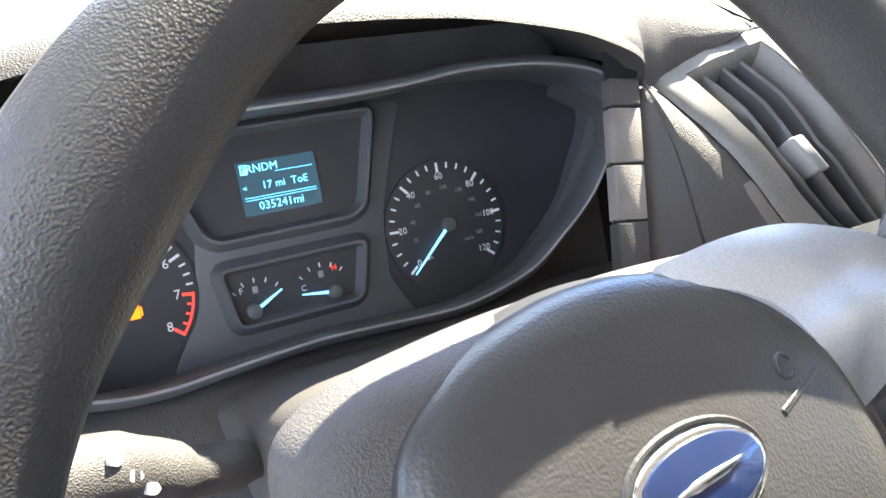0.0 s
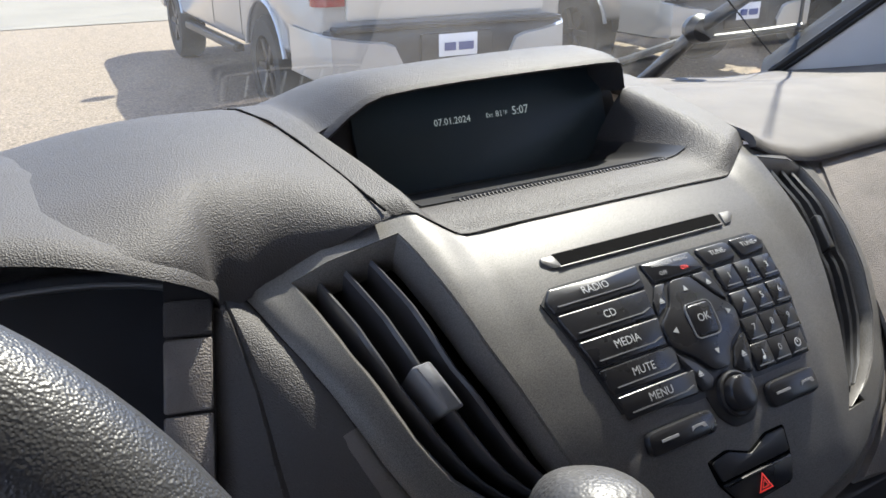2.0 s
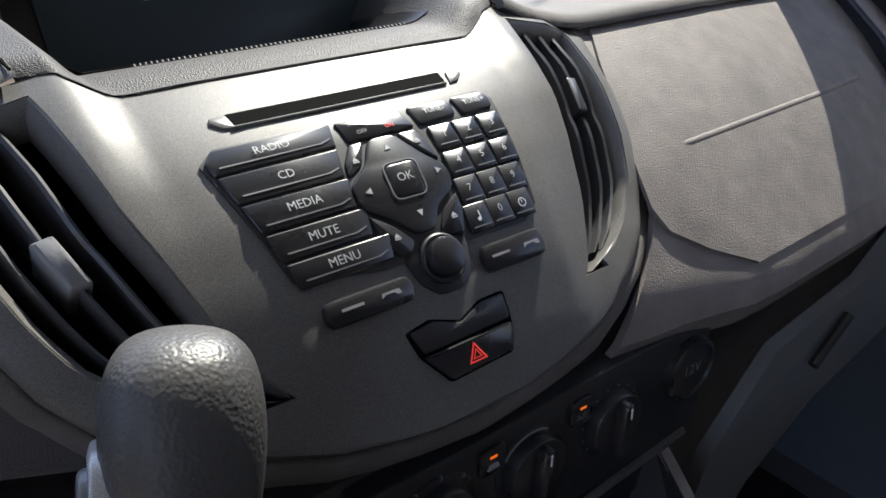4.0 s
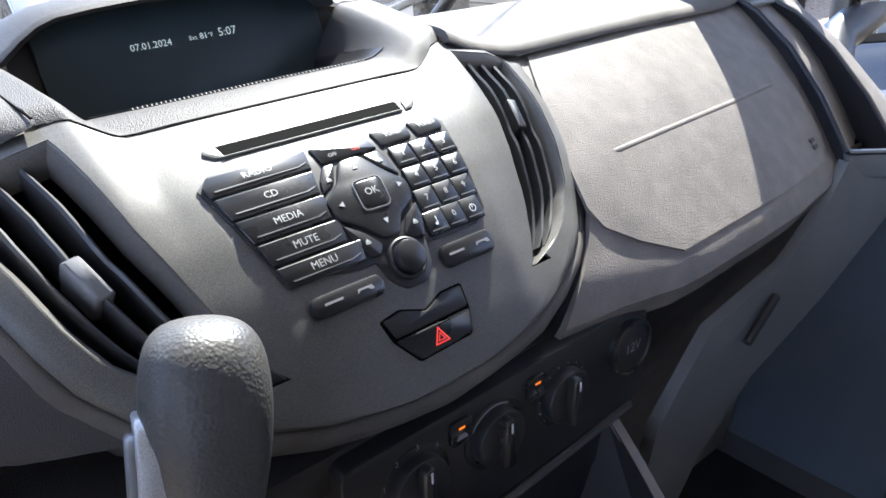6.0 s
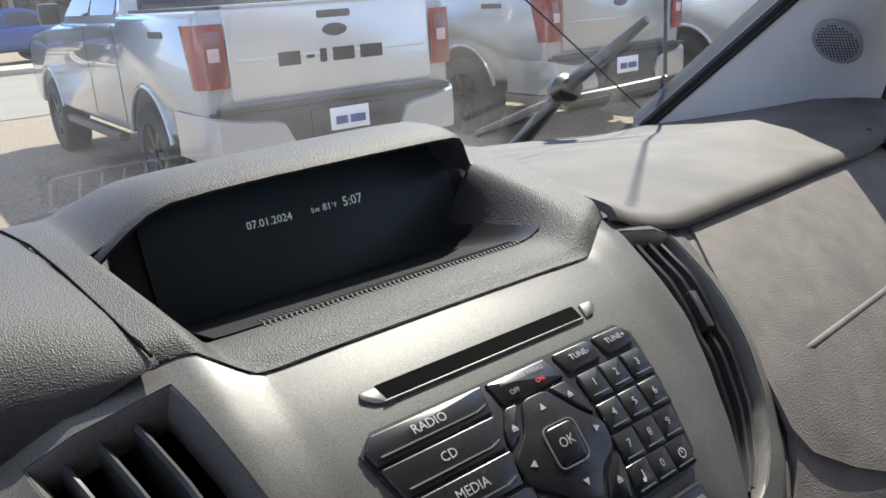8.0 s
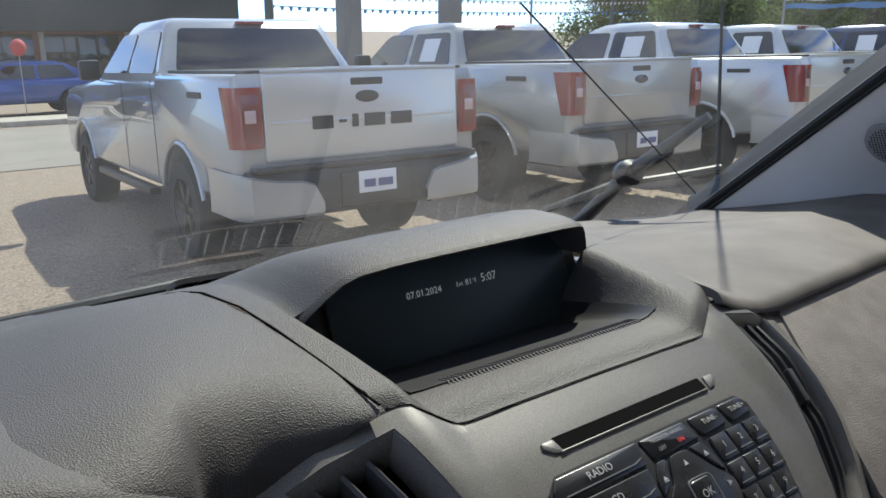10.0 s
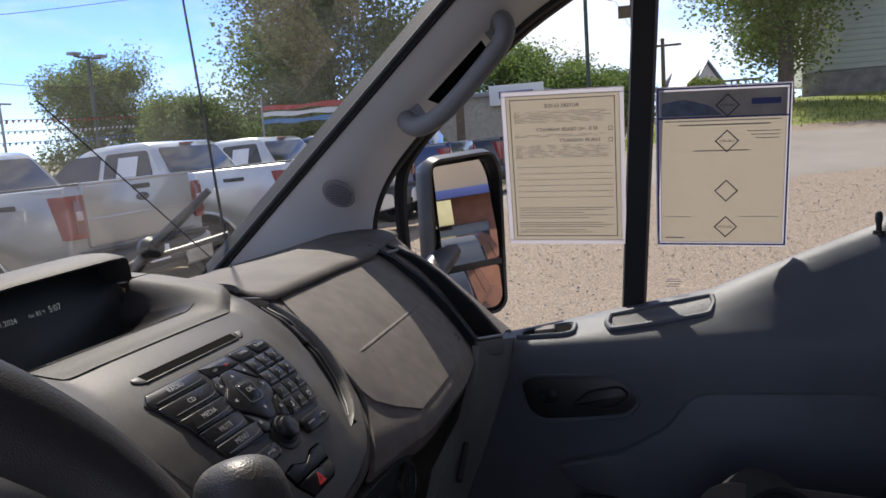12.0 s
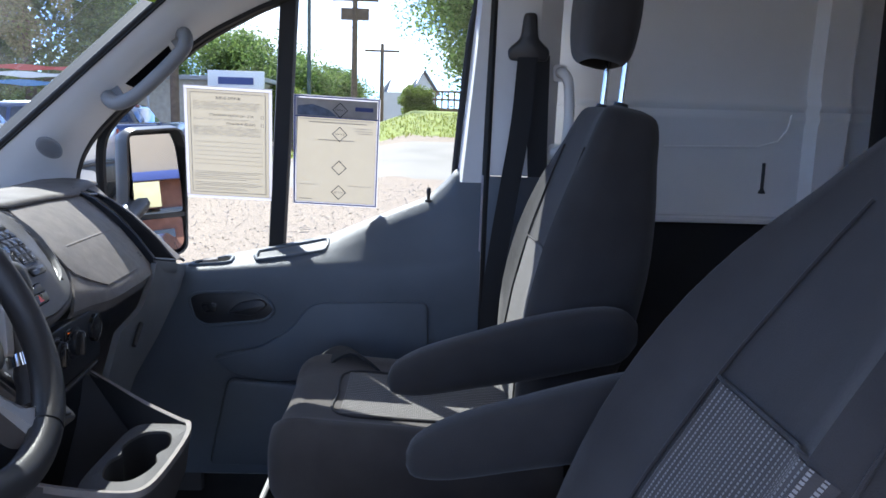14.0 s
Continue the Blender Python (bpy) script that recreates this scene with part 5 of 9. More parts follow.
needle(sp, 0.1262, 0.0262, 222, 0.044, 0.0050)
needle(ta, -0.1010, 0.0255, 200, 0.046, 0.0070)
for cu, ang, spread in ((-0.0218, 27, (120, 60)), (0.0330, 172, (150, 60))):
    g = part("small_gauge", slab(disc(cu, -0.0005, 0.008, 20), clu, -0.008, -0.0057), FACE, cluster)
    needle(g, cu, -0.0005, ang, 0.0225, 0.0048)
    bm = bmesh.new()
    c0 = cu + (0.004 if cu < 0 else -0.006)
    for i in range(5):
        a = radians(135 - 22.5 * i)
        t, s = Vector((math.cos(a), math.sin(a))), Vector((-math.sin(a), math.cos(a)))
        c = Vector((c0, -0.001))
        q = [c + t * 0.0185 + s * 0.0004, c + t * 0.0215 + s * 0.0004, c + t * 0.0215 - s * 0.0004, c + t * 0.0185 - s * 0.0004]
        slab([tuple(x) for x in q], clu, -0.0055, -0.0050, bm=bm)
    tagged(part("ticks", bm, INK, g), kind="stuff")
    for t, u, v, m in ((("F", -0.0272, 0.0136, INK),) if cu < 0 else (("C", 0.0135, 0.0060, INK), ("H", 0.0365, 0.0150, RED_INK))):
        part("numeral", lettering(t, clu, u, v, 0.0040, -0.0050), m, g)
    part("gauge_sign", slab(rect(c0 - 0.002, 0.0105, c0 + 0.0015, 0.0150, 0.0006), clu, -0.0055, -0.0050), DIM, g)


def pump(u, v, s, h=-0.0048):
    bm = slab(rounded([(u - s, v - s), (u + s * 0.5, v - s), (u + s * 0.5, v + s), (u - s, v + s)], s * 0.15), clu, h - 0.0005, h)
    slab(rect(u + s * 0.62, v - s * 0.7, u + s * 0.85, v + s * 0.6), clu, h - 0.0005, h, bm=bm)
    return bm


part("low_fuel_lamp", pump(-0.0905, 0.0165, 0.0042), AMBER, cluster, "lit amber low fuel lamp")
# blank switches beside the cluster
sw = thing("switch_column", "column of blank grey switches beside the instrument cluster", "switch panel", (-0.284, 0.33, 1.52))
_sw = plane_at((-0.2755, 0.3670, 1.5340), (1, -0.15, -0.10), (0.016, 0.040, 0.060))
part("switch_surround", thick(loft([[_sw(-0.0108, v, -0.0045), _sw(-0.0116, v, -0.003), _sw(-0.0118, v, -0.001), _sw(0.0125, v, -0.001), _sw(0.0140, v, -0.012)] for v in (0.075, 0.04, 0.0, -0.04, -0.08, -0.115, -0.15)]), 0.004), BLACK, sw)
for v0, v1, m in ((0.0380, 0.0560, PAD), (0.0005, 0.0365, PAD_GREY), (-0.0370, -0.0010, PAD_GREY), (-0.0745, -0.0385, PAD), (-0.112, -0.076, PAD)):
    part("blank_switch", slab(rect(-0.0118, v0, 0.0112, v1, 0.0016), _sw, -0.006, 0.004, 0.0010), m, sw)

# ---- steering wheel ----
WC, LEAN_W = Vector((-0.474, 0.129, 1.568)), radians(32.0)
whl = plane_at(WC, (1, 0, 0), (0, math.sin(LEAN_W), math.cos(LEAN_W)))
wheel = thing("steering_wheel", "black grained steering wheel with silver spoke trims", "steering wheel", WC)
RIM_R = 0.176


def rim_arc(a0, a1, r, n, h=0.0):
    return [whl(RIM_R * math.cos(radians(a0 + (a1 - a0) * i / n)), RIM_R * math.sin(radians(a0 + (a1 - a0) * i / n)), h) for i in range(n + 1)]


def rim_piece(a0, a1, n, slim=1.0):
    """A stretch of the rim, a little flattened, thicker where the thumbs rest."""
    rows = []
    for i in range(n + 1):
        a = a0 + (a1 - a0) * i / n
        grip = math.exp(-(((a - 40 + 180) % 360 - 180) / 19) ** 2) + math.exp(-(((a - 140 + 180) % 360 - 180) / 19) ** 2)
        t = radians(a)
        row = []
        for k in range(16):
            q = k * math.tau / 16
            rr = RIM_R + slim * (0.0166 + 0.0050 * grip) * math.cos(q) - 0.0042 * grip
            row.append(whl(rr * math.cos(t), rr * math.sin(t), slim * (0.0160 + 0.0012 * grip) * math.sin(q)))
        rows.append(row)
    return loft(rows, close_u=True)


rim_top = part("rim", rim_piece(67.5, 112.5, 20, 0.94), LEATHER, wheel)
for a0, a1 in ((-62, 66.6), (113.4, 242)):
    part("rim", rim_piece(a0, a1, 46), LEATHER, wheel)
part("rim", rim_piece(243, 297, 18), LEATHER, wheel)
for a in (67.0, 113.0, 242.5, 297.5):
    part("rim_seam", rim_piece(a - 0.7, a + 0.7, 2, 0.93), RUBBER, wheel)
# airbag pad
PADO = rounded([(-0.078, 0.030), (-0.050, 0.0475), (-0.012, 0.0565), (0.016, 0.0565), (0.052, 0.0475), (0.079, 0.020), (0.084, -0.020), (0.068, -0.055), (0.042, -0.085), (-0.042, -0.085), (-0.068, -0.055), (-0.082, -0.012)], 0.025, 5)


def dome(u, v, h=0.0):
    return whl(u, v, h + 0.021 - 1.5 * u * u - 2.4 * (v + 0.015) ** 2 - 0.30 * v)


_rows = [[whl(u, v, -0.030) for u, v in PADO], [dome(u, v, -0.010) for u, v in PADO]] + [[dome(u * k, v * k, 0.0 - 0.004 * max(0, k - 0.93) / 0.07) for u, v in PADO] for k in (0.99, 0.96, 0.9, 0.8, 0.7, 0.6, 0.5, 0.4, 0.3, 0.2, 0.1, 0.02)]
pad = part("airbag_pad", loft(_rows, close_u=True), PADSKIN, wheel, sharp=60)


def badge(u, v, h=0.0):
    k = radians(4)
    return dome(-0.0015 + u * math.cos(k) - v * math.sin(k), 0.0022 + u * math.sin(k) + v * math.cos(k), h)


part("emblem_rim", slab(disc(0, 0, 0.0238, 40, 0.0116), badge, 0.0, 0.0026, 0.001), CHROME, pad, "chrome oval rim")
em = part("emblem", slab(disc(0, 0, 0.0221, 40, 0.0100), badge, 0.002, 0.0032, 0.0006), EMBLEM, pad, "plain blue oval emblem")
part("emblem_stroke", slab(rounded([(-0.0150, -0.0008), (-0.005, -0.0016), (0.006, -0.0012), (0.0150, 0.0010), (0.006, 0.0012), (-0.005, 0.0008)], 0.0005), badge, 0.003, 0.0040, 0.0003), CHROME, em, "plain pale stroke across the oval")
part("emblem_recess", loft([[badge(0.0262 * k * math.cos(a), 0.0138 * k * math.sin(a), h) for a in np.linspace(0, math.tau, 40, endpoint=False)] for k, h in ((1.0, 0.0003), (0.97, 0.0012), (0.93, 0.0006), (0.88, 0.0004))], close_u=True), PADSKIN, pad)
part("embossed_bar", slab(rounded([(0.0385, 0.0066), (0.0640, 0.0130), (0.0632, 0.0146), (0.0377, 0.0082)], 0.0006), dome, -0.001, 0.0007, 0.0003), PADSKIN, pad)
part("embossed_ring", tube([dome(0.0490 + 0.0040 * math.cos(i), 0.0180 + 0.0034 * math.sin(i), 0.0) for i in np.linspace(0.4, 5.6, 12)], 0.0008, 6), PADSKIN, pad)
HUBO = rounded([(-0.104, 0.020), (-0.100, 0.036), (-0.080, 0.047), (-0.03, 0.0535), (0.03, 0.0555), (0.080, 0.0535), (0.102, 0.040), (0.100, 0.0), (0.080, -0.06), (0.045, -0.095), (-0.045, -0.095), (-0.080, -0.06), (-0.100, 0.0)], 0.02, 4)
part("hub_back", loft([[whl(u * k, v * k, h) for u, v in HUBO] for k, h in ((0.70, -0.006), (0.86, -0.008), (0.94, -0.013), (0.985, -0.021), (1.0, -0.030), (0.99, -0.042), (0.93, -0.055), (0.80, -0.075))], close_u=True), PAD, wheel, sharp=60)


def spoke(sgn):
    """Silver trim from the pad's edge to the rim; it lies lower on the left-hand spoke."""
    P = [[(0.026, 0.0560), (0.030, 0.0500), (0.060, 0.036), (0.076, 0.010), (0.078, -0.026)], [(0.060, 0.0585), (0.072, 0.0500), (0.084, 0.034), (0.092, 0.010), (0.092, -0.026)], [(0.094, 0.0570), (0.102, 0.0480), (0.108, 0.034), (0.110, 0.012), (0.106, -0.022)], [(0.122, 0.0490), (0.128, 0.0420), (0.130, 0.030), (0.130, 0.012), (0.122, -0.013)], [(0.143, 0.0400), (0.148, 0.0350), (0.150, 0.025), (0.146, 0.012), (0.138, -0.004)], [(0.155, 0.0310), (0.159, 0.0260), (0.163, 0.016), (0.158, 0.008), (0.152, 0.003)]]
    rows = []
    for row, h in zip(P, (0.003, 0.001, -0.003, -0.005, -0.009, -0.014)):
        rows.append([whl(sgn * u, v if sgn > 0 else v * 0.5 - 0.028, h - 10 * (v - 0.018) ** 2) for u, v in row])
    cols = [spline(list(c), 4) for c in zip(*rows)]
    fine = [spline(list(r), 3) for r in zip(*cols)]
    return thick(loft(fine), 0.012)


def rim_web(s):
    """Leather that runs from the rim's inner side to the end of a spoke."""
    rows = []
    for i in range(9):
        t = i / 8
        a = radians(-9 + 36 * t) if s > 0 else radians(-24 + 30 * t)
        o = Vector((0.168 * math.cos(a), 0.168 * math.sin(a)))
        q = Vector((0.146 - 0.010 * (2 * t - 1) ** 2, -0.012 + 0.044 * t if s > 0 else -0.038 + 0.026 * t))
        row = []
        for j in range(6):
            f = j / 5
            p = q.lerp(o, f)
            row.append(whl(s * p.x, p.y, -0.012 + 0.014 * f + 0.004 * math.sin(math.pi * f) - 0.010 * (2 * t - 1) ** 4))
        rows.append(row)
    return thick(loft(rows), 0.014)


for s in (1, -1):
    part("rim_web", rim_web(s), LEATHER, wheel, sharp=60)
    part("spoke_trim", spoke(s), SPOKE, wheel, "satin silver spoke trim", sharp=60)
    part("spoke_back", thick(loft([[whl(s * u, v if s > 0 else v * 0.5 - 0.028, -0.020 - 8 * (v - 0.01) ** 2) for v in (0.046, 0.03, 0.01, -0.01, -0.024)] for u in (0.07, 0.10, 0.13, 0.15, 0.172)]), 0.010), LEATHER, wheel)
    part("lower_spoke", thick(loft([[whl(s * (0.030 + 0.006 * j), -0.080 - 0.004 * j, 0.0 - 0.006 * abs(j - 1.5)) for j in range(4)], [whl(s * (0.052 + 0.008 * j), -0.120 - 0.003 * j, -0.002) for j in range(4)], [whl(s * (0.070 + 0.011 * j), -0.162 + 0.008 * j, 0.002) for j in range(4)]]), 0.012), SPOKE, wheel)
wheel_axis = whl(0, 0, -1) - whl(0, 0, 0)
# column shroud with its stalk
column = thing("steering_column", "dark plastic steering column shroud with a lighting stalk", "steering column", WC + wheel_axis * 0.12)
_rows = []
for d, w, u, lo in ((0.055, 0.050, 0.020, 0.060), (0.075, 0.060, 0.026, 0.066), (0.12, 0.068, 0.028, 0.075), (0.19, 0.074, 0.026, 0.085), (0.30, 0.080, 0.02, 0.10)):
    _rows.append([whl(w * math.copysign(abs(math.cos(t)) ** 0.6, math.cos(t)), (u if math.sin(t) > 0 else lo) * math.copysign(abs(math.sin(t)) ** 0.6, math.sin(t)), -d) for t in np.linspace(0, math.tau, 28, endpoint=False)])
part("shroud", loft(_rows, close_u=True), PAD, column)
_s = [Vector((-0.52, 0.312, 1.440)), Vector((-0.56, 0.298, 1.458)), Vector((-0.59, 0.288, 1.474)), Vector((-0.612, 0.282, 1.490)), Vector((-0.650, 0.270, 1.506))]
stalk = part("stalk", tube(spline(_s, 4), [0.009] * 4 + [0.012] * 4 + [0.016] * 4 + [0.018] * 4 + [0.016], 16), PAD, column, "dark grey lighting stalk")
_st = plane_at((-0.604, 0.2695, 1.4985), (0.77, 0.25, -0.59), (0.26, 0.50, 0.55))
for u, v in ((-0.010, 0.005), (0.0, -0.001), (0.009, -0.006)):
    part("stalk_sign", slab(rounded([(u - 0.0035, v - 0.0022), (u + 0.001, v - 0.0026), (u + 0.0035, v), (u + 0.001, v + 0.0026), (u - 0.0035, v + 0.0022)], 0.001), _st, -0.002, 0.0004), KEY_INK, stalk)
_w = [Vector((-0.372, 0.262, 1.520)), Vector((-0.355, 0.252, 1.528)), Vector((-0.338, 0.242, 1.534)), Vector((-0.318, 0.230, 1.540))]
part("wiper_stalk", tube(spline(_w, 4), [0.0045] * 4 + [0.005] * 4 + [0.0058] * 4 + [0.005], 14), PAD_GREY, column, "grey wiper stalk")
# lower dashboard under the wheel
_rows = []
for x in (-0.80, -0.70, -0.60, -0.487, -0.37, -0.30, -0.22, -0.15):
    _rows.append([(x, 0.405, 1.430), (x, 0.360, 1.425), (x, 0.300, 1.412), (x, 0.272, 1.395), (x, 0.268, 1.36), (x, 0.30, 1.25), (x, 0.38, 1.10), (x, 0.44, 0.80)])
part("driver_knee_panel", thick(loft(_rows), 0.008), PAD, dash)

# ---- gear lever ----
lever = thing("gear_lever", "black grained gear lever knob with a silver side plate", "gear lever", (-0.165, 0.20, 1.42))
_a, _b = Vector((-0.176, 0.176, 1.440)), Vector((-0.149, 0.211, 1.538))
_ax = (_b - _a).normalized()
_u = Vector((1, -0.25, 0)).normalized()
_u = (_u - _ax * _u.dot(_ax)).normalized()
_v = _ax.cross(_u)
_rows = []
for k, ru, rv in ((-0.05, 0.014, 0.014), (0.0, 0.017, 0.018), (0.18, 0.0185, 0.021), (0.40, 0.024, 0.028), (0.62, 0.0290, 0.0330), (0.82, 0.0310, 0.0350), (0.98, 0.0295, 0.033), (1.08, 0.0255, 0.0280), (1.14, 0.0180, 0.0190), (1.165, 0.007, 0.008), (1.168, 0.0004, 0.0004)):
    c = _a.lerp(_b, k)
    ru, rv = ru * 0.90, rv * 0.92
    _rows.append([c + _u * ru * math.copysign(abs(math.cos(t)) ** 0.8, math.cos(t)) + _v * rv * math.copysign(abs(math.sin(t)) ** 0.8, math.sin(t)) for t in np.linspace(0, math.tau, 24, endpoint=False)])
kn = part("knob", loft(finer(_rows, 3), close_u=True), KNOB_SKIN, lever)
_side = plane_at(_a.lerp(_b, 0.55) - _u * 0.0290, _v, _ax)
_n = (_side(0, 0, 1) - _side(0, 0, 0))
_sg = 1 if _n.dot(_u) < 0 else -1
pl = part("side_plate", slab(rounded([(-0.009, -0.056), (0.009, -0.056), (0.019, -0.012), (0.0205, 0.014), (0.012, 0.028), (-0.012, 0.028), (-0.0215, 0.014), (-0.019, -0.012)], 0.006), lambda u, v, h: _side(u, v, _sg * (h - 4.0 * u * u - 0.03 * abs(v))), -0.008, 0.0025, 0.0015), SPOKE, lever, "silver side plate")
part("side_button", slab(rounded([(-0.010, -0.016), (0.010, -0.016), (0.0135, 0.004), (0.006, 0.020), (-0.006, 0.020), (-0.0135, 0.004)], 0.006), lambda u, v, h: _side(u, v, _sg * (h - 4.0 * u * u)), 0.0, 0.0052, 0.0018), SLATE, pl, "grey side button")
part("collar", tube([_a - _ax * 0.012, _a + _ax * 0.004], [0.019, 0.0185], 20), CHROME, lever)
part("gaiter", tube([_a - _ax * (0.012 + 0.012 * i) for i in range(5)], [0.013, 0.016, 0.015, 0.019, 0.022], 16), BLACK, lever)
gate = thing("gear_gate", "dark gear selector gate with pale letters", "gear selector", (-0.18, 0.22, 1.42))
_g = plane_at((-0.180, 0.192, 1.418), (1, -0.22, -0.30), (-0.16, 0.62, 0.76))
part("gate_body", slab(rounded([(-0.046, 0.062), (0.052, 0.062), (0.046, -0.085), (-0.024, -0.085)], 0.012), _g, -0.07, 0.0, 0.004), PAD, gate)
part("gate_plate", slab(rounded([(-0.036, 0.052), (0.042, 0.052), (0.038, -0.078), (-0.016, -0.078)], 0.008), _g, -0.01, 0.0022, 0.001), BLACK, gate)
for t, v in (("P", 0.020), ("R", -0.002), ("N", -0.022), ("D", -0.042), ("M", -0.060)):
    part("lettering", lettering(t, _g, -0.006, v, 0.0078, 0.0026, angle=-0.3), INK, gate)

# ---- heater panel ----
hv = plane_at((0, 0.236, 1.374), (1, 0, 0), (0, 0, 1))
heater = thing("heater_panel", "black heater control panel with three rotary knobs", "heater controls", (0.07, 0.25, 1.37))
part("panel_face", slab(rounded([(-0.076, 0.036), (0.215, 0.040), (0.215, -0.052), (0.05, -0.062), (-0.076, -0.062)], 0.01), hv, -0.03, 0.0, 0.003), BLACK, heater)
for i, x in enumerate((-0.023, 0.046, 0.114)):
    part("knob_well", slab(disc(x, 0, 0.0275, 32), hv, -0.003, 0.0012, 0.0008), PIANO, heater)
    k = part("knob", slab(disc(x, 0, 0.0215, 32), hv, 0.0, 0.010, 0.002), BLACK, heater)
    part("grip", slab(rounded([(x - 0.006, -0.020), (x + 0.006, -0.020), (x + 0.004, 0.020), (x - 0.004, 0.020)], 0.003), hv, 0.008, 0.018, 0.003), PIANO, k)
    part("pointer", slab(rect(x - 0.0007, 0.010, x + 0.0007, 0.018), hv, 0.0178, 0.0183), INK, k)
for t, a in (("0", 200), ("1", 160), ("2", 122), ("3", 85), ("4", 48)):
    part("numeral", lettering(t, hv, -0.023 + 0.0265 * math.cos(radians(a)), 0.0265 * math.sin(radians(a)), 0.0046, 0.0016), DIM, heater)
for x, t in ((0.015, ""), (0.086, "A/C")):
    b = part("push_button", slab(rect(x - 0.0095, 0.010, x + 0.0095, 0.029, 0.004), hv, 0, 0.003, 0.001), PIANO, heater)
    part("button_lamp", slab(rect(x - 0.0025, 0.0225, x + 0.0025, 0.0240), hv, 0.0028, 0.0034), AMBER, b)
    if t:
        part("lettering", lettering(t, hv, x, 0.0165, 0.0042, 0.0034), DIM, b)
    else:
        part("car_sign", slab(rounded([(x - 0.005, 0.0145), (x + 0.005, 0.0145), (x + 0.003, 0.0185), (x - 0.003, 0.0185)], 0.001), hv, 0.0028, 0.0034), DIM, b)
for i in range(9):
    a = radians(30 + 190 * i / 8)
    part("scale_dot", slab(disc(0.114 + 0.0245 * math.cos(a), 0.0245 * math.sin(a), 0.0007, 8), hv, 0.001, 0.0016), DIM, heater)
_arc = [(0.046 + 0.0245 * math.cos(radians(a)), 0.0245 * math.sin(radians(a))) for a in np.linspace(60, 150, 12)] + [(0.046 + 0.0232 * math.cos(radians(a)), 0.0232 * math.sin(radians(a))) for a in np.linspace(150, 60, 12)]
part("scale_arc", slab(_arc, hv, 0.001, 0.0016), DIM, heater)
socket = thing("power_socket", "round 12 volt power socket cover", "power socket", (0.191, 0.236, 1.38))
part("socket_ring", loft([[hv(u, v, h) for u, v in disc(0.191, 0.006, r, 32)] for r, h in ((0.0245, 0.0), (0.0240, 0.0055), (0.0215, 0.0065), (0.0205, 0.003))], close_u=True), PIANO, socket)
part("socket_cover", slab(disc(0.191, 0.006, 0.0215, 32), hv, 0, 0.0045, 0.001), BLACK, socket)
part("lettering", lettering("12V", hv, 0.192, 0.006, 0.0085, 0.0049), DIM, socket)
# lower console body and the cup holder tray
cons = thing("lower_console", "black lower console below the heater panel", "console", (0.06, 0.3, 1.0))
part("console_body", thick(loft([[(x, 0.262, 1.325), (x, 0.272, 1.28), (x, 0.275, 1.20), (x, 0.30, 1.05), (x, 0.32, 0.77)] for x in (-0.16, -0.10, 0.0, 0.1, 0.2, 0.23)]), 0.01), LINING, cons)
part("console_top", box((0.04, 0.30, 1.40), (0.42, 0.10, 0.03), 0.008), PAD, cons)
part("shelf_lip", tube([(-0.075, 0.240, 1.300), (0.06, 0.238, 1.304), (0.205, 0.240, 1.314)], 0.004, 8), PAD, cons)
part("screw", slab(disc(0.071, -0.121, 0.005, 16), hv, -0.03, -0.024, 0.001), CHROME, cons)
tr = thing("cup_holder_tray", "black cup holder tray with a worn pale rim", "cup holder", (0, 0.12, 1.2))
_edge3 = spline([(0.205, 0.262, 1.303), (0.188, 0.215, 1.286), (0.158, 0.140, 1.258), (0.130, 0.072, 1.240), (0.118, 0.052, 1.237), (0.06, 0.040, 1.236), (-0.06, 0.038, 1.236), (-0.125, 0.046, 1.237), (-0.145, 0.075, 1.240), (-0.150, 0.15, 1.248), (-0.150, 0.235, 1.262)], 4)
part("rim", thick(loft([[p + Vector((0, 0, -0.008)) * 1, p, p + Vector((0, 0.0, 0.0022)), p.lerp(Vector((0.0, 0.16, p.z)), 0.055) + Vector((0, 0, 0.0015))] for p in _edge3]), 0.004), PAD_GREY, tr, "worn grey tray rim")
part("outer_wall", loft([[p, p + Vector((0, 0.01, -0.07)), p + Vector((-0.2 * p.x, 0.06, -0.20))] for p in _edge3]), PAD, tr)
_ts = np.linspace(0, math.tau, 72, endpoint=False)


def well(t, k=1.0):
    """The scalloped outline of the two joined cup wells."""
    pinch = 1 - 0.30 * math.exp(-(math.cos(t) / 0.20) ** 2)
    return -0.008 + 0.092 * k * math.cos(t), 0.094 + 0.0375 * k * pinch * math.copysign(abs(math.sin(t)) ** 0.7, math.sin(t))


def plate(t):
    c, s = math.cos(t), math.sin(t)
    return -0.010 + 0.125 * math.copysign(abs(c) ** 0.4, c), 0.095 + 0.050 * math.copysign(abs(s) ** 0.4, s)


part("tray_plate", loft([[(*plate(t), z) for t in _ts] for z in (1.226, 1.2365)] + [[(*well(t, k), z) for t in _ts] for k, z in ((1.03, 1.2375), (1.0, 1.2365), (0.985, 1.232))], close_u=True), PAD, tr, "worn dark cup plate")
part("cup_well", loft([[(*well(t, k), z) for t in _ts] for k, z in ((0.99, 1.2335), (0.93, 1.17), (0.02, 1.168))], close_u=True), LINING, tr)
_outer = [p.lerp(Vector((0.0, 0.14, p.z)), 0.06) for p in _edge3]
_bm = bmesh.new()
loft([[p, Vector((p.x * 0.8, max(min(p.y, 0.15), 0.062), 1.18)), Vector((p.x * 0.3, 0.16, 1.16))] for p in _outer], bm=_bm)
part("tray_floor", _bm, LINING, tr)

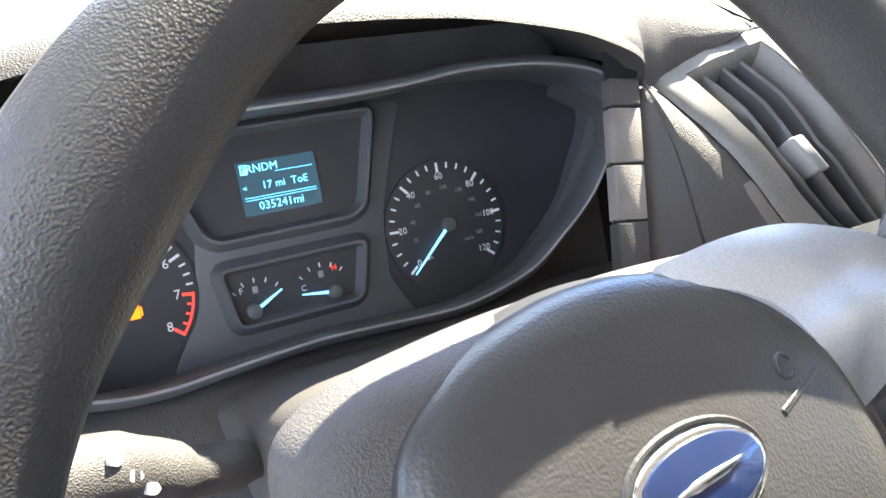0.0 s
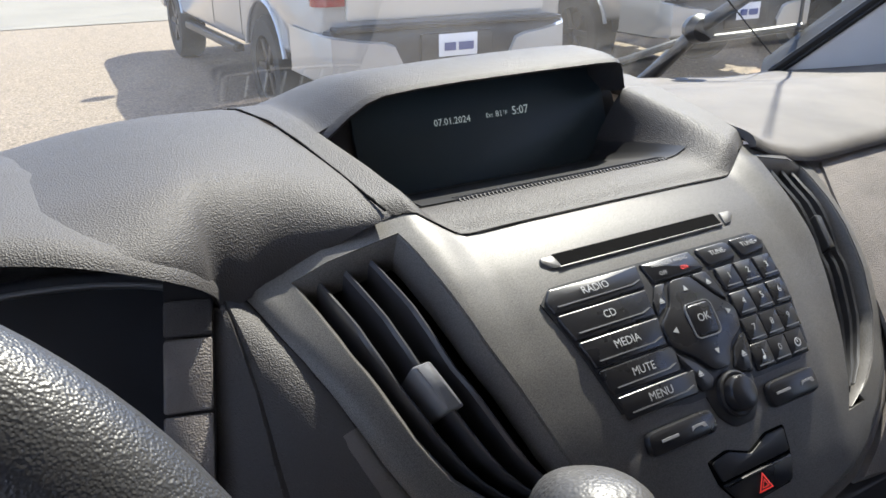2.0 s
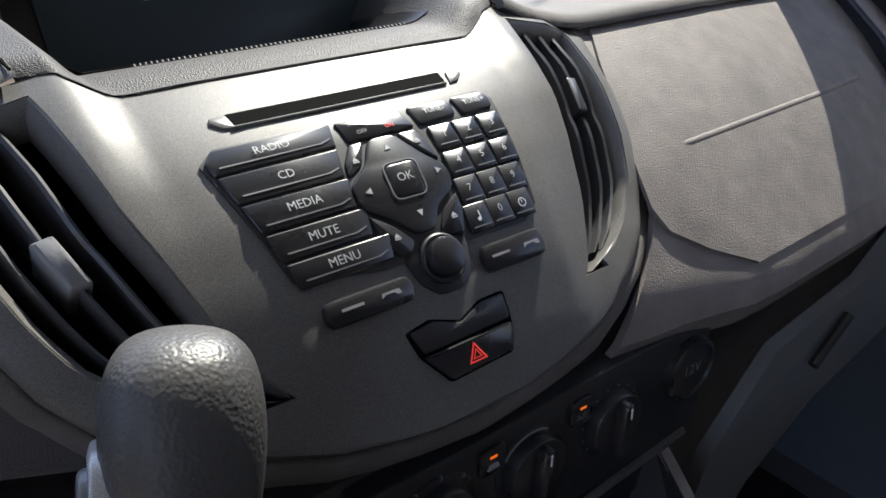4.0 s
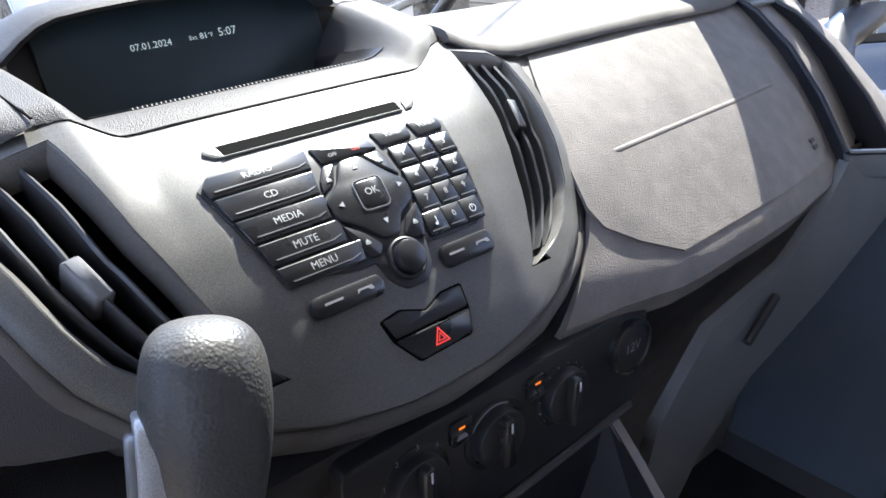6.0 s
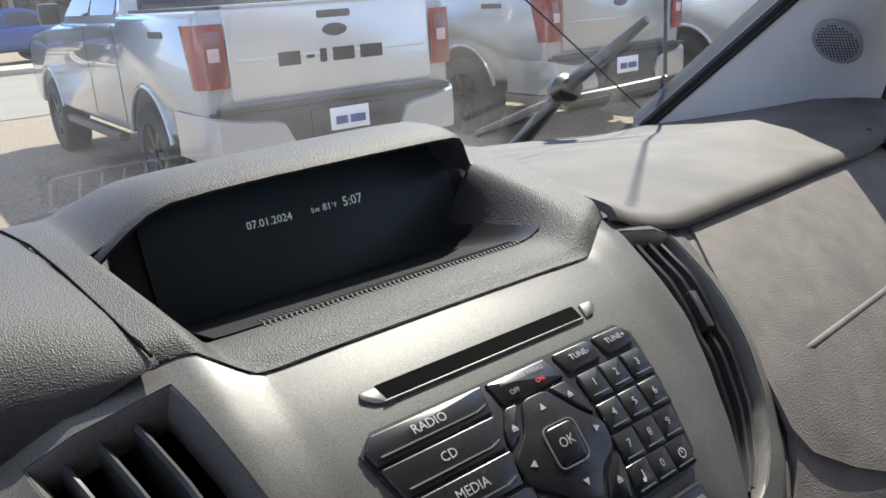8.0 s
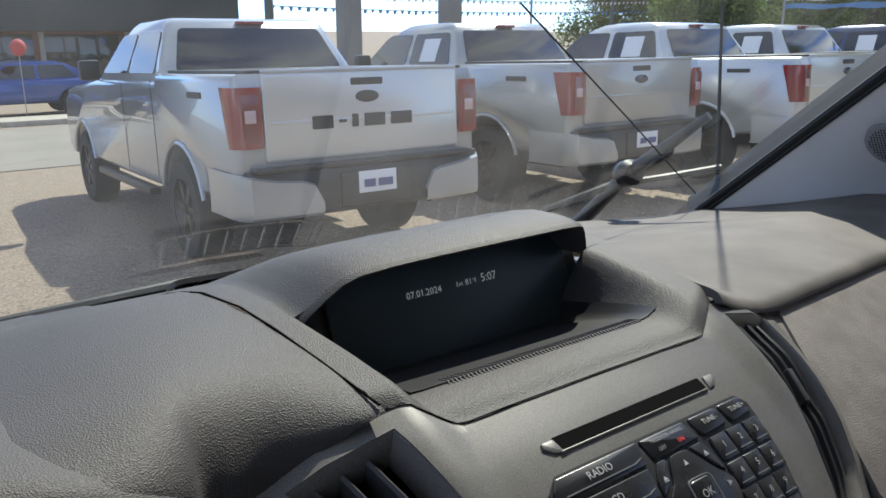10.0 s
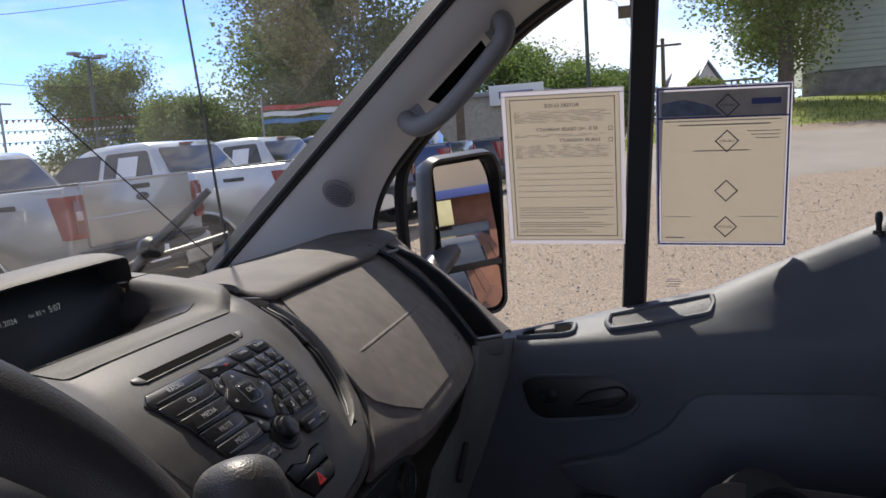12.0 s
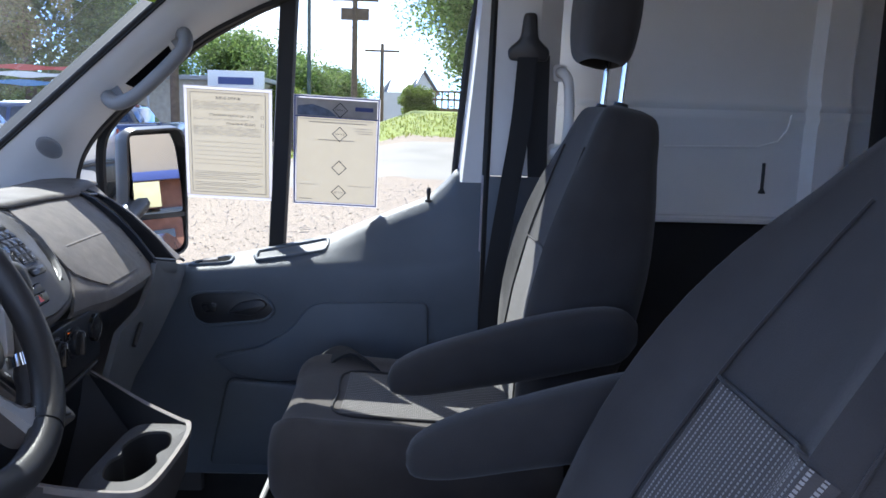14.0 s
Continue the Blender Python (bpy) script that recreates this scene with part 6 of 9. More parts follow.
# ---- passenger's door ----
def glass_x(y, z):
    return 0.900 - 0.160 * (z - 1.46) - 0.05 * max(0.0, y) ** 1.0


def belt_z(y):
    return lerp(y, [-0.49, -0.48, -0.425, -0.412, -0.392, -0.346, -0.24, -0.09, 0.02, 0.27, 0.36, 0.56], [1.634, 1.636, 1.634, 1.626, 1.602, 1.556, 1.512, 1.447, 1.422, 1.366, 1.352, 1.330])


def edge_z(y):
    return lerp(y, [-0.49, -0.40, -0.30, 0.0, 0.27, 0.36], [1.430, 1.415, 1.402, 1.382, 1.362, 1.352])


door = thing("passenger_door", "closed passenger door with a dark grey moulded plastic panel", "car door", (0.84, -0.05, 1.2))
YS = [0.56, 0.48, 0.42, 0.36, 0.31, 0.27, 0.22, 0.16, 0.10, 0.05, 0.02, -0.03, -0.09, -0.14, -0.19, -0.24, -0.29, -0.346, -0.37, -0.392, -0.402, -0.412, -0.425, -0.45, -0.478]
_rows = []
for y in YS:
    b, e = belt_z(y), edge_z(y)
    gx = glass_x(y, b)
    t = min(max((b - e) / 0.10, 0), 1)
    row = [(gx + 0.004, y, b - 0.02), (gx - 0.004, y, b), (gx - 0.018, y, b + 0.002)]
    for k in (0.25, 0.5, 0.75):
        row.append((gx - 0.02 + (0.803 - gx + 0.02) * k, y, b + (e + 0.008 - b) * (k ** (1 + 0.8 * t))))
    row += [(0.800, y, e + 0.006), (0.790, y, e - 0.006), (0.785, y, e - 0.03), (0.783, y, e - 0.07)]
    arm = math.exp(-((y - 0.0) / 0.35) ** 2)
    row += [(0.785, y, 1.27), (0.790, y, 1.22), (0.795, y, 1.17), (0.800, y, 1.10), (0.805, y, 0.98), (0.815, y, 0.82)]
    _rows.append(row)
part("door_panel", thick(loft(_rows), 0.008), DOOR, door, sharp=50)
part("outer_skin", box((0.935, 0.05, 0.96), (0.03, 1.20, 0.72), 0.01), VAN_WHITE, door, "white outer door skin")
dr = lambda u, v, h=0.0: Vector((0.7855 - h + 0.012 * max(0, 1.22 - v), u, v))
# release handle in its recess
rec = part("handle_recess", slab(rounded([(0.245, 1.298), (0.225, 1.312), (0.085, 1.318), (0.050, 1.300), (0.030, 1.272), (0.052, 1.246), (0.10, 1.238), (0.205, 1.228), (0.232, 1.245)], 0.012), dr, -0.006, 0.003, 0.002), BLACK, door, "black handle recess")
part("recess_rim", tube([dr(u, v, 0.003) for u, v in rounded([(0.245, 1.298), (0.225, 1.312), (0.085, 1.318), (0.050, 1.300), (0.030, 1.272), (0.052, 1.246), (0.10, 1.238), (0.205, 1.228), (0.232, 1.245)], 0.014, 4)], 0.004, 6, closed=True), DOOR, rec)
part("release_lever", slab(rounded([(0.150, 1.262), (0.120, 1.288), (0.065, 1.300), (0.047, 1.284), (0.085, 1.256)], 0.010), dr, 0.003, 0.014, 0.004), BLACK, rec)
part("lock_button", slab(rounded([(0.210, 1.262), (0.175, 1.264), (0.175, 1.286), (0.212, 1.287)], 0.006), dr, 0.003, 0.008, 0.002), PIANO, rec)
# pocket panel with its stepped upper edge
part("pocket_panel", slab(rounded([(0.190, 1.145), (0.070, 1.175), (-0.010, 1.225), (-0.050, 1.280), (-0.080, 1.292), (-0.335, 1.300), (-0.350, 1.290), (-0.355, 1.17), (-0.335, 1.10), (0.06, 1.085), (0.15, 1.11)], 0.016), dr, -0.006, 0.010, 0.006), DOOR, door)
part("pocket_lower", slab(rounded([(0.150, 1.09), (-0.36, 1.06), (-0.36, 0.86), (0.20, 0.86)], 0.02), dr, -0.006, 0.018, 0.008), DOOR, door)
# window switch and pull cup on the ledge
def ledge(u, v, h=0.0):
    """On the ledge: u along the door, v from the outer (0) to the inner edge (1)."""
    b, e = belt_z(u), edge_z(u)
    gx = glass_x(u, b) - 0.018
    return Vector((gx + (0.803 - gx) * v, u, b + (e + 0.008 - b) * v + 0.002 + h))


def oval(cu, cv, ru, rv, p=0.45, n=32):
    return [(cu + ru * math.copysign(abs(math.cos(a)) ** p, math.cos(a)), cv + rv * math.copysign(abs(math.sin(a)) ** p, math.sin(a))) for a in np.linspace(0, math.tau, n, endpoint=False)]


swp = part("switch_plate", loft([[ledge(u, v, h) for u, v in oval(0.200, 0.60, 0.056 * k, 0.34 * k)] for k, h in ((1.0, -0.002), (0.99, 0.003), (0.95, 0.0048), (0.88, 0.0048), (0.82, 0.001))], close_u=True), DOOR, door)
part("switch_well", slab(oval(0.200, 0.60, 0.047, 0.285), ledge, -0.002, 0.0014), DEEP, swp)
part("window_switch", slab(rounded([(0.224, 0.46), (0.186, 0.46), (0.182, 0.74), (0.220, 0.76)], 0.01), ledge, 0.0, 0.0085, 0.003), PAD_GREY, swp)
cup = part("pull_cup", slab(rounded([(0.085, 0.30), (-0.088, 0.22), (-0.086, 0.62), (0.075, 0.84)], 0.02), ledge, -0.002, 0.0025, 0.0015), CHEEK, door, "shallow grey pull cup")
_cl = [(0.085, 0.28), (-0.02, 0.22), (-0.090, 0.20), (-0.094, 0.42), (-0.086, 0.66), (0.0, 0.78), (0.080, 0.88), (0.09, 0.6)]
part("cup_rim", tube([ledge(u, v, 0.002) for u, v in rounded(_cl, 0.03, 3)], 0.0058, 8, closed=True), DOOR, cup)
kb = part("lock_knob", tube([(0.842, -0.346, 1.548), (0.842, -0.346, 1.562), (0.842, -0.346, 1.570), (0.842, -0.346, 1.580), (0.842, -0.346, 1.583)], [0.0045, 0.0045, 0.0060, 0.0055, 0.003], 12), BLACK, door, "black lock knob")
part("knob_collar", tube([(0.842, -0.346, 1.546), (0.842, -0.346, 1.552)], 0.009, 14), BLACK, kb)
# window: pane, divider, frame
WIN = spline([(0, 0.480, 1.33), (0, 0.480, 1.50), (0, 0.470, 1.66), (0, 0.430, 1.732), (0, 0.355, 1.80), (0, 0.232, 1.908), (0, 0.115, 1.978), (0, 0.02, 2.022), (0, -0.10, 2.05), (0, -0.40, 2.06), (0, -0.452, 2.05), (0, -0.440, 1.95), (0, -0.424, 1.75), (0, -0.414, 1.60)], 4)
_bm = bmesh.new()
_c = [Vector((glass_x(p.y, p.z) + 0.006, p.y, p.z)) for p in WIN]
_f = [_bm.verts.new(p) for p in _c] + [_bm.verts.new((glass_x(y, belt_z(y)) + 0.006, y, belt_z(y) - 0.015)) for y in (-0.39, -0.30, -0.20, -0.09, 0.05, 0.15, 0.30, 0.42)]
_bm.faces.new(_f)
sg = pane_part("pane", _bm, SIDE_GLASS, door, (0, -0.1, 1.5))
part("window_seal", tube([(p.x - 0.004, p.y, p.z) for p in _c], 0.013, 8), RUBBER, door, "black rubber window seal")
part("window_divider", loft([[(glass_x(0.04, z) - 0.004 + dx, y0 - 0.08 * (z - 1.4) + dy, z) for dx, dy in ((0.0, 0.0215), (-0.010, 0.018), (-0.010, -0.018), (0.0, -0.0215), (0.016, -0.0215), (0.016, 0.0215))] for z, y0 in ((1.36, 0.048), (1.6, 0.048), (1.85, 0.048), (2.06, 0.048))], close_u=True), RUBBER, door, "black upright window divider")
# frame between the seal and the pillars
_seal2 = [(p.x + 0.012, p.y + 0.008, p.z - 0.004) for p in PIL_OUT]
part("door_seal", tube(_seal2, 0.012, 8), RUBBER, door)
part("frame_top", thick(loft([[(0.785, y, 2.125), (0.81, y, 2.11), (0.822, y, 2.095)] for y in (0.02, -0.1, -0.25, -0.45)]), 0.01), RUBBER, door)
part("rear_frame", thick(loft([[(glass_x(-0.42, z) + 0.01, lerp(z, [1.60, 2.05], [-0.412, -0.446]), z), (0.815 - 0.12 * (z - 1.6), lerp(z, [1.60, 2.05], [-0.428, -0.462]), z), (0.810 - 0.12 * (z - 1.6), -0.49, z)] for z in (1.60, 1.75, 1.9, 2.06)]), 0.006), PILLAR, door, "light grey painted window frame")

# papers taped inside the window
def sheet(name, label, y0, z0, w, h, skew, border, paper):
    tilt = math.atan(0.160)
    a = plane_at((glass_x(y0, z0) - 0.007, y0, z0), (0.03, -1, -skew), (-math.sin(tilt), -0.03, math.cos(tilt)))
    if (a(0, 0, 1) - a(0, 0, 0)).x > 0:
        f = lambda u, v, hh=0.0: a(u, v, -hh)
    else:
        f = a
    t = thing(name, label, "notice", a(0, 0))
    m = 0.008
    for r in (rect(-w / 2, -h / 2, w / 2, -h / 2 + m), rect(-w / 2, h / 2 - m, w / 2, h / 2), rect(-w / 2, -h / 2 + m, -w / 2 + m, h / 2 - m), rect(w / 2 - m, -h / 2 + m, w / 2, h / 2 - m)):
        part("sheet_edge", slab(r, f, 0, 0.0016, back=False), border, t)
    part("paper", slab(rect(-w / 2 + m, -h / 2 + m, w / 2 - m, h / 2 - m), f, 0.0010, 0.0018, back=False), paper, t)
    return t, f


def bars(f, parent, mat, rows, h=0.0022):
    bm = bmesh.new()
    for u0, u1, v, t in rows:
        slab(rect(u0, v - t / 2, u1, v + t / 2), f, h - 0.0002, h, bm=bm, back=False)
    return tagged(part("fine_print", bm, mat, parent), kind="stuff")


rng = random.Random(5)
g1, f1 = sheet("buyers_guide", "printed buyers guide sheet taped inside the side window", 0.156, 1.677, 0.214, 0.282, 0.03, PAPER_EDGE, PAPER)
for a, b, c, d in ((-0.092, -0.126, 0.092, -0.1245), (-0.092, 0.1245, 0.092, 0.126), (-0.092, -0.126, -0.0905, 0.126), (0.0905, -0.126, 0.092, 0.126)):
    part("border_line", slab(rect(a, b, c, d), f1, 0.0018, 0.0022), PRINT_GREY, g1)
part("lettering", lettering("BUYERS GUIDE", f1, 0.0, 0.113, 0.0065, 0.0023, mirror=True, bold=0.01), PRINT, g1)
part("lettering", lettering("AS IS - NO DEALER WARRANTY", f1, 0.008, 0.071, 0.0062, 0.0023, mirror=True, squeeze=0.88, bold=0.006), PRINT, g1)
part("lettering", lettering("DEALER WARRANTY", f1, 0.030, 0.051, 0.0062, 0.0023, mirror=True, squeeze=0.88, bold=0.006), PRINT, g1)
for v in (0.067, 0.047):
    bm = bmesh.new()
    for a, b, c, d in ((0.080, v, 0.087, v + 0.0008), (0.080, v + 0.0062, 0.087, v + 0.007), (0.080, v + 0.0008, 0.0808, v + 0.0062), (0.0862, v + 0.0008, 0.087, v + 0.0062)):
        slab(rect(a, b, c, d), f1, 0.0018, 0.0022, bm=bm, back=False)
    part("check_box", bm, PRINT, g1)
R = []
for v in (0.1035, 0.1008, 0.0981, 0.0954, 0.0927, 0.0900, 0.0873, 0.0846, 0.062, 0.0593, 0.0430, 0.0403, 0.0376, 0.0349, 0.0322, 0.0295, 0.0268, 0.0241, 0.0214):
    u = -0.085
    while u < 0.07:
        w = rng.uniform(0.004, 0.016)
        R.append((u, min(u + w, 0.085), v, 0.0008))
        u += w + rng.choice((0.0015, 0.0015, 0.012))
for v in (0.004, -0.008, -0.019, -0.030, -0.041, -0.052):
    R.append((-0.085, 0.085, v, 0.0007))
for v in (-0.072, -0.076, -0.081, -0.086, -0.091, -0.100, -0.104, -0.108, -0.114, -0.118):
    R.append((-0.085, rng.uniform(0.03, 0.085), v, 0.0010))
bars(f1, g1, PRINT_GREY, R)
g2, f2 = sheet("information_sheet", "printed information sheet with a blue border taped inside the side window", -0.110, 1.664, 0.214, 0.279, 0.035, PAPER_EDGE, PAPER)
for a, b, c, d in ((-0.105, -0.1375, 0.105, -0.1345), (-0.105, 0.1345, 0.105, 0.1375), (-0.105, -0.1345, -0.102, 0.1345), (0.102, -0.1345, 0.105, 0.1345)):
    part("border_line", slab(rect(a, b, c, d), f2, 0.0018, 0.0022), NAVY, g2)
part("header_picture", slab(rect(-0.099, 0.088, 0.099, 0.131), f2, 0.0018, 0.0022), lets_light_through(material("pale_header_print", (0.42, 0.42, 0.44), 0.5, blotch=0.3, blotch_scale=30), (0.36, 0.36, 0.38), 0.5), g2)
part("header_shape", slab(rounded([(-0.097, 0.090), (0.0, 0.090), (-0.020, 0.106), (-0.060, 0.118), (-0.097, 0.112)], 0.004), f2, 0.0022, 0.0025), material("slate_print", (0.12, 0.15, 0.22), 0.6, blotch=0.3, blotch_scale=60), g2)
part("logo_bar", slab(rect(0.045, 0.106, 0.090, 0.116, 0.002), f2, 0.0022, 0.0026), NAVY, g2)
bars(f2, g2, NAVY, [(-0.102, 0.102, 0.0865, 0.003)])
bars(f2, g2, PRINT_GREY, [(-0.092, 0.092, 0.081, 0.0016), (-0.070, 0.075, 0.074, 0.0022), (0.04, 0.09, 0.062, 0.0012), (0.045, 0.09, 0.056, 0.0012), (0.052, 0.09, 0.050, 0.0012), (-0.045, 0.045, 0.030, 0.0018), (0.03, 0.092, -0.086, 0.001), (-0.092, -0.05, -0.086, 0.001), (-0.092, -0.06, -0.124, 0.002)])
for v, t in ((0.106, "CAUTION"), (0.046, "CUIDADO"), (-0.040, ""), (-0.104, "CAUTION")):
    d = 0.0195
    bm = bmesh.new()
    q = [[(0.008 + r * math.sin(i * math.tau / 4), v + r * math.cos(i * math.tau / 4)) for i in range(4)] for r in (d, d - 0.0028)]
    for i in range(4):
        slab([q[0][i], q[0][(i + 1) % 4], q[1][(i + 1) % 4], q[1][i]], f2, 0.0020, 0.0026, bm=bm, back=False)
    ring = part("warning_diamond", bm, PRINT, g2)
    if t:
        part("lettering", lettering(t, f2, 0.008, v, 0.0042, 0.0033, mirror=True, bold=0.01, squeeze=0.9), PRINT, ring)
# small etched mark low on the glass
bars(lambda u, v, h=0.0: Vector((glass_x(-0.03, 1.455) - 0.002 - h, -0.025 - u, 1.452 + v)), sg, DIM, [(-0.012, 0.012, 0.012, 0.0012), (-0.015, 0.015, 0.008, 0.0012), (-0.010, 0.012, 0.003, 0.0012), (-0.014, 0.010, -0.001, 0.0012)], h=0.0005)

# grab handle on the pillar
def grab_handle(name, label, pts, r, mat, feet):
    t = thing(name, label, "grab handle", pts[0])
    part("grip", tube(spline(pts, 5), r, 12), mat, t)
    for p, d in feet:
        part("foot", slab(rect(-0.016, -0.020, 0.016, 0.020, 0.008), plane_at(p, d[0], d[1]), -0.004, 0.008, 0.003), mat, t)
    return t


gh = grab_handle("grab_handle", "grey plastic grab handle on the windscreen pillar", [(0.735, 0.405, 1.787), (0.705, 0.392, 1.776), (0.688, 0.366, 1.768), (0.685, 0.325, 1.786), (0.690, 0.272, 1.834), (0.697, 0.226, 1.884), (0.700, 0.214, 1.908), (0.715, 0.222, 1.928), (0.745, 0.240, 1.925)], 0.0165, HANDLE_GREY, [((0.722, 0.385, 1.790), ((0.2, -0.7, 0.65), (-0.3, -0.5, -0.6))), ((0.73, 0.238, 1.915), ((0.2, -0.7, 0.65), (-0.3, -0.5, -0.6)))])
# dark plate that stands in for the shade behind the grip
part("handle_gap_shade", thick(loft([[(0.725, 0.362, 1.813), (0.728, 0.340, 1.803)], [(0.728, 0.262, 1.902), (0.732, 0.250, 1.880)]]), 0.004), DEEP, gh)

# centre pillar, belt, rear grab handle
bp = thing("trim_centre_pillar", "grey centre pillar trim, pale above and dark below", "pillar trim", (0.82, -0.55, 1.6), kind="structure")
part("upper_cover", thick(loft([[(0.860 - 0.10 * (z - 1.6), -0.485, z), (0.805 - 0.10 * (z - 1.6), -0.492, z), (0.795 - 0.10 * (z - 1.6), -0.530, z), (0.800 - 0.10 * (z - 1.6), -0.60, z), (0.86 - 0.10 * (z - 1.6), -0.66, z)] for z in (1.62, 1.8, 2.0, 2.18)]), 0.008), PILLAR, bp)
part("lower_cover", thick(loft([[(0.870, -0.485, z), (0.803, -0.492, z), (0.792, -0.530, z), (0.798, -0.62, z), (0.86, -0.70, z)] for z in (0.78, 1.0, 1.3, 1.618)]), 0.008), DOOR, bp)
part("door_seal", tube([(0.815, -0.484, 0.8), (0.812, -0.484, 1.2), (0.808, -0.486, 1.6), (0.768, -0.488, 2.0), (0.75, -0.488, 2.16)], 0.010, 8), RUBBER, bp)
part("seal_bead", tube([(0.800, -0.476, 0.8), (0.800, -0.476, 1.2), (0.798, -0.478, 1.62)], 0.003, 6), PAPER_EDGE, bp)
sb = thing("seat_belt", "black seat belt with its upper guide and chrome tongue", "seat belt", (0.76, -0.575, 1.5))
part("guide", slab(rounded([(-0.045, -0.030), (0.045, -0.030), (0.050, -0.005), (0.020, 0.022), (0.014, 0.08), (-0.014, 0.08), (-0.020, 0.022), (-0.050, -0.005)], 0.010), plane_at((0.752, -0.572, 1.925), (0, -1, 0), (-0.1, 0, 1)), -0.02, 0.012, 0.006), BLACK, sb)
_w = [(0.742, -0.570, 1.91), (0.745, -0.560, 1.75), (0.748, -0.540, 1.60), (0.748, -0.520, 1.45), (0.745, -0.505, 1.30), (0.740, -0.50, 1.0)]
part("webbing", thick(loft([[Vector(p) + Vector((0, d, 0)) for d in (-0.024, 0, 0.024)] for p in spline(_w, 4)]), 0.0016), BELT, sb)
part("webbing", thick(loft([[Vector(p) + Vector((0.004, d, 0)) for d in (-0.024, 0, 0.024)] for p in spline([(0.756, -0.600, 1.91), (0.765, -0.605, 1.70), (0.77, -0.61, 1.62)], 4)]), 0.0016), BELT, sb)
tg = plane_at((0.700, -0.535, 1.235), (0.1, -1, 0), (0, 0.05, 1))
part("tongue", loft([[tg(u, v, h) for u, v in rect(-0.016, -0.028, 0.016, 0.028, 0.005)] if k == 0 else [tg(u * 0.62, v * 0.62, h) for u, v in rect(-0.016, -0.028, 0.016, 0.028, 0.005)] for k, h in ((0, 0.0), (0, 0.003), (1, 0.003), (1, 0.0))], close_u=True), CHROME, sb, "bright metal tongue")
part("tongue_bar", slab(rect(-0.012, -0.004, 0.012, 0.002), tg, 0, 0.003), CHROME, sb)
grab_handle("grab_handle", "pale grey grab handle on the centre pillar", [(0.805, -0.655, 1.872), (0.76, -0.655, 1.872), (0.742, -0.662, 1.862), (0.735, -0.668, 1.84), (0.732, -0.672, 1.77), (0.735, -0.668, 1.705), (0.742, -0.660, 1.69), (0.76, -0.652, 1.682), (0.805, -0.652, 1.682)], 0.0125, PILLAR, [((0.79, -0.655, 1.872), ((0, 1, 0), (0, 0, 1))), ((0.79, -0.652, 1.682), ((0, 1, 0), (0, 0, 1)))])

# ---- load space side behind the seats ----
side = thing("wall_load_space", "white painted load space side with pressed ribs above black lining", "van side", (0.95, -1.5, 1.5), kind="structure")
_rows = []
for y in (-0.66, -0.80, -0.97, -1.10, -1.25, -1.31, -1.345, -1.36, -1.44, -1.455, -1.60, -2.4, -3.3):
    out = 0.0
    if -1.45 < y < -1.35:
        out = 0.045
    row = []
    for z in (1.515, 1.56, 1.66, 1.760, 1.775, 1.785, 1.800, 1.812, 1.822, 1.838, 1.90, 2.05, 2.20):
        rib = 0.008 if 1.77 < z < 1.79 or 1.81 < z < 1.825 else 0.0
        row.append((0.955 - out - rib - 0.05 * max(0, z - 1.9), y, z))
    _rows.append(row)
part("side_panel", thick(loft(_rows), 0.004), VAN_WHITE, side)
part("shelf_ledge", box((0.93, -1.10, 1.512), (0.09, 0.86, 0.014), 0.004), VAN_WHITE, side)
part("lining", box((0.935, -2.0, 1.13), (0.03, 2.7, 0.76), 0.004), LINING, side)
part("pressed_line", tube([(0.950, -0.97, 1.700), (0.950, -1.22, 1.705), (0.948, -1.275, 1.720), (0.946, -1.300, 1.755), (0.945, -1.305, 1.79)], 0.004, 6), VAN_WHITE, side)
part("peg", tube([(0.905, -1.225, 1.585), (0.905, -1.225, 1.592), (0.905, -1.225, 1.597), (0.905, -1.225, 1.665)], [0.010, 0.008, 0.0045, 0.0045], 10), BLACK, side)
part("rear_pillar_seal", box((0.90, -1.53, 1.85), (0.05, 0.05, 0.8), 0.01), RUBBER, side)
solo("wall_left", box((-0.96, -2.05, 1.5), (0.05, 2.8, 1.5)), VAN_WHITE, "white painted load space side", "van side", kind="structure")
solo("wall_rear", box((0, -3.42, 1.5), (1.9, 0.05, 1.5)), VAN_WHITE, "white painted rear doors", "van rear", kind="structure")
solo("roof", box((0, -1.55, 2.26), (1.98, 3.9, 0.03)), VAN_WHITE, "white painted van roof", "roof", kind="structure")
solo("wall_header", box((0, 0.10, 2.20), (1.5, 0.10, 0.10), 0.03), VAN_WHITE, "white roof edge above the windscreen", "roof", kind="structure")
lp = thing("trim_centre_pillar", "grey centre pillar trim on the driver's side", "pillar trim", (-0.85, -0.75, 1.6), kind="structure")
part("upper_cover", box((-0.88, -0.83, 1.9), (0.12, 0.20, 0.60), 0.03), PILLAR, lp)
part("lower_cover", box((-0.89, -0.83, 1.2), (0.12, 0.20, 0.80), 0.03), DOOR, lp)

# ---- seats ----
def superring(c, ax, ay, rx, ry, n=28, p=0.55):
    return [c + ax * rx * math.copysign(abs(math.cos(t)) ** p, math.cos(t)) + ay * ry * math.copysign(abs(math.sin(t)) ** p, math.sin(t)) for t in np.linspace(0, math.tau, n, endpoint=False)]


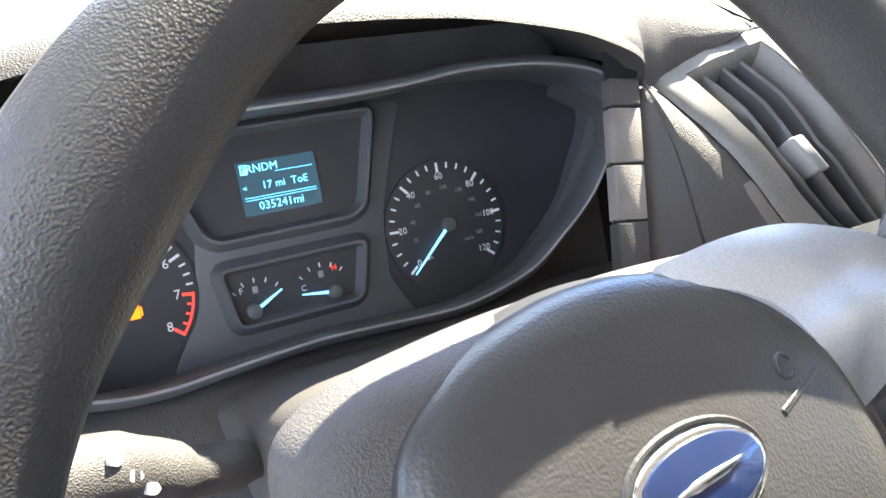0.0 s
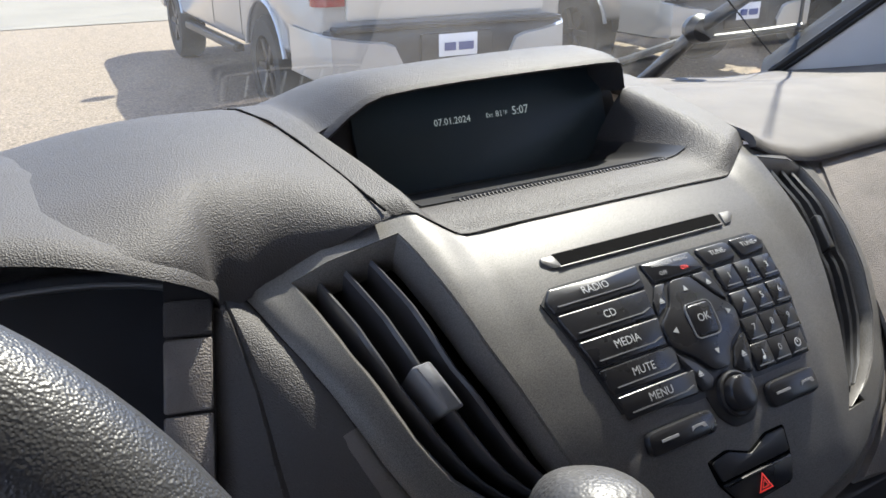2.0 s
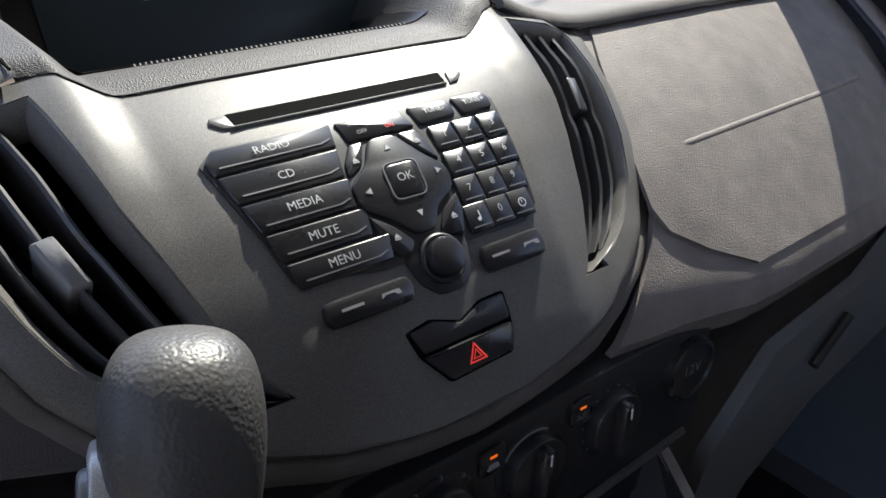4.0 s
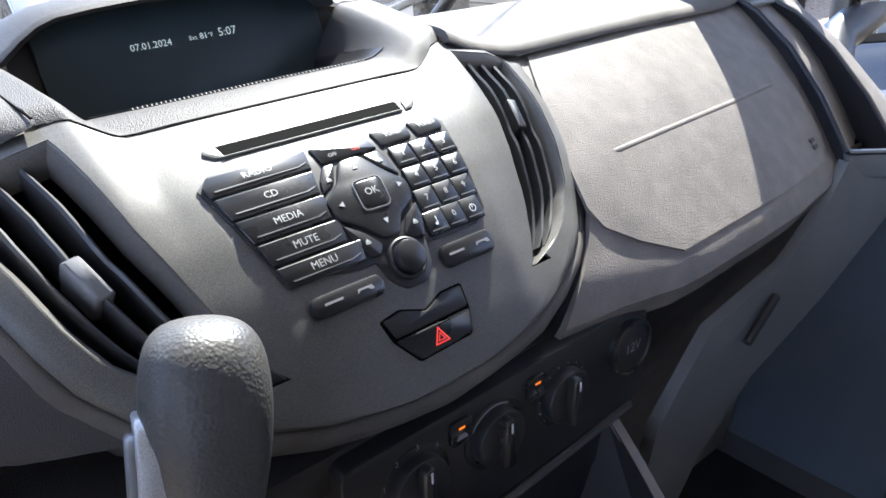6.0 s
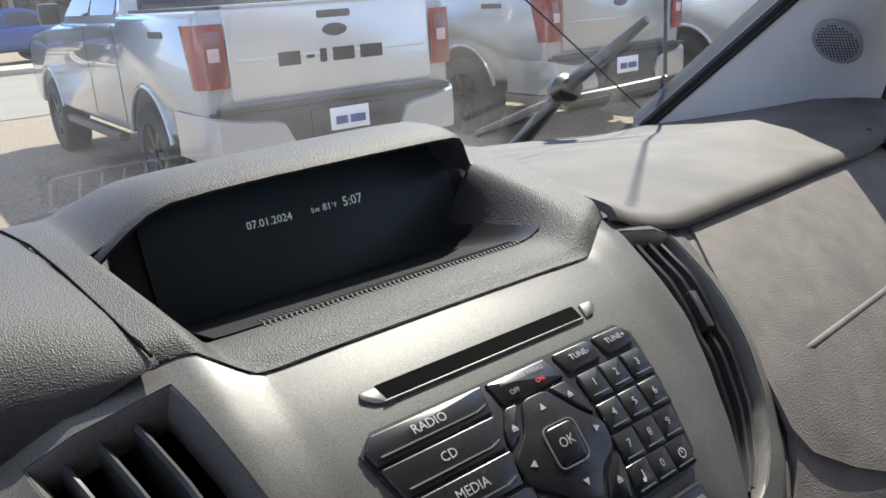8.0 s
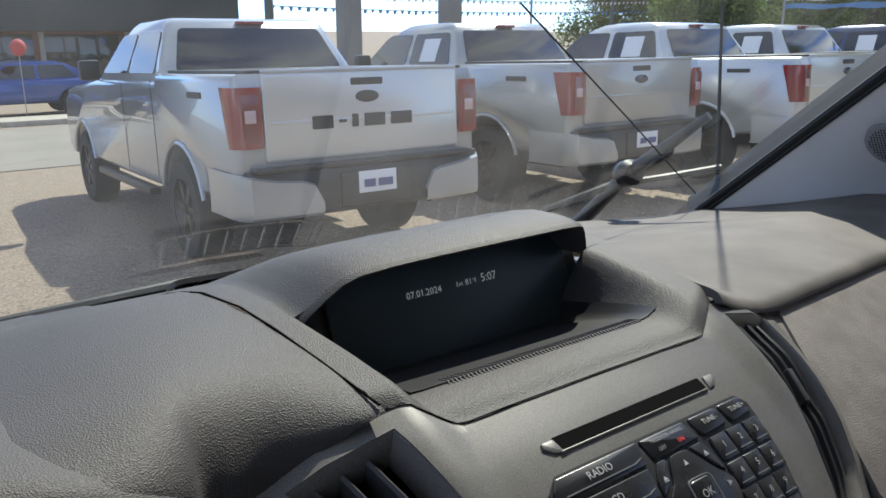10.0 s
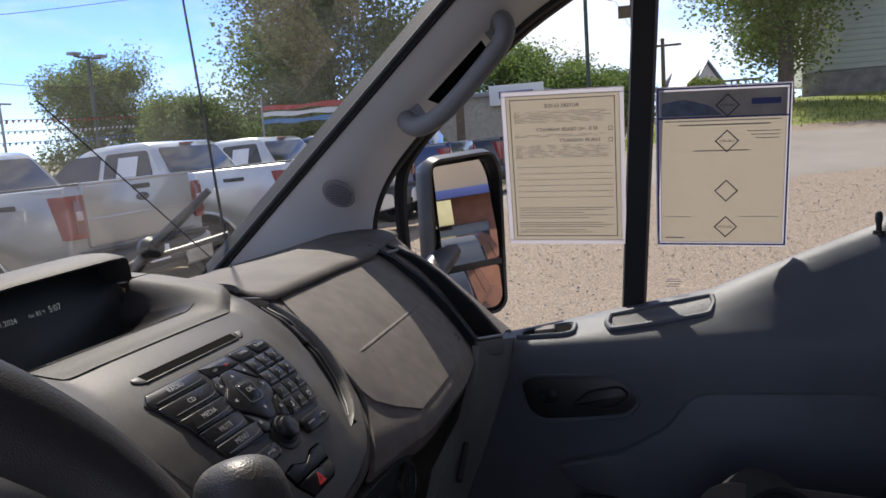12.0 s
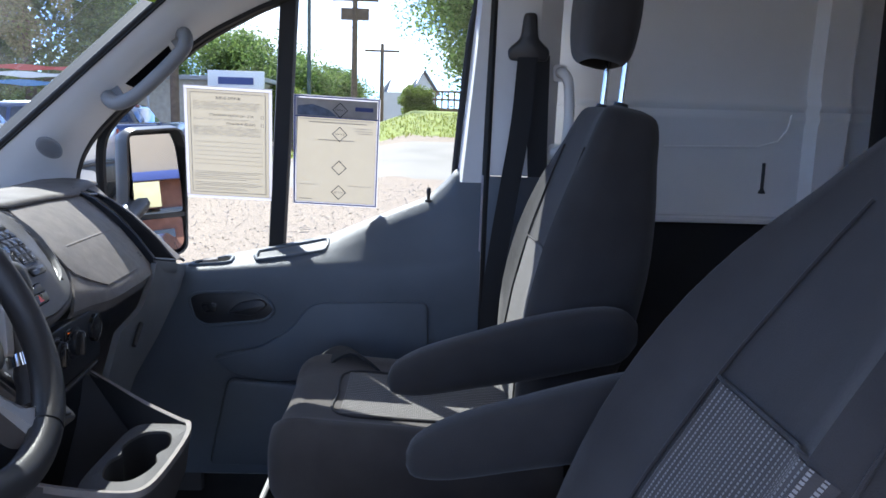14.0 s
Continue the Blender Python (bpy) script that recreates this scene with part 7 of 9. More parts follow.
def cloth_patch(name, pts, mat, parent, width):
    """A patch of cloth laid over the seat, with its own directions for the stripes."""
    bm = loft(pts)
    bm.verts.ensure_lookup_table()
    uvl = bm.loops.layers.uv.new("weave")
    nc = len(pts[0])
    run = [0.0]
    for a, b in zip(pts, pts[1:]):
        run.append(run[-1] + (Vector(b[nc // 2]) - Vector(a[nc // 2])).length)
    bm.verts.index_update()
    for f in bm.faces:
        for lp_ in f.loops:
            i, j = divmod(lp_.vert.index, nc)
            lp_[uvl].uv = (width * j / (nc - 1) + 0.003, run[i])
    return part(name, bm, mat, parent)


def seat(cx, y0, label, lean=0.0, drop=0.0, reach=0.0, slide=0.0):
    """A cab seat: cx its middle, y0 shifts it along the cab, lean tips the backrest, reach lengthens the armrest, slide shifts the backrest's insert."""
    s = thing("cab_seat", label, "seat", (cx, -0.35 + y0, 0.8), "cab seats")
    X, Y, Z = Vector((1, 0, 0)), Vector((0, 1, 0)), Vector((0, 0, 1))
    # cushion: sections from front to back
    rows = []
    for y, zc, hz, w in ((-0.056, 1.113, 0.030, 0.190), (-0.066, 1.113, 0.062, 0.215), (-0.095, 1.113, 0.083, 0.235), (-0.15, 1.108, 0.090, 0.243), (-0.30, 1.098, 0.090, 0.245), (-0.45, 1.09, 0.088, 0.243), (-0.58, 1.09, 0.085, 0.235), (-0.60, 1.09, 0.05, 0.20)):
        ring = []
        for p in superring(Vector((cx, y + y0, zc)), X, Z, w, hz, 36, 0.45):
            f = abs(p.x - cx) / w
            if p.z > zc:
                p.z += 0.026 * math.exp(-((f - 0.86) / 0.14) ** 2) - 0.010 * (1 - f) ** 2
            ring.append(p)
        rows.append(ring)
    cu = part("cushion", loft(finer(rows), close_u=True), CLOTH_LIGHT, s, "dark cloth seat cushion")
    def top(u, y, lift=0.003):
        zc, hz, w = lerp(y, [-0.58, -0.45, -0.30, -0.14], [1.09, 1.09, 1.098, 1.108]), lerp(y, [-0.58, -0.45, -0.30, -0.14], [0.085, 0.088, 0.090, 0.090]), lerp(y, [-0.58, -0.45, -0.30, -0.14], [0.235, 0.243, 0.245, 0.243])
        f = abs(u) / w
        return Vector((cx + u, y + y0, zc + hz * (1 - f ** (2 / 0.45)) ** 0.225 + 0.026 * math.exp(-((f - 0.86) / 0.14) ** 2) - 0.010 * (1 - f) ** 2 + lift))

    cloth_patch("cushion_insert", [[top(u, y) for u in np.linspace(-0.125, 0.125, 9)] for y in np.linspace(-0.18, -0.56, 12)], STRIPES, cu, 0.25)
    part("seam", tube(spline([top(-0.128, -0.56), top(-0.130, -0.35), top(-0.128, -0.18), top(0, -0.165), top(0.128, -0.18), top(0.130, -0.35), top(0.128, -0.56)], 5), 0.0028, 6), CLOTH, cu)
    part("seam", tube(spline([Vector((cx + 0.232 * math.cos(a), y0 - 0.17 + 0.106 * math.sin(a), 1.138)) for a in np.linspace(math.pi, 0, 9)], 3), 0.003, 6), CLOTH, cu)
    # backrest
    B0, B1 = Vector((cx, -0.555 + y0 + lean * 1.15, 1.16)), Vector((cx, -0.700 + y0 - lean, 1.785 - drop))
    ax = (B1 - B0).normalized()
    out = Vector((0, -ax.z, ax.y))
    if out.y > 0:
        out = -out
    rows = []
    L = (B1 - B0).length
    for k, w, d in ((-0.02, 0.18, 0.03), (0.02, 0.215, 0.062), (0.15, 0.232, 0.078), (0.35, 0.238, 0.086), (0.55, 0.228, 0.084), (0.72, 0.200, 0.076), (0.86, 0.160, 0.064), (0.94, 0.138, 0.056), (0.985, 0.122, 0.044), (1.0, 0.095, 0.020)):
        c = B0 + ax * (k * L) + out * 0.01
        ring = []
        for p in superring(c, X, out, w, d, 36, 0.55):
            f = abs(p.x - cx) / w
            front = (p - c).dot(out) < 0
            if front:
                p -= out * (0.034 * math.exp(-((f - 0.82) / 0.16) ** 2) * math.sin(math.pi * min(max(k, 0.02), 0.9)) - 0.012 * (1 - f) ** 2)
            else:
                p += out * 0.022 * math.sin(math.pi * min(max(k, 0.05), 0.80))
            ring.append(p)
        rows.append(ring)
    bk = part("backrest", loft(finer(rows), close_u=True), CLOTH, s, "dark cloth backrest with raised side bolsters")
    KS = [-0.02, 0.02, 0.15, 0.35, 0.55, 0.72, 0.86, 0.94]

    def fr(u, k, lift=0.003):
        w, d = lerp(k, KS, [0.18, 0.215, 0.232, 0.238, 0.228, 0.200, 0.160, 0.135]), lerp(k, KS, [0.03, 0.062, 0.078, 0.086, 0.084, 0.076, 0.064, 0.052])
        f = min(abs(u) / w, 0.999)
        o = d * (1 - f ** (2 / 0.55)) ** 0.275 + 0.034 * math.exp(-((f - 0.82) / 0.16) ** 2) * math.sin(math.pi * min(max(k, 0.02), 0.9)) - 0.012 * (1 - f) ** 2
        return B0 + ax * (k * L) + X * u - out * (o - 0.01 + lift)

    cloth_patch("backrest_insert", [[fr(u + slide, k) for u in np.linspace(-0.122, 0.122, 15)] for k in np.linspace(0.05, 0.53, 16)], STRIPES, bk, 0.244)
    part("seam", tube(spline([fr(u + slide, 0.535) for u in np.linspace(-0.132, 0.132, 7)], 3), 0.0022, 6), CLOTH, bk)
    for e in (-0.132, 0.132):
        part("seam", tube(spline([fr((e + slide) * lerp(k, [0, 0.5, 0.86], [1, 1, 0.78]), k) for k in np.linspace(0.05, 0.86, 9)], 3), 0.0022, 6), CLOTH, bk)
    # head restraint on two bright posts
    up = (ax * 0.3 + Z * 0.7).normalized()
    for u in (-0.075, 0.075):
        p = B1 + X * u - out * 0.006
        part("headrest_post", tube([p - up * 0.03, p + up * 0.11], 0.0065, 12), CHROME, s, "bright steel post")
        part("post_collar", tube([p - ax * 0.012, p + ax * 0.006], [0.016, 0.013], 12), BLACK, s)
    rows = []
    H0 = B1 + up * 0.085 - out * 0.042
    for k, w, d in ((-0.012, 0.085, 0.030), (-0.005, 0.105, 0.042), (0.02, 0.124, 0.050), (0.08, 0.132, 0.055), (0.14, 0.126, 0.053), (0.18, 0.110, 0.046), (0.205, 0.08, 0.030), (0.212, 0.04, 0.012)):
        rows.append(superring(H0 + up * k, X, out, w, d, 28, 0.6))
    part("headrest", loft(finer(rows), close_u=True), CLOTH, s, "dark cloth head restraint")
    # fold-down armrest on the inner side
    inn = 1 if cx < 0 else -1
    P = [Vector((cx + inn * 0.275, y + y0, z)) for y, z in ((-0.620, 1.395), (-0.52, 1.375), (-0.42 + reach * 0.6, 1.350), (-0.345 + reach, 1.330), (-0.300 + reach, 1.318), (-0.288 + reach, 1.314))]
    rows = []
    for p, w, h in zip(P, (0.030, 0.034, 0.033, 0.031, 0.022, 0.008), (0.052, 0.054, 0.047, 0.040, 0.026, 0.008)):
        rows.append(superring(p, X, Z, w, h, 24, 0.7))
    rows.insert(0, superring(P[0] + Vector((0, -0.05, 0.005)), X, Z, 0.028, 0.045, 24, 0.8))
    rows.insert(0, superring(P[0] + Vector((0, -0.075, 0.008)), X, Z, 0.012, 0.02, 24, 0.8))
    part("armrest", loft(finer(rows), close_u=True), CLOTH, s, "padded fold-down armrest")
    # frame below the cushion
    part("seat_pan", box((cx, -0.32 + y0, 1.015), (0.42, 0.46, 0.07), 0.02), BLACK, s)
    part("pedestal", box((cx, -0.36 + y0, 0.88), (0.40, 0.40, 0.22), 0.015), LINING, s)
    part("adjust_bar", tube(spline([(cx - 0.205, -0.16 + y0, 1.00), (cx - 0.205, -0.06 + y0, 1.00), (cx - 0.19, -0.03 + y0, 0.985), (cx - 0.10, -0.02 + y0, 0.985), (cx + 0.15, -0.02 + y0, 0.985)], 4), 0.006, 8), STEEL, s)
    part("side_cover", slab(rounded([(-0.50, 0.98), (-0.14, 0.98), (-0.12, 1.02), (-0.20, 1.055), (-0.52, 1.05)], 0.02), lambda u, v, h: Vector((cx - 0.215 - h, u + y0, v)), 0, 0.02, 0.008), BLACK, s)
    return s


seat(0.410, 0.0, "dark cloth passenger seat with striped inserts, lit by the sun", reach=0.012)
seat(-0.455, -0.050, "dark cloth driver's seat with striped inserts and a folded-down armrest", lean=0.095, drop=0.04, reach=0.025, slide=-0.085)

# folded strap on the passenger cushion
strap = thing("folded_strap", "folded dark strap lying over the seat cushion's edge", "strap", (0.58, -0.12, 1.22))
part("strap_loop", thick(loft([[Vector((0.600 + 0.012 * math.sin(i * 0.5), -0.095 - 0.016 * i + d * 0.5, 1.183 + 0.042 * math.sin(math.pi * i / 9))) + Vector((d, 0, 0)) for d in (-0.03, -0.01, 0.012, 0.03)] for i in range(10)]), 0.006), BELT, strap)

# ---- inside mirror and visor sticker ----
im = thing("inside_mirror", "black inside rear-view mirror under the roof edge", "mirror", (0.16, 0.33, 2.0))
part("mirror_shell", box((0.17, 0.350, 2.008), (0.235, 0.035, 0.075), 0.016, seg=3), BLACK, im)
part("mirror_pane", box((0.17, 0.3315, 2.008), (0.215, 0.003, 0.060), 0.001), MIRROR, im)
part("mirror_stem", tube([(0.17, 0.36, 2.02), (0.13, 0.41, 2.07)], 0.010, 10), BLACK, im)
st = thing("price_sticker", "lime green sticker high on the windscreen", "sticker", (0.60, 0.25, 2.0))
part("sticker_sheet", thick(loft([[(0.49, 0.300, 1.985), (0.64, 0.262, 1.985)], [(0.49, 0.22, 2.06), (0.63, 0.19, 2.06)]]), 0.001), LIME, st)
part("sticker_print", thick(loft([[(0.52, 0.287, 1.992), (0.60, 0.267, 1.992)], [(0.52, 0.255, 2.02), (0.60, 0.235, 2.02)]]), 0.0012), PRINT, st)

# ---- outside: van parts ----
antenna = thing("antenna_mast", "thin black antenna mast on the van's wing", "antenna", (0.83, 0.85, 1.35))
part("mast", tube([(0.824, 0.853, 1.52), (0.814, 0.866, 1.80), (0.800, 0.880, 2.10), (0.790, 0.890, 2.40)], [0.0032, 0.0026, 0.0022, 0.0018], 8), WIRE, antenna)
part("mast_foot", tube([(0.832, 0.846, 1.36), (0.829, 0.849, 1.46), (0.826, 0.852, 1.535), (0.825, 0.8525, 1.545)], [0.012, 0.010, 0.0065, 0.004], 10), BLACK, antenna)
bonnet = thing("bonnet", "white van bonnet and black scuttle below the windscreen", "bonnet", (0, 1.3, 1.35))
part("scuttle", thick(loft([[(x, 0.86 - 0.2 * (x / 0.8) ** 2 + dy, z) for x in arc_row(0.80, 13)] for dy, z in ((0.27, 1.440), (0.33, 1.425), (0.40, 1.41))]), 0.01), BLACK, bonnet)
part("bonnet_skin", thick(loft([[(x, 0.86 - 0.2 * (x / 0.8) ** 2 + dy, z - 0.06 * (x / 0.9) ** 2) for x in arc_row(0.86, 13)] for dy, z in ((0.39, 1.405), (0.52, 1.36), (0.75, 1.27), (0.95, 1.12), (1.0, 0.9))]), 0.008), VAN_WHITE, bonnet)
part("wing", thick(loft([[(0.86, y, 1.40 - 0.1 * max(0, y - 1.1)), (0.97, y, 1.32 - 0.1 * max(0, y - 1.1)), (1.0, y, 0.9)] for y in (0.50, 0.8, 1.1, 1.5)]), 0.008), VAN_WHITE, bonnet)
# wipers: the passenger's one rests upright at the corner, the driver's lies along the foot
wp = thing("wiper", "black windscreen wiper with its arm raised at the corner", "wiper", (0.60, 0.96, 1.48), "wipers")
part("arm", tube([(0.603, 1.000, 1.455), (0.602, 0.930, 1.520), (0.600, 0.860, 1.590), (0.612, 0.790, 1.645), (0.622, 0.742, 1.685)], [0.014, 0.012, 0.011, 0.009, 0.006], 10), BLACK, wp)
part("joint", loft([[(0.600 + 0.030 * k * math.cos(a), 0.862 - dy, 1.588 + 0.022 * k * math.sin(a)) for a in np.linspace(0, math.tau, 18, endpoint=False)] for k, dy in ((0.1, -0.012), (0.8, -0.012), (1.0, 0.0), (0.8, 0.012), (0.1, 0.014))], close_u=True), BLACK, wp)
part("blade", tube([(0.520, 0.965, 1.520), (0.60, 0.900, 1.562), (0.68, 0.850, 1.575), (0.75, 0.800, 1.590)], 0.006, 8), BLACK, wp)
wp = thing("wiper", "black windscreen wiper at rest along the glass", "wiper", (-0.3, 1.1, 1.45), "wipers")
part("arm", tube([(-0.60, 1.00, 1.42), (-0.45, 1.09, 1.435), (-0.25, 1.16, 1.440)], [0.014, 0.010, 0.007], 8), BLACK, wp)
part("blade", tube([(-0.55, 1.07, 1.438), (-0.25, 1.165, 1.440), (0.02, 1.19, 1.440)], 0.007, 8), BLACK, wp)

mir = thing("side_mirror", "black outside mirror with a tall pane above a small wide-angle pane", "side mirror", (1.07, 0.41, 1.53))
_m = plane_at((1.070, 0.412, 1.535), (0.77, -0.64, 0.0), (-0.03, -0.02, 1))
_mp = plane_at((1.070, 0.412, 1.535), (0.822, -0.565, 0.0), (0.04, 0.06, 1))
_mo = rounded([(-0.088, 0.165), (0.078, 0.175), (0.098, 0.13), (0.098, -0.17), (0.075, -0.19), (-0.060, -0.19), (-0.088, -0.15)], 0.03, 4)
part("housing", loft([[_m(u, v, 0.004) for u, v in inset(_mo, 0.006)], [_m(u, v, 0.006) for u, v in _mo], [_m(u, v, -0.02) for u, v in inset(_mo, -0.006)], [_m(u, v, -0.08) for u, v in inset(_mo, 0.015)], [_m(u * 0.5, v * 0.6, -0.12) for u, v in _mo], [_m(u * 0.02, v * 0.02, -0.125) for u, v in _mo]], close_u=True), BLACK, mir)
part("main_pane", slab(rounded([(-0.074, 0.150), (0.072, 0.158), (0.084, 0.12), (0.084, -0.065), (-0.074, -0.065)], 0.012), _mp, -0.004, 0.003), MIRROR, mir)
part("wide_pane", slab(rounded([(-0.072, -0.080), (0.084, -0.080), (0.084, -0.155), (0.066, -0.172), (-0.055, -0.172), (-0.072, -0.14)], 0.012), lambda u, v, h: _mp(u, v, h + 0.006 - 1.2 * u * u - 1.6 * (v + 0.125) ** 2), -0.004, 0.002), MIRROR, mir)
part("pane_divider", slab(rect(-0.078, -0.079, 0.088, -0.066), _m, -0.002, 0.004), BLACK, mir)
part("mirror_arm", tube([(0.90, 0.43, 1.44), (0.97, 0.46, 1.47), (1.05, 0.45, 1.50)], [0.03, 0.028, 0.03], 12), BLACK, mir)

# ---- ground ----
def ground_z(x, y):
    fall = lerp(y, [0, 4.6, 6.2, 10.0, 13.0, 45.0], [0.0, 0.045, 0.0, -0.155, -0.24, -0.81])
    k = min(max((x - 4.0) / 4.0, 0), 1)
    side_k = min(max((5.5 - y) / 5.5, 0), 1)
    rise = lerp(x, [5.0, 32.0, 36.0, 46.0], [0.0, 2.10, 2.10, 1.25]) * k * side_k
    return fall * (1 - 0.8 * side_k * k) + rise


_axis = [-900, -300, -120, -60, -40] + list(np.arange(-30, 60.1, 1.5)) + [70, 90, 130, 300, 900]
solo("ground", loft([[(x, y, ground_z(x, y)) for x in _axis] for y in _axis]), GRAVEL, "tan gravel parking lot", "ground", kind="structure", sharp=80)


def loose_stones(n, seed):
    """Small stones lying on the gravel beside the van, joined into one mesh."""
    r = random.Random(seed)
    vs, fs = [], []
    for _ in range(n):
        d = 1.2 + 12 * r.random() ** 1.6
        a = radians(r.uniform(-35, 60))
        x, y, g = 0.8 + d * math.cos(a), -0.3 + d * math.sin(a) * 0.9, r.uniform(0.003, 0.008) * (1 + d / 8)
        z, w, b = ground_z(x, y) + g * 0.1, r.uniform(0.6, 1.4), len(vs)
        for px, py, pz in ((1, 0, 0), (-1, 0, 0), (0, 1, 0), (0, -1, 0), (0, 0, 0.4), (0, 0, -0.4)):
            vs.append((x + g * w * (px + r.uniform(-0.3, 0.3)), y + g * (py + r.uniform(-0.3, 0.3)), z + g * (pz + r.uniform(-0.2, 0.2))))
        for i, j in ((0, 2), (2, 1), (1, 3), (3, 0)):
            fs += [(b + i, b + j, b + 4), (b + j, b + i, b + 5)]
    me = bpy.data.meshes.new("loose_stones")
    me.from_pydata(vs, [], fs)
    me.materials.append(STONES)
    return new("loose_stones", me)


tagged(loose_stones(9000, 8), "loose tan and grey stones strewn over the gravel lot", "gravel", kind="stuff")


def strip(name, label, cat, mat, pts_a, pts_b, lift, kind="structure", n=24, ragged=0.0):
    """A band of ground between two lines, with uneven edges where ragged is set."""
    rows = []
    n = n * 4 if ragged else n
    for i in range(n + 1):
        a, b = Vector(pts_a[0]).lerp(Vector(pts_a[1]), i / n), Vector(pts_b[0]).lerp(Vector(pts_b[1]), i / n)
        a.x += ragged * (math.sin(a.y * 0.9) + 0.6 * math.sin(a.y * 2.3 + 1) + 0.4 * math.sin(a.y * 6.1))
        rows.append([(p.x, p.y, ground_z(p.x, p.y) + (-0.03 if ragged and j in (0, 12) else lift)) for j, p in ((j, a.lerp(b, j / 12)) for j in range(13))])
    return solo(name, loft(rows), mat, label, cat, kind=kind, sharp=80)


strip("road", "pale worn asphalt road beyond the parked trucks", "road", ASPHALT, ((-60, 13.2), (90, 13.2)), ((-60, 20.0), (90, 20.0)), 0.012, n=60)
strip("pavement", "pale concrete pavement beside the road", "pavement", KERB, ((-60, 21.0), (90, 21.0)), ((-60, 22.2), (90, 22.2)), 0.10, n=60)
strip("road", "asphalt drive beside the lawn", "road", ASPHALT, ((15.5, -40), (13.0, 6.5)), ((20.5, -40), (20.5, 8.0)), 0.020, n=60, ragged=0.35)
lawn = strip("lawn", "bright mown lawn beside the house", "lawn", GRASS, ((20.8, -40), (20.8, 6.0)), ((46, -40), (46, 6.0)), 0.030, n=60, ragged=0.22)
kb_ = [box((x, 20.6, ground_z(x, 20.6) + 0.06), (2.96, 0.16, 0.14), 0.02) for x in np.arange(-20, 40, 3.0)]
kerb = thing("kerb", "concrete kerb stones along the road", "kerb", (0, 20.6, 0), kind="structure")
for b in kb_:
    part("kerb_stone", b, KERB, kerb)
rg = random.Random(3)
_bm = bmesh.new()
for i in range(5200):
    x, y = rg.uniform(1.2, 13), rg.uniform(-4.5, 6.5)
    s = rg.uniform(0.006, 0.024)
    c = Vector((x, y, ground_z(x, y) + s * 0.2))
    t = rg.uniform(0, 3)
    v = [_bm.verts.new(c + Vector((math.cos(t + k * math.tau / 4) * s * rg.uniform(0.6, 1.1), math.sin(t + k * math.tau / 4) * s * rg.uniform(0.6, 1.1), 0))) for k in range(4)]
    p = _bm.verts.new(c + Vector((0, 0, s * rg.uniform(0.4, 0.9))))
    for k in range(4):
        _bm.faces.new((v[k], v[(k + 1) % 4], p))
solo("gravel_stones", _bm, material("gravel_stone", (0.40, 0.35, 0.29), 0.9, blotch=0.3, blotch_scale=40), "loose gravel stones", "gravel", kind="stuff")
_bm = bmesh.new()
for i in range(5000):
    x, y = rg.uniform(20.8, 30), rg.uniform(-12, 6)
    z = ground_z(x, y) + 0.04
    h, t = rg.uniform(0.05, 0.14), rg.uniform(0, math.tau)
    d = Vector((math.cos(t), math.sin(t), 0)) * 0.02
    a = [_bm.verts.new(Vector((x, y, z)) - d), _bm.verts.new(Vector((x, y, z)) + d), _bm.verts.new(Vector((x, y, z + h)) + d * rg.uniform(-2, 2))]
    _bm.faces.new(a)
solo("grass_tufts", _bm, leaves("grass_blades", (0.12, 0.16, 0.03), (0.30, 0.30, 0.06)), "uneven grass tufts on the lawn", "grass", kind="stuff")


# ---- pickups ----
def sideplate(poly, half, ease, bm=None):
    """A body slice: an outline in length and height, as wide as 2 x half, its edges eased."""
    bm = bm or bmesh.new()
    rings = []
    for x, d in ((-half, ease), (-half + ease * 0.4, ease * 0.3), (-half + ease, 0.0), (half - ease, 0.0), (half - ease * 0.4, ease * 0.3), (half, ease)):
        rings.append([bm.verts.new((x, y, z)) for y, z in (inset(poly, d) if d else poly)])
    n = len(poly)
    for A, B in zip(rings, rings[1:]):
        for k in range(n):
            bm.faces.new((A[k], A[(k + 1) % n], B[(k + 1) % n], B[k]))
    bm.faces.new(rings[0])
    bm.faces.new(rings[-1][::-1])
    return bm


def arch(yc, r, y0, y1, zb, n=10):
    """A wheel opening in a sill line, from y0 back to y1."""
    out = []
    for i in range(n + 1):
        a = math.pi * i / n
        y, z = yc + r * math.cos(a), 0.42 + r * math.sin(a)
        if z >= zb:
            out.append((y, z))
    return out


def wheel_of(parent, x, y, r, w):
    t = part("wheel", loft([[(x + dx * w, y + k * r * math.cos(a), r + k * r * math.sin(a)) for a in np.linspace(0, math.tau, 32, endpoint=False)] for dx, k in ((-0.5, 0.62), (-0.5, 0.93), (-0.36, 1.0), (0.36, 1.0), (0.5, 0.93), (0.5, 0.62))], close_u=True), TYRE, parent)
    s = -0.46 if x < 0 else 0.46
    part("rim", loft([[(x + s * w * q, y + k * r * math.cos(a) * (1 + 0.0), r + k * r * math.sin(a)) for a in np.linspace(0, math.tau, 32, endpoint=False)] for q, k in ((1.0, 0.64), (0.7, 0.58), (0.3, 0.50), (0.45, 0.16), (0.55, 0.01))], close_u=True), RIM, t)
    for i in range(6):
        a = i * math.tau / 6
        c = Vector((x + s * w * 0.8, y + 0.36 * r * math.cos(a), r + 0.36 * r * math.sin(a)))
        part("rim_spoke", box(c, (0.03, r * 0.50, 0.06), 0.01, rot=Euler((a, 0, 0)).to_matrix()), RIM, t)


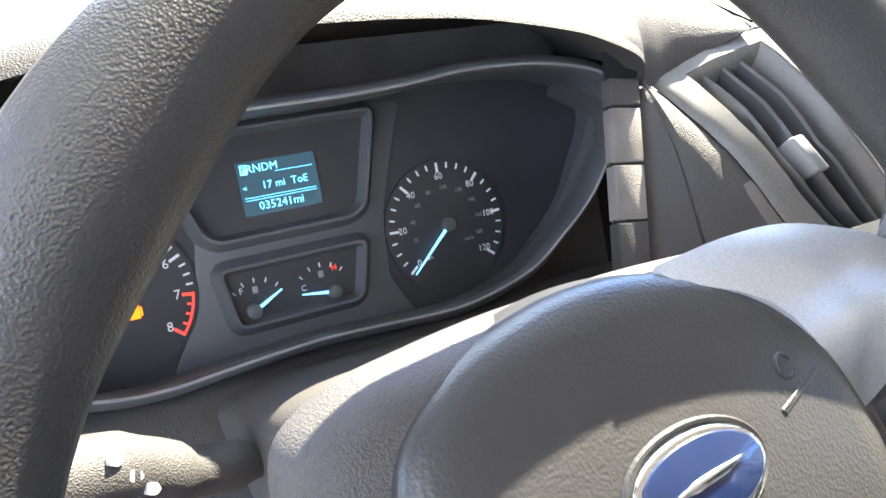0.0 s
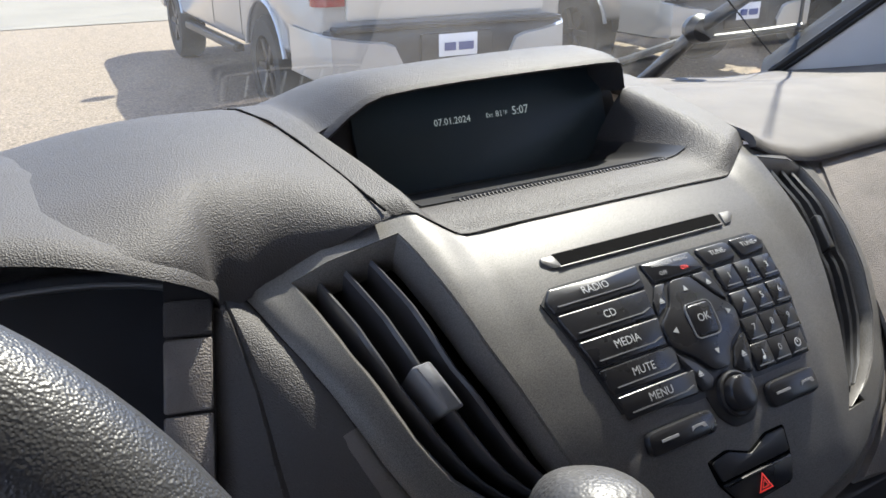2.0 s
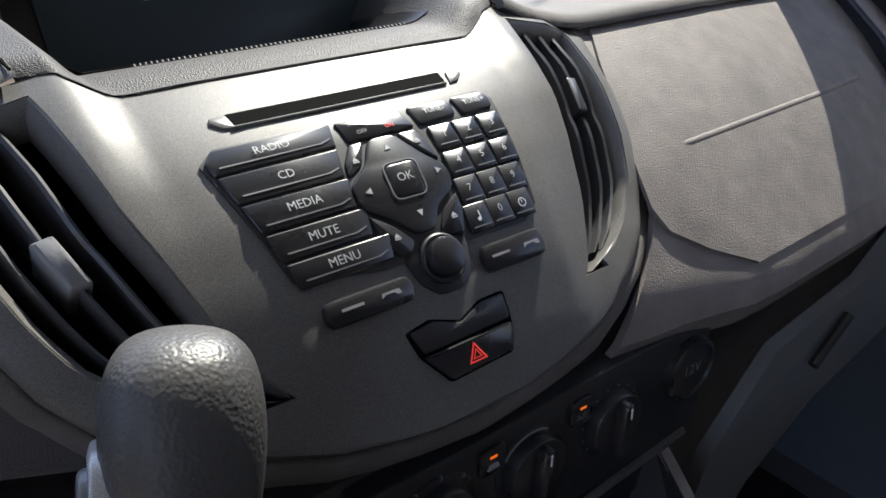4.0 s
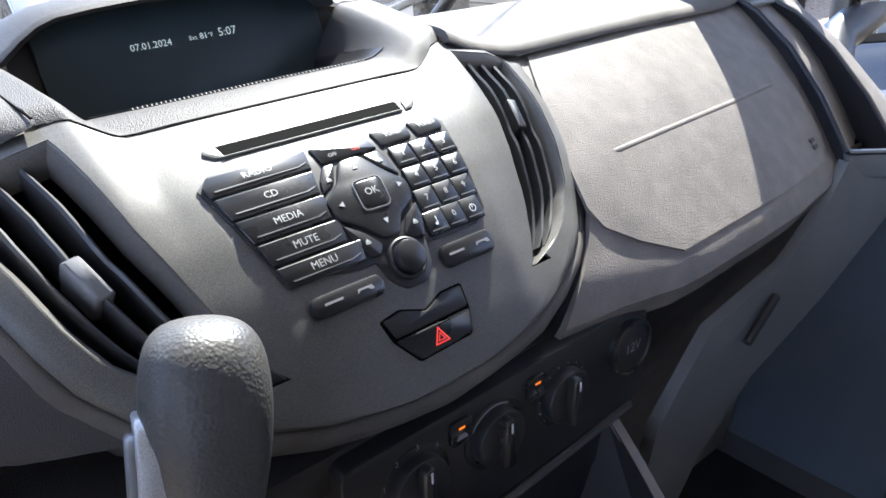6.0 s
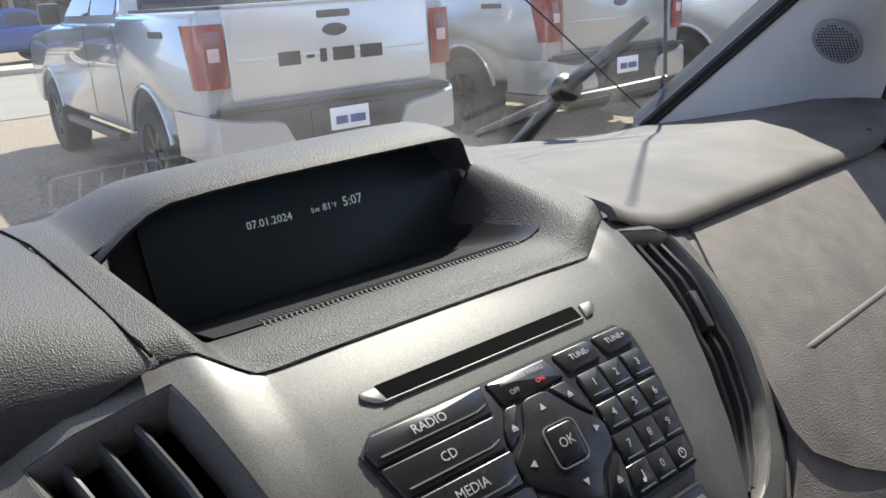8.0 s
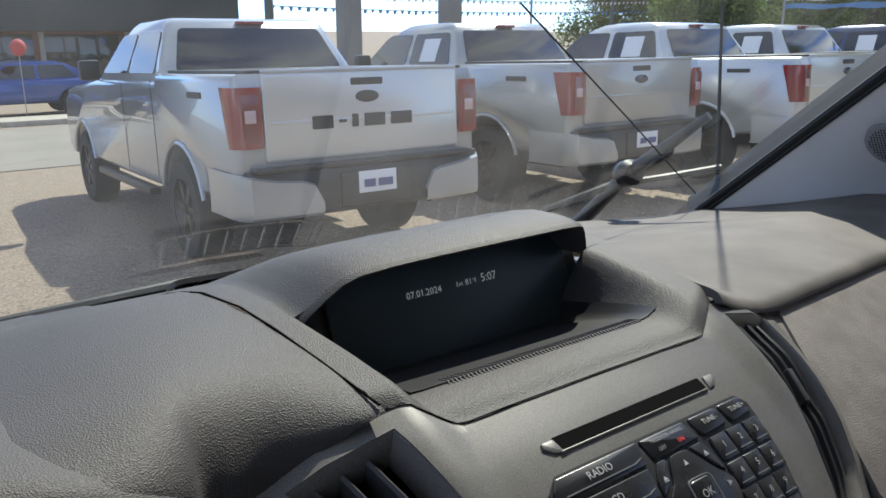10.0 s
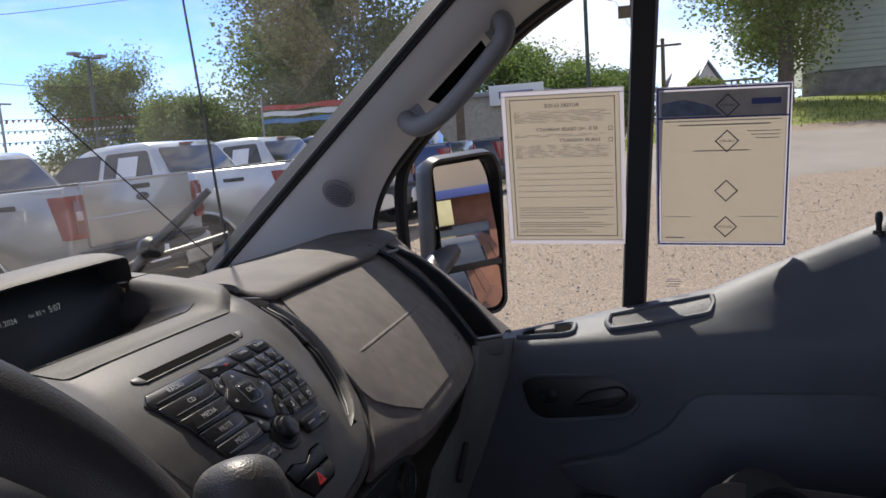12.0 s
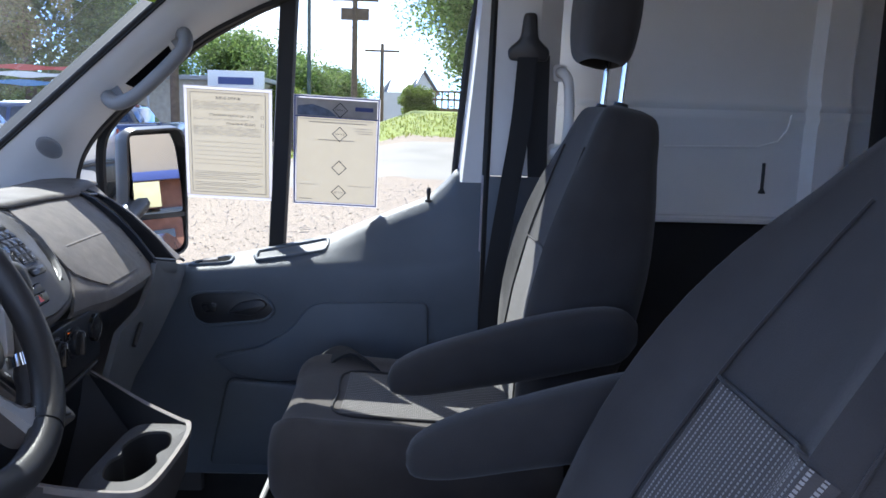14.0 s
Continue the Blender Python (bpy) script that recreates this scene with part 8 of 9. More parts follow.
def pickup(x, y, yaw, body, label, badge=None, cover=True, papers=True, plate=True, two_tone=None):
    t = thing("pickup_truck", label, "pickup truck", (0, 0, 0), "parked pickups")
    sill = 0.52
    low = [(0.06, 0.62), (0.03, 0.80), (0.02, 1.38), (0.05, 1.47), (1.80, 1.47), (1.82, 1.40), (4.05, 1.40), (4.35, 1.38), (5.45, 1.30), (5.72, 1.20), (5.80, 0.95), (5.78, 0.60), (5.60, 0.50)]
    low += [p for p in arch(4.88, 0.50, 0, 0, 0.50)] + [(4.30, sill), (1.95, sill)] + [p for p in arch(1.28, 0.50, 0, 0, 0.56)] + [(0.60, 0.60)]
    part("body", sideplate(low, 0.99, 0.06), body, t)
    # cab above the sills
    rows = []
    for z, y0, y1, w in ((1.39, 1.80, 4.10, 0.92), (1.45, 1.83, 4.02, 0.915), (1.60, 1.93, 3.78, 0.86), (1.80, 2.06, 3.45, 0.775), (1.88, 2.12, 3.30, 0.745), (1.925, 2.22, 3.15, 0.71), (1.945, 2.45, 3.0, 0.60)):
        rows.append([Vector((sx * w, yy, z)) for sx, yy in ((-1, y0 + 0.06), (-0.93, y0), (0.93, y0), (1, y0 + 0.06), (1, y1 - 0.1), (0.9, y1), (-0.9, y1), (-1, y1 - 0.1))])
    bm = loft(rows, close_u=True)
    bm.faces.new([bm.verts.new(p) for p in rows[-1]])
    cab = part("cab", bm, body, t)
    at_back = lambda u, v, h=0.0: Vector((u, 1.83 + (v - 1.45) * 0.66 - 0.006 - h, v))
    part("rear_window", slab(rounded([(-0.78, 1.475), (0.78, 1.475), (0.66, 1.845), (-0.66, 1.845)], 0.05), at_back, 0, 0.012, 0.004), CAR_GLASS, cab, "dark rear window")
    part("brake_lamp", slab(rect(-0.13, 1.875, 0.13, 1.905, 0.008), lambda u, v, h=0.0: Vector((u, 2.085 - h, v)), -0.04, 0.012, 0.006), LAMP_RED, cab, "red high brake lamp")
    for s in (-1, 1):
        at_side = lambda u, v, h=0.0: Vector((s * (0.915 - (v - 1.45) * 0.405 + 0.006 + h), u, v))
        part("side_window", slab(rounded([(2.02, 1.47), (2.84, 1.47), (2.84, 1.825), (2.17, 1.825)], 0.05), at_side, 0, 0.006), CAR_GLASS, cab)
        part("side_window", slab(rounded([(2.92, 1.47), (3.86, 1.47), (3.46, 1.80), (3.36, 1.825), (2.92, 1.825)], 0.05), at_side, 0, 0.006), CAR_GLASS, cab)
        if papers and s < 0:
            part("window_notice", slab(rect(2.30, 1.50, 2.62, 1.76), at_side, 0.007, 0.010), WHITE_PAPER, cab, "white paper in the side window")
        part("door_line", slab(rect(2.875, 0.60, 2.885, 1.42), lambda u, v, h=0.0: Vector((s * (0.992 + h), u, v)), 0, 0.002), BLACK, t)
        part("door_line", slab(rect(1.885, 0.60, 1.895, 1.42), lambda u, v, h=0.0: Vector((s * (0.992 + h), u, v)), 0, 0.002), BLACK, t)
        for yy in (2.02, 2.98):
            part("door_handle", box((s * 1.0, yy, 1.22), (0.03, 0.18, 0.035), 0.01), body, t)
        part("door_mirror", box((s * 1.10, 3.62, 1.50), (0.20, 0.12, 0.20), 0.04), BLACK, t)
        part("side_step", box((s * 0.98, 3.1, 0.46), (0.10, 2.0, 0.07), 0.02), BLACK, t)
        part("arch_lip", tube([(s * 0.985, 1.28 + 0.52 * math.cos(a), 0.42 + 0.52 * math.sin(a)) for a in np.linspace(0.25, math.pi - 0.25, 16)], 0.020, 8), body, t)
        part("arch_lip", tube([(s * 0.985, 4.88 + 0.52 * math.cos(a), 0.42 + 0.52 * math.sin(a)) for a in np.linspace(0.25, math.pi - 0.25, 16)], 0.020, 8), body, t)
        # tail lamp wraps the corner
        lz0, lz1 = 0.985, 1.385
        lamp = part("tail_lamp", loft([[Vector((s * xx, yy + dy * (1385 - 1000 * z) / 400, z)) for z in (lz0, lz0 + 0.02, (lz0 + lz1) / 2, lz1 - 0.02, lz1)] for xx, yy, dy in ((0.80, -0.006, 0), (0.84, -0.018, 0), (0.93, -0.014, 0), (0.985, 0.02, -0.01), (1.003, 0.07, -0.03), (1.003, 0.22, -0.11))]), LAMP_RED, t, "red tail lamp")
        part("lamp_core", box((s * 0.888, -0.018, 1.185), (0.115, 0.008, 0.31), 0.003), LAMP_DARK, lamp)
        part("reversing_lens", box((s * 0.888, -0.021, 1.195), (0.080, 0.008, 0.085), 0.006), LAMP_CLEAR, lamp)
        part("exhaust_tip", tube([(s * 0.50, -0.02, 0.52), (s * 0.50, 0.2, 0.52)], 0.045, 14), BLACK, t)
    for sx in (-0.86, 0.86):
        wheel_of(t, sx, 1.28, 0.41, 0.27)
        wheel_of(t, sx, 4.88, 0.41, 0.27)
    at_tail = lambda u, v, h=0.0: Vector((u, 0.015 - h, v))
    gate_ = part("tailgate", slab(rounded([(-0.79, 0.88), (0.79, 0.88), (0.79, 1.475), (-0.79, 1.475)], 0.03), at_tail, -0.05, 0.018, 0.012), two_tone or body, t)
    part("tailgate_crease", slab(rect(-0.74, 1.13, 0.74, 1.155), at_tail, 0.016, 0.022, 0.004), two_tone or body, gate_)
    part("handle", slab(rect(-0.13, 1.375, 0.13, 1.425, 0.015), at_tail, 0.016, 0.026, 0.006), BLACK, gate_)
    part("oval_emblem", slab(disc(0.0, 1.295, 0.095, 32, 0.042), at_tail, 0.016, 0.026, 0.004), EMBLEM if badge != "bars" else BLACK, gate_, "plain dark oval emblem")
    part("spoiler", box((0, 0.02, 1.482), (1.56, 0.06, 0.025), 0.008), body if cover else BLACK, t)
    if badge == "bars":
        bm = bmesh.new()
        for u0, u1, v0, v1 in ((-0.44, -0.28, 1.085, 1.175), (-0.235, -0.175, 1.12, 1.142), (-0.13, -0.08, 1.085, 1.175), (-0.03, 0.14, 1.085, 1.175), (0.19, 0.37, 1.085, 1.175)):
            slab(rect(u0, v0, u1, v1, 0.008), at_tail, 0.016, 0.024, bm=bm)
        part("badge_bars", bm, BLACK, gate_, "black badge bars")
    part("bed_badge", slab(rect(0.62, 1.30, 0.92, 1.345, 0.01), lambda u, v, h=0.0: Vector((-0.992 - h, u, v)), 0, 0.006), BLACK, t)
    bmp = part("rear_bumper", loft([[Vector((xx, yy + dy, z)) for z, dy in ((0.50, 0.03), (0.53, 0.0), (0.72, 0.0), (0.80, 0.008), (0.83, 0.03))] for xx, yy in ((-0.985, 0.55), (-0.985, 0.10), (-0.92, -0.045), (-0.45, -0.085), (0.45, -0.085), (0.92, -0.045), (0.985, 0.10), (0.985, 0.55))]), BLACK, t, "black bumper with painted corners")
    for s in (-1, 1):
        caps = []
        for xx, yy, top in ((1.004, 0.55, 0.82), (1.004, 0.12, 0.82), (0.985, 0.02, 0.815), (0.93, -0.062, 0.80), (0.75, -0.085, 0.765), (0.56, -0.100, 0.745), (0.49, -0.103, 0.72), (0.43, -0.100, 0.60)):
            caps.append([Vector((s * xx, yy + 0.02, 0.505)), Vector((s * xx, yy, 0.525)), Vector((s * xx, yy - 0.004, 0.5 * (top + 0.52))), Vector((s * xx, yy, top - 0.012)), Vector((s * xx, yy + 0.02, top))])
        part("bumper_corner", thick(loft(caps), 0.006), body, bmp, "painted bumper corner")
    part("step_pad", box((0, -0.02, 0.838), (1.80, 0.14, 0.03), 0.01), BLACK, bmp)
    part("hitch_recess", box((0, -0.088, 0.665), (0.58, 0.03, 0.24), 0.02), BLACK, bmp)
    if plate:
        pt = part("number_plate", box((0, -0.108, 0.70), (0.31, 0.008, 0.155), 0.004), WHITE_PAPER, bmp)
        part("plate_bars", box((-0.07, -0.1185, 0.69), (0.09, 0.003, 0.055)), NAVY, pt)
        part("plate_bars", box((0.06, -0.1185, 0.69), (0.12, 0.003, 0.055)), NAVY, pt)
    if cover:
        part("bed_cover", box((0, 0.92, 1.478), (1.74, 1.72, 0.03), 0.008), BLACK, t)
    part("underside", box((0, 2.9, 0.55), (1.6, 5.2, 0.2)), BLACK, t)
    za, zb = ground_z(x, y + 1.28), ground_z(x, y + 4.88)
    if abs(yaw) > 20:
        za = zb = ground_z(x, y)
    m = Matrix.Translation((x, y, za - (zb - za) * 0.35)) @ Matrix.Rotation(radians(yaw), 4, "Z") @ Matrix.Rotation(math.atan((zb - za) / 3.6), 4, "X")
    t.matrix_basis = m
    return t


pickup(2.66, 4.92, -2.0, PAINT_SILVER, "white and silver crew cab pickup with black tailgate badge bars", badge="bars", papers=False, two_tone=PAINT_WHITE)
pickup(6.12, 5.30, -1.0, PAINT_GREY, "grey crew cab pickup with a paper in its window")
pickup(9.05, 4.70, 0.0, PAINT_WHITE, "white crew cab pickup with a bed badge", plate=False)
pickup(12.2, 4.95, 0.0, PAINT_WHITE, "white crew cab pickup further along the row", plate=False)
pickup(15.2, 4.60, 0.0, PAINT_NAVY, "navy crew cab pickup further along the row", plate=False)
pickup(18.4, 4.3, 0.0, PAINT_BLACK, "black crew cab pickup at the end of the row", papers=False)


def car(x, y, yaw, body, label):
    t = thing("parked_car", label, "car", (0, 0, 0), "parked cars")
    low = [(0.05, 0.45), (0.02, 0.85), (0.25, 0.98), (3.3, 0.95), (4.2, 0.82), (4.45, 0.62), (4.42, 0.35)]
    low += [(3.60 + 0.38 * math.cos(a), 0.32 + 0.38 * math.sin(a)) for a in np.linspace(0.1, math.pi - 0.1, 9)] + [(0.92 + 0.38 * math.cos(a), 0.32 + 0.38 * math.sin(a)) for a in np.linspace(0.1, math.pi - 0.1, 9)]
    part("body", sideplate(low, 0.90, 0.08), body, t)
    rows = [[Vector((sx * w, yy, z)) for sx, yy in ((-1, y0), (1, y0), (1, y1), (-1, y1))] for z, y0, y1, w in ((0.95, 0.35, 3.25, 0.80), (1.15, 0.62, 2.85, 0.74), (1.36, 1.02, 2.42, 0.66), (1.42, 1.25, 2.2, 0.60))]
    bm = loft(rows, close_u=True)
    bm.faces.new([bm.verts.new(p) for p in rows[-1]])
    cab = part("cabin", bm, body, t)
    for s in (-1, 1):
        for u in ([(0.75, 1.0), (1.72, 1.0), (1.72, 1.32), (1.10, 1.32)], [(1.80, 1.0), (2.92, 1.0), (2.42, 1.32), (1.80, 1.32)]):
            part("side_window", slab(rounded(u, 0.04), lambda a, v, h=0.0: Vector((s * (0.80 - (v - 0.95) * 0.33 + 0.008 + h), a, v)), 0, 0.006), CAR_GLASS, cab)
        part("head_lamp", box((s * 0.72, 4.33, 0.70), (0.30, 0.16, 0.14), 0.04), LAMP_CLEAR, t)
    for sx in (-0.78, 0.78):
        wheel_of(t, sx, 0.92, 0.32, 0.2)
        wheel_of(t, sx, 3.60, 0.32, 0.2)
    t.matrix_basis = Matrix.Translation((x, y, ground_z(x, y))) @ Matrix.Rotation(radians(yaw), 4, "Z")
    return t


car(5.6, 24.0, 92.0, PAINT_BLUE, "blue hatchback parked across the road")
car(0.6, 24.5, 90.0, PAINT_BLUE, "blue saloon parked across the road")
car(1.3, -7.6, 10.0, PAINT_BLACK, "black saloon parked behind the van")

# ---- buildings ----
store = thing("showroom_building", "low dark showroom building across the road", "building", (3, 34, 0))
gz = ground_z(3, 34)
part("fascia", box((1.5, 36, gz + 3.0), (24, 7.0, 1.35), 0.05), DARK_FASCIA, store)
part("wall", box((1.5, 36.5, gz + 1.2), (23, 6, 2.4), 0.03), BRICKRED, store)
part("roof_edge", box((1.5, 36, gz + 3.72), (24.4, 7.3, 0.10), 0.02), STEEL, store)
for i in range(7):
    w = part("window", box((-8 + 3.1 * i, 33.46, gz + 1.25), (2.7, 0.08, 1.9), 0.01), CAR_GLASS, store)
    part("window_frame", box((-9.45 + 3.1 * i, 33.42, gz + 1.25), (0.18, 0.12, 2.1), 0.01), KERB, w)
part("roof_vent", tube([(2.5, 35, gz + 3.7), (2.5, 35, gz + 4.3), (2.5, 35, gz + 4.32), (2.5, 35, gz + 4.5)], [0.12, 0.12, 0.22, 0.22], 12), STEEL, store)
bal = thing("red_balloon", "red balloon on a thin pole", "balloon", (3.4, 22.5, 0))
part("balloon", loft([[(3.4 + 0.19 * math.sin(b) * math.cos(a), 22.5 + 0.19 * math.sin(b) * math.sin(a), 1.35 + 0.21 * math.cos(b)) for a in np.linspace(0, math.tau, 18, endpoint=False)] for b in np.linspace(0.02, math.pi - 0.02, 10)], close_u=True), FLAG_RED, bal)
part("pole", tube([(3.4, 22.5, ground_z(3.4, 22.5)), (3.4, 22.5, 1.15)], 0.012, 6), STEEL, bal)

house = thing("pale_green_house", "pale green clapboard house on a stone base", "house", (34, -10, 2.1))
hz0 = ground_z(32, -10)
for i in range(34):
    part("clapboard", box((32.0 - 0.012 * (i % 2), -10.1, hz0 + 0.98 + 0.20 * i), (0.10, 13.0, 0.195), 0.012), SIDING, house)
part("wall", box((34.5, -10.1, hz0 + 4.0), (4.8, 12.9, 7.2)), SIDING, house)
part("stone_base", box((32.0, -10.1, hz0 + 0.35), (0.22, 13.1, 1.0), 0.03), STONE, house)
for yy in (-11.7, -14.3):
    w = part("window", box((31.93, yy, hz0 + 3.0), (0.10, 0.95, 1.5), 0.01), CAR_GLASS, house)
    part("window_frame", box((31.90, yy, hz0 + 3.82), (0.16, 1.2, 0.14), 0.01), WHITE_PAPER, w)
    part("window_frame", box((31.90, yy, hz0 + 2.18), (0.16, 1.2, 0.14), 0.01), WHITE_PAPER, w)
    for d in (-0.54, 0.54):
        part("window_frame", box((31.90, yy + d, hz0 + 3.0), (0.14, 0.12, 1.6), 0.01), WHITE_PAPER, w)
part("roof", thick(loft([[(31.5, y, hz0 + 7.6), (34.5, y, hz0 + 9.8), (37.5, y, hz0 + 7.6)] for y in (-16.9, -3.4)]), 0.15), DARK_FASCIA, house)

barn = thing("blue_roofed_house", "far house with a blue-grey metal roof", "house", (92, 0, 1.2))
_fwd, _left = Vector((0.574, 0.819, 0)), Vector((-0.819, 0.574, 0))


def barn_pt(u, v, z):
    """On the far house: u back along the ridge, v across it, z its height."""
    return Vector((90, -0.6, z)) + _fwd * u + _left * v


for v in (-3.0, 3.0):
    part("wall", thick(loft([[barn_pt(u, v, z) for u in (0.3, 3.9)] for z in (0.2, 4.7)]), 0.12), SIDING, barn)
for u in (0.3, 3.9):
    part("gable", thick(loft([[barn_pt(u, v, 0.2) for v in (-3.0, 0.0, 3.0)], [barn_pt(u, v, z) for v, z in ((-3.0, 4.7), (0.0, 7.1), (3.0, 4.7))]]), 0.12), SIDING, barn)
for v in (-3.4, 3.4):
    part("roof", thick(loft([[barn_pt(u, v * k * (0.75 if v > 0 else 1), 7.3 - 2.75 * k) for u in (0.0, 4.2)] for k in (0.0, 0.5, 1.0)]), 0.14), ROOF_BLUE, barn)
deck = thing("timber_deck", "brown timber deck with a railing beside the far houses", "deck", (45, -2, 1.3))
for i in range(7):
    part("deck_post", box((44.5, -2.9 + 0.35 * i, 2.3), (0.10, 0.10, 2.2), 0.01), WOOD, deck)
for z in (2.9, 3.35):
    part("deck_rail", box((44.5, -1.85, z), (0.10, 2.3, 0.12), 0.01), WOOD, deck)
part("deck_floor", box((45.3, -1.85, 2.35), (1.8, 2.3, 0.18), 0.01), WOOD, deck)

bld = thing("brick_building", "low brown brick building behind the van with a tan upper wall", "building", (3, -15, 0))
part("brick_wall", box((3, -15, 0.9), (26, 5, 2.4)), BRICKRED, bld)
part("upper_wall", box((3, -14.8, 3.1), (26.4, 5.2, 1.9), 0.04), material("tan_render", (0.34, 0.27, 0.20), 0.9, blotch=0.1, blotch_scale=0.8), bld, "tan rendered upper wall")
part("blue_band", box((3, -12.16, 2.08), (26.5, 0.12, 0.16), 0.02), NAVY, bld)
for x in np.arange(-8, 15, 3.2):
    w = part("window", box((x, -12.48, 0.95), (1.5, 0.08, 1.1), 0.01), CAR_GLASS, bld)
    part("window_frame", box((x, -12.46, 0.36), (1.7, 0.12, 0.12), 0.01), WHITE_PAPER, w)
part("sign_board", box((0.4, -12.1, 1.75), (2.6, 0.1, 0.45), 0.02), material("yellow_sign", (0.50, 0.44, 0.24), 0.6, blotch=0.1), bld, "faded yellow sign board")
shop = thing("roadside_shop", "low pale roadside shop with a name board", "building", (34, 9, 1))
sz = ground_z(30, 7)
part("wall", box((37, 10.2, 2.0), (6, 7, 2.4)), KERB, shop)
part("flat_roof", box((37, 10.2, 3.25), (6.5, 7.5, 0.2), 0.03), STEEL, shop)
bd = part("name_board", box((33.6, 7.6, 3.15), (0.1, 2.4, 0.85), 0.02), WHITE_PAPER, shop)
part("board_bars", box((33.53, 7.6, 3.15), (0.03, 1.5, 0.30)), NAVY, bd)

# ---- poles, sign, pennants, wires ----
sign = thing("oval_sign", "tall roadside sign: blue oval on two square steel posts", "sign", (11.8, 17.5, 0))
for x, y in ((10.2, 18.0), (13.55, 18.2)):
    part("post", box((x, y, 3.2), (0.48, 0.48, 7.6), 0.02), POST_STEEL, sign)
_sg2 = plane_at((12.95, 17.6, 5.70), (1, 0.05, 0), (0, 0, 1))
part("oval_rim", slab(disc(0, 0, 2.05, 48, 0.95), _sg2, -0.2, 0.05, 0.03), POST_STEEL, sign)
part("oval_face", slab(disc(0, 0, 1.93, 48, 0.85), _sg2, 0.02, 0.10, 0.02), EMBLEM, sign)


def pole(name, label, x, y, h, r, mat, arms=()):
    t = thing(name, label, "pole", (x, y, ground_z(x, y)))
    z0 = ground_z(x, y)
    part("shaft", tube([(x, y, z0 - 0.2), (x, y, z0 + h)], [r, r * 0.75], 10), mat, t)
    for kind_, dx, dy, dz, sx, sy, sz_ in arms:
        part(kind_, box((x + dx, y + dy, z0 + h + dz), (sx, sy, sz_), 0.02), mat if kind_ != "lamp_head" else STEEL, t)
    return t


LAMP = (("crossbar", 0, 0, -0.05, 1.5, 0.07, 0.07), ("lamp_head", -0.75, 0, 0.05, 0.45, 0.35, 0.12), ("lamp_head", 0.75, 0, 0.05, 0.45, 0.35, 0.12))
pole("street_lamp", "green steel lamp post with two lamp heads", 8.05, 18.0, 5.4, 0.12, GREEN_STEEL, LAMP)
pole("street_lamp", "dark steel lamp post among the trees", 26.8, 24.0, 6.3, 0.11, GREEN_STEEL, LAMP)
pole("utility_pole", "plain wooden utility pole", 26.3, 8.0, 9.5, 0.16, POLE_WOOD, (("crossbar", 0, 0, -0.6, 0.1, 2.2, 0.12),))
pole("utility_pole", "wooden utility pole with a cross arm", 34.0, 2.6, 6.0, 0.15, POLE_WOOD, (("crossbar", 0, 0, -1.0, 0.1, 1.2, 0.5), ("crossbar", 0, 0, -0.4, 0.1, 2.0, 0.12)))
pole("utility_pole", "far wooden utility pole", 46.0, 2.0, 5.2, 0.14, POLE_WOOD, (("crossbar", 0, 0, -0.4, 0.1, 2.0, 0.12),))
pole("utility_pole", "slim green pole beside the road", 30.0, 4.0, 7.6, 0.09, GREEN_STEEL)
pole("utility_pole", "short pole that carries the pennants", 18.3, 20.0, 3.9, 0.05, STEEL, (("crossbar", 0, 0, -0.02, 0.9, 0.06, 0.06),))


def wire(a, b, sag, r=0.012):
    a, b = Vector(a), Vector(b)
    return tube([a.lerp(b, i / 16) - Vector((0, 0, sag * 4 * (i / 16) * (1 - i / 16))) for i in range(17)], r, 5, caps=False)


wires = thing("overhead_wires", "thin overhead cables between the poles", "cable", (10, 20, 5))
for a, b, s in (((8.05, 18, 5.0), (-22, 20, 3.4), 0.5), ((8.05, 18, 4.8), (-6, 12, 3.0), 0.1), ((8.05, 18, 4.9), (27, 24, 4.6), 0.4), ((26.3, 8.9, 9.0), (20, 40, 9.6), 0.8), ((26.3, 7.2, 9.0), (20, 38, 9.4), 0.8), ((26.3, 8.2, 8.1), (22, 40, 8.2), 0.8), ((26.3, 8, 9.0), (34, 2.6, 6.6), 0.25), ((26.3, 8.8, 9.0), (34, 3.4, 6.6), 0.25), ((34, 2.6, 6.6), (46, 2.0, 5.8), 0.3), ((34, 3.3, 6.6), (46, 2.8, 5.8), 0.3), ((26.3, 8, 8.2), (26.0, -30, 8.6), 0.6), ((26.3, 8, 8.9), (26.0, -30, 9.2), 0.6)):
    part("cable", wire(a, b, s), WIRE, wires)
for z, mat, nm in ((3.13, FLAG_RED, "red"), (2.78, FLAG_WHITE, "white"), (2.43, FLAG_BLUE, "blue")):
    pn = thing("pennant_string", "string of small %s pennants" % nm, "pennants", (16, 20, z), "pennant strings")
    A, B = Vector((8.6, 19.2, z - 0.06)), Vector((25.5, 21.0, z + 0.10))
    part("cord", wire(A, B, 0.12, 0.010), WIRE, pn)
    bm = bmesh.new()
    for i in range(64):
        k = (i + 0.5) / 64
        c = A.lerp(B, k) - Vector((0, 0, 0.48 * k * (1 - k)))
        w = 0.060
        h = 0.07 + 0.05 * rg.random()
        loft([[c + Vector((-w, 0, 0)), c + Vector((w, 0, 0))], [c + Vector((rg.uniform(-0.05, 0.0), 0.03, -h)), c + Vector((rg.uniform(0.0, 0.05), 0.03, -h))]], bm=bm)
    tagged(part("pennants", thick(bm, 0.004), mat, pn), kind="stuff")
bpole = thing("banner_pole", "pair of steel poles that hold the banner strips", "pole", (25, 12, 0))
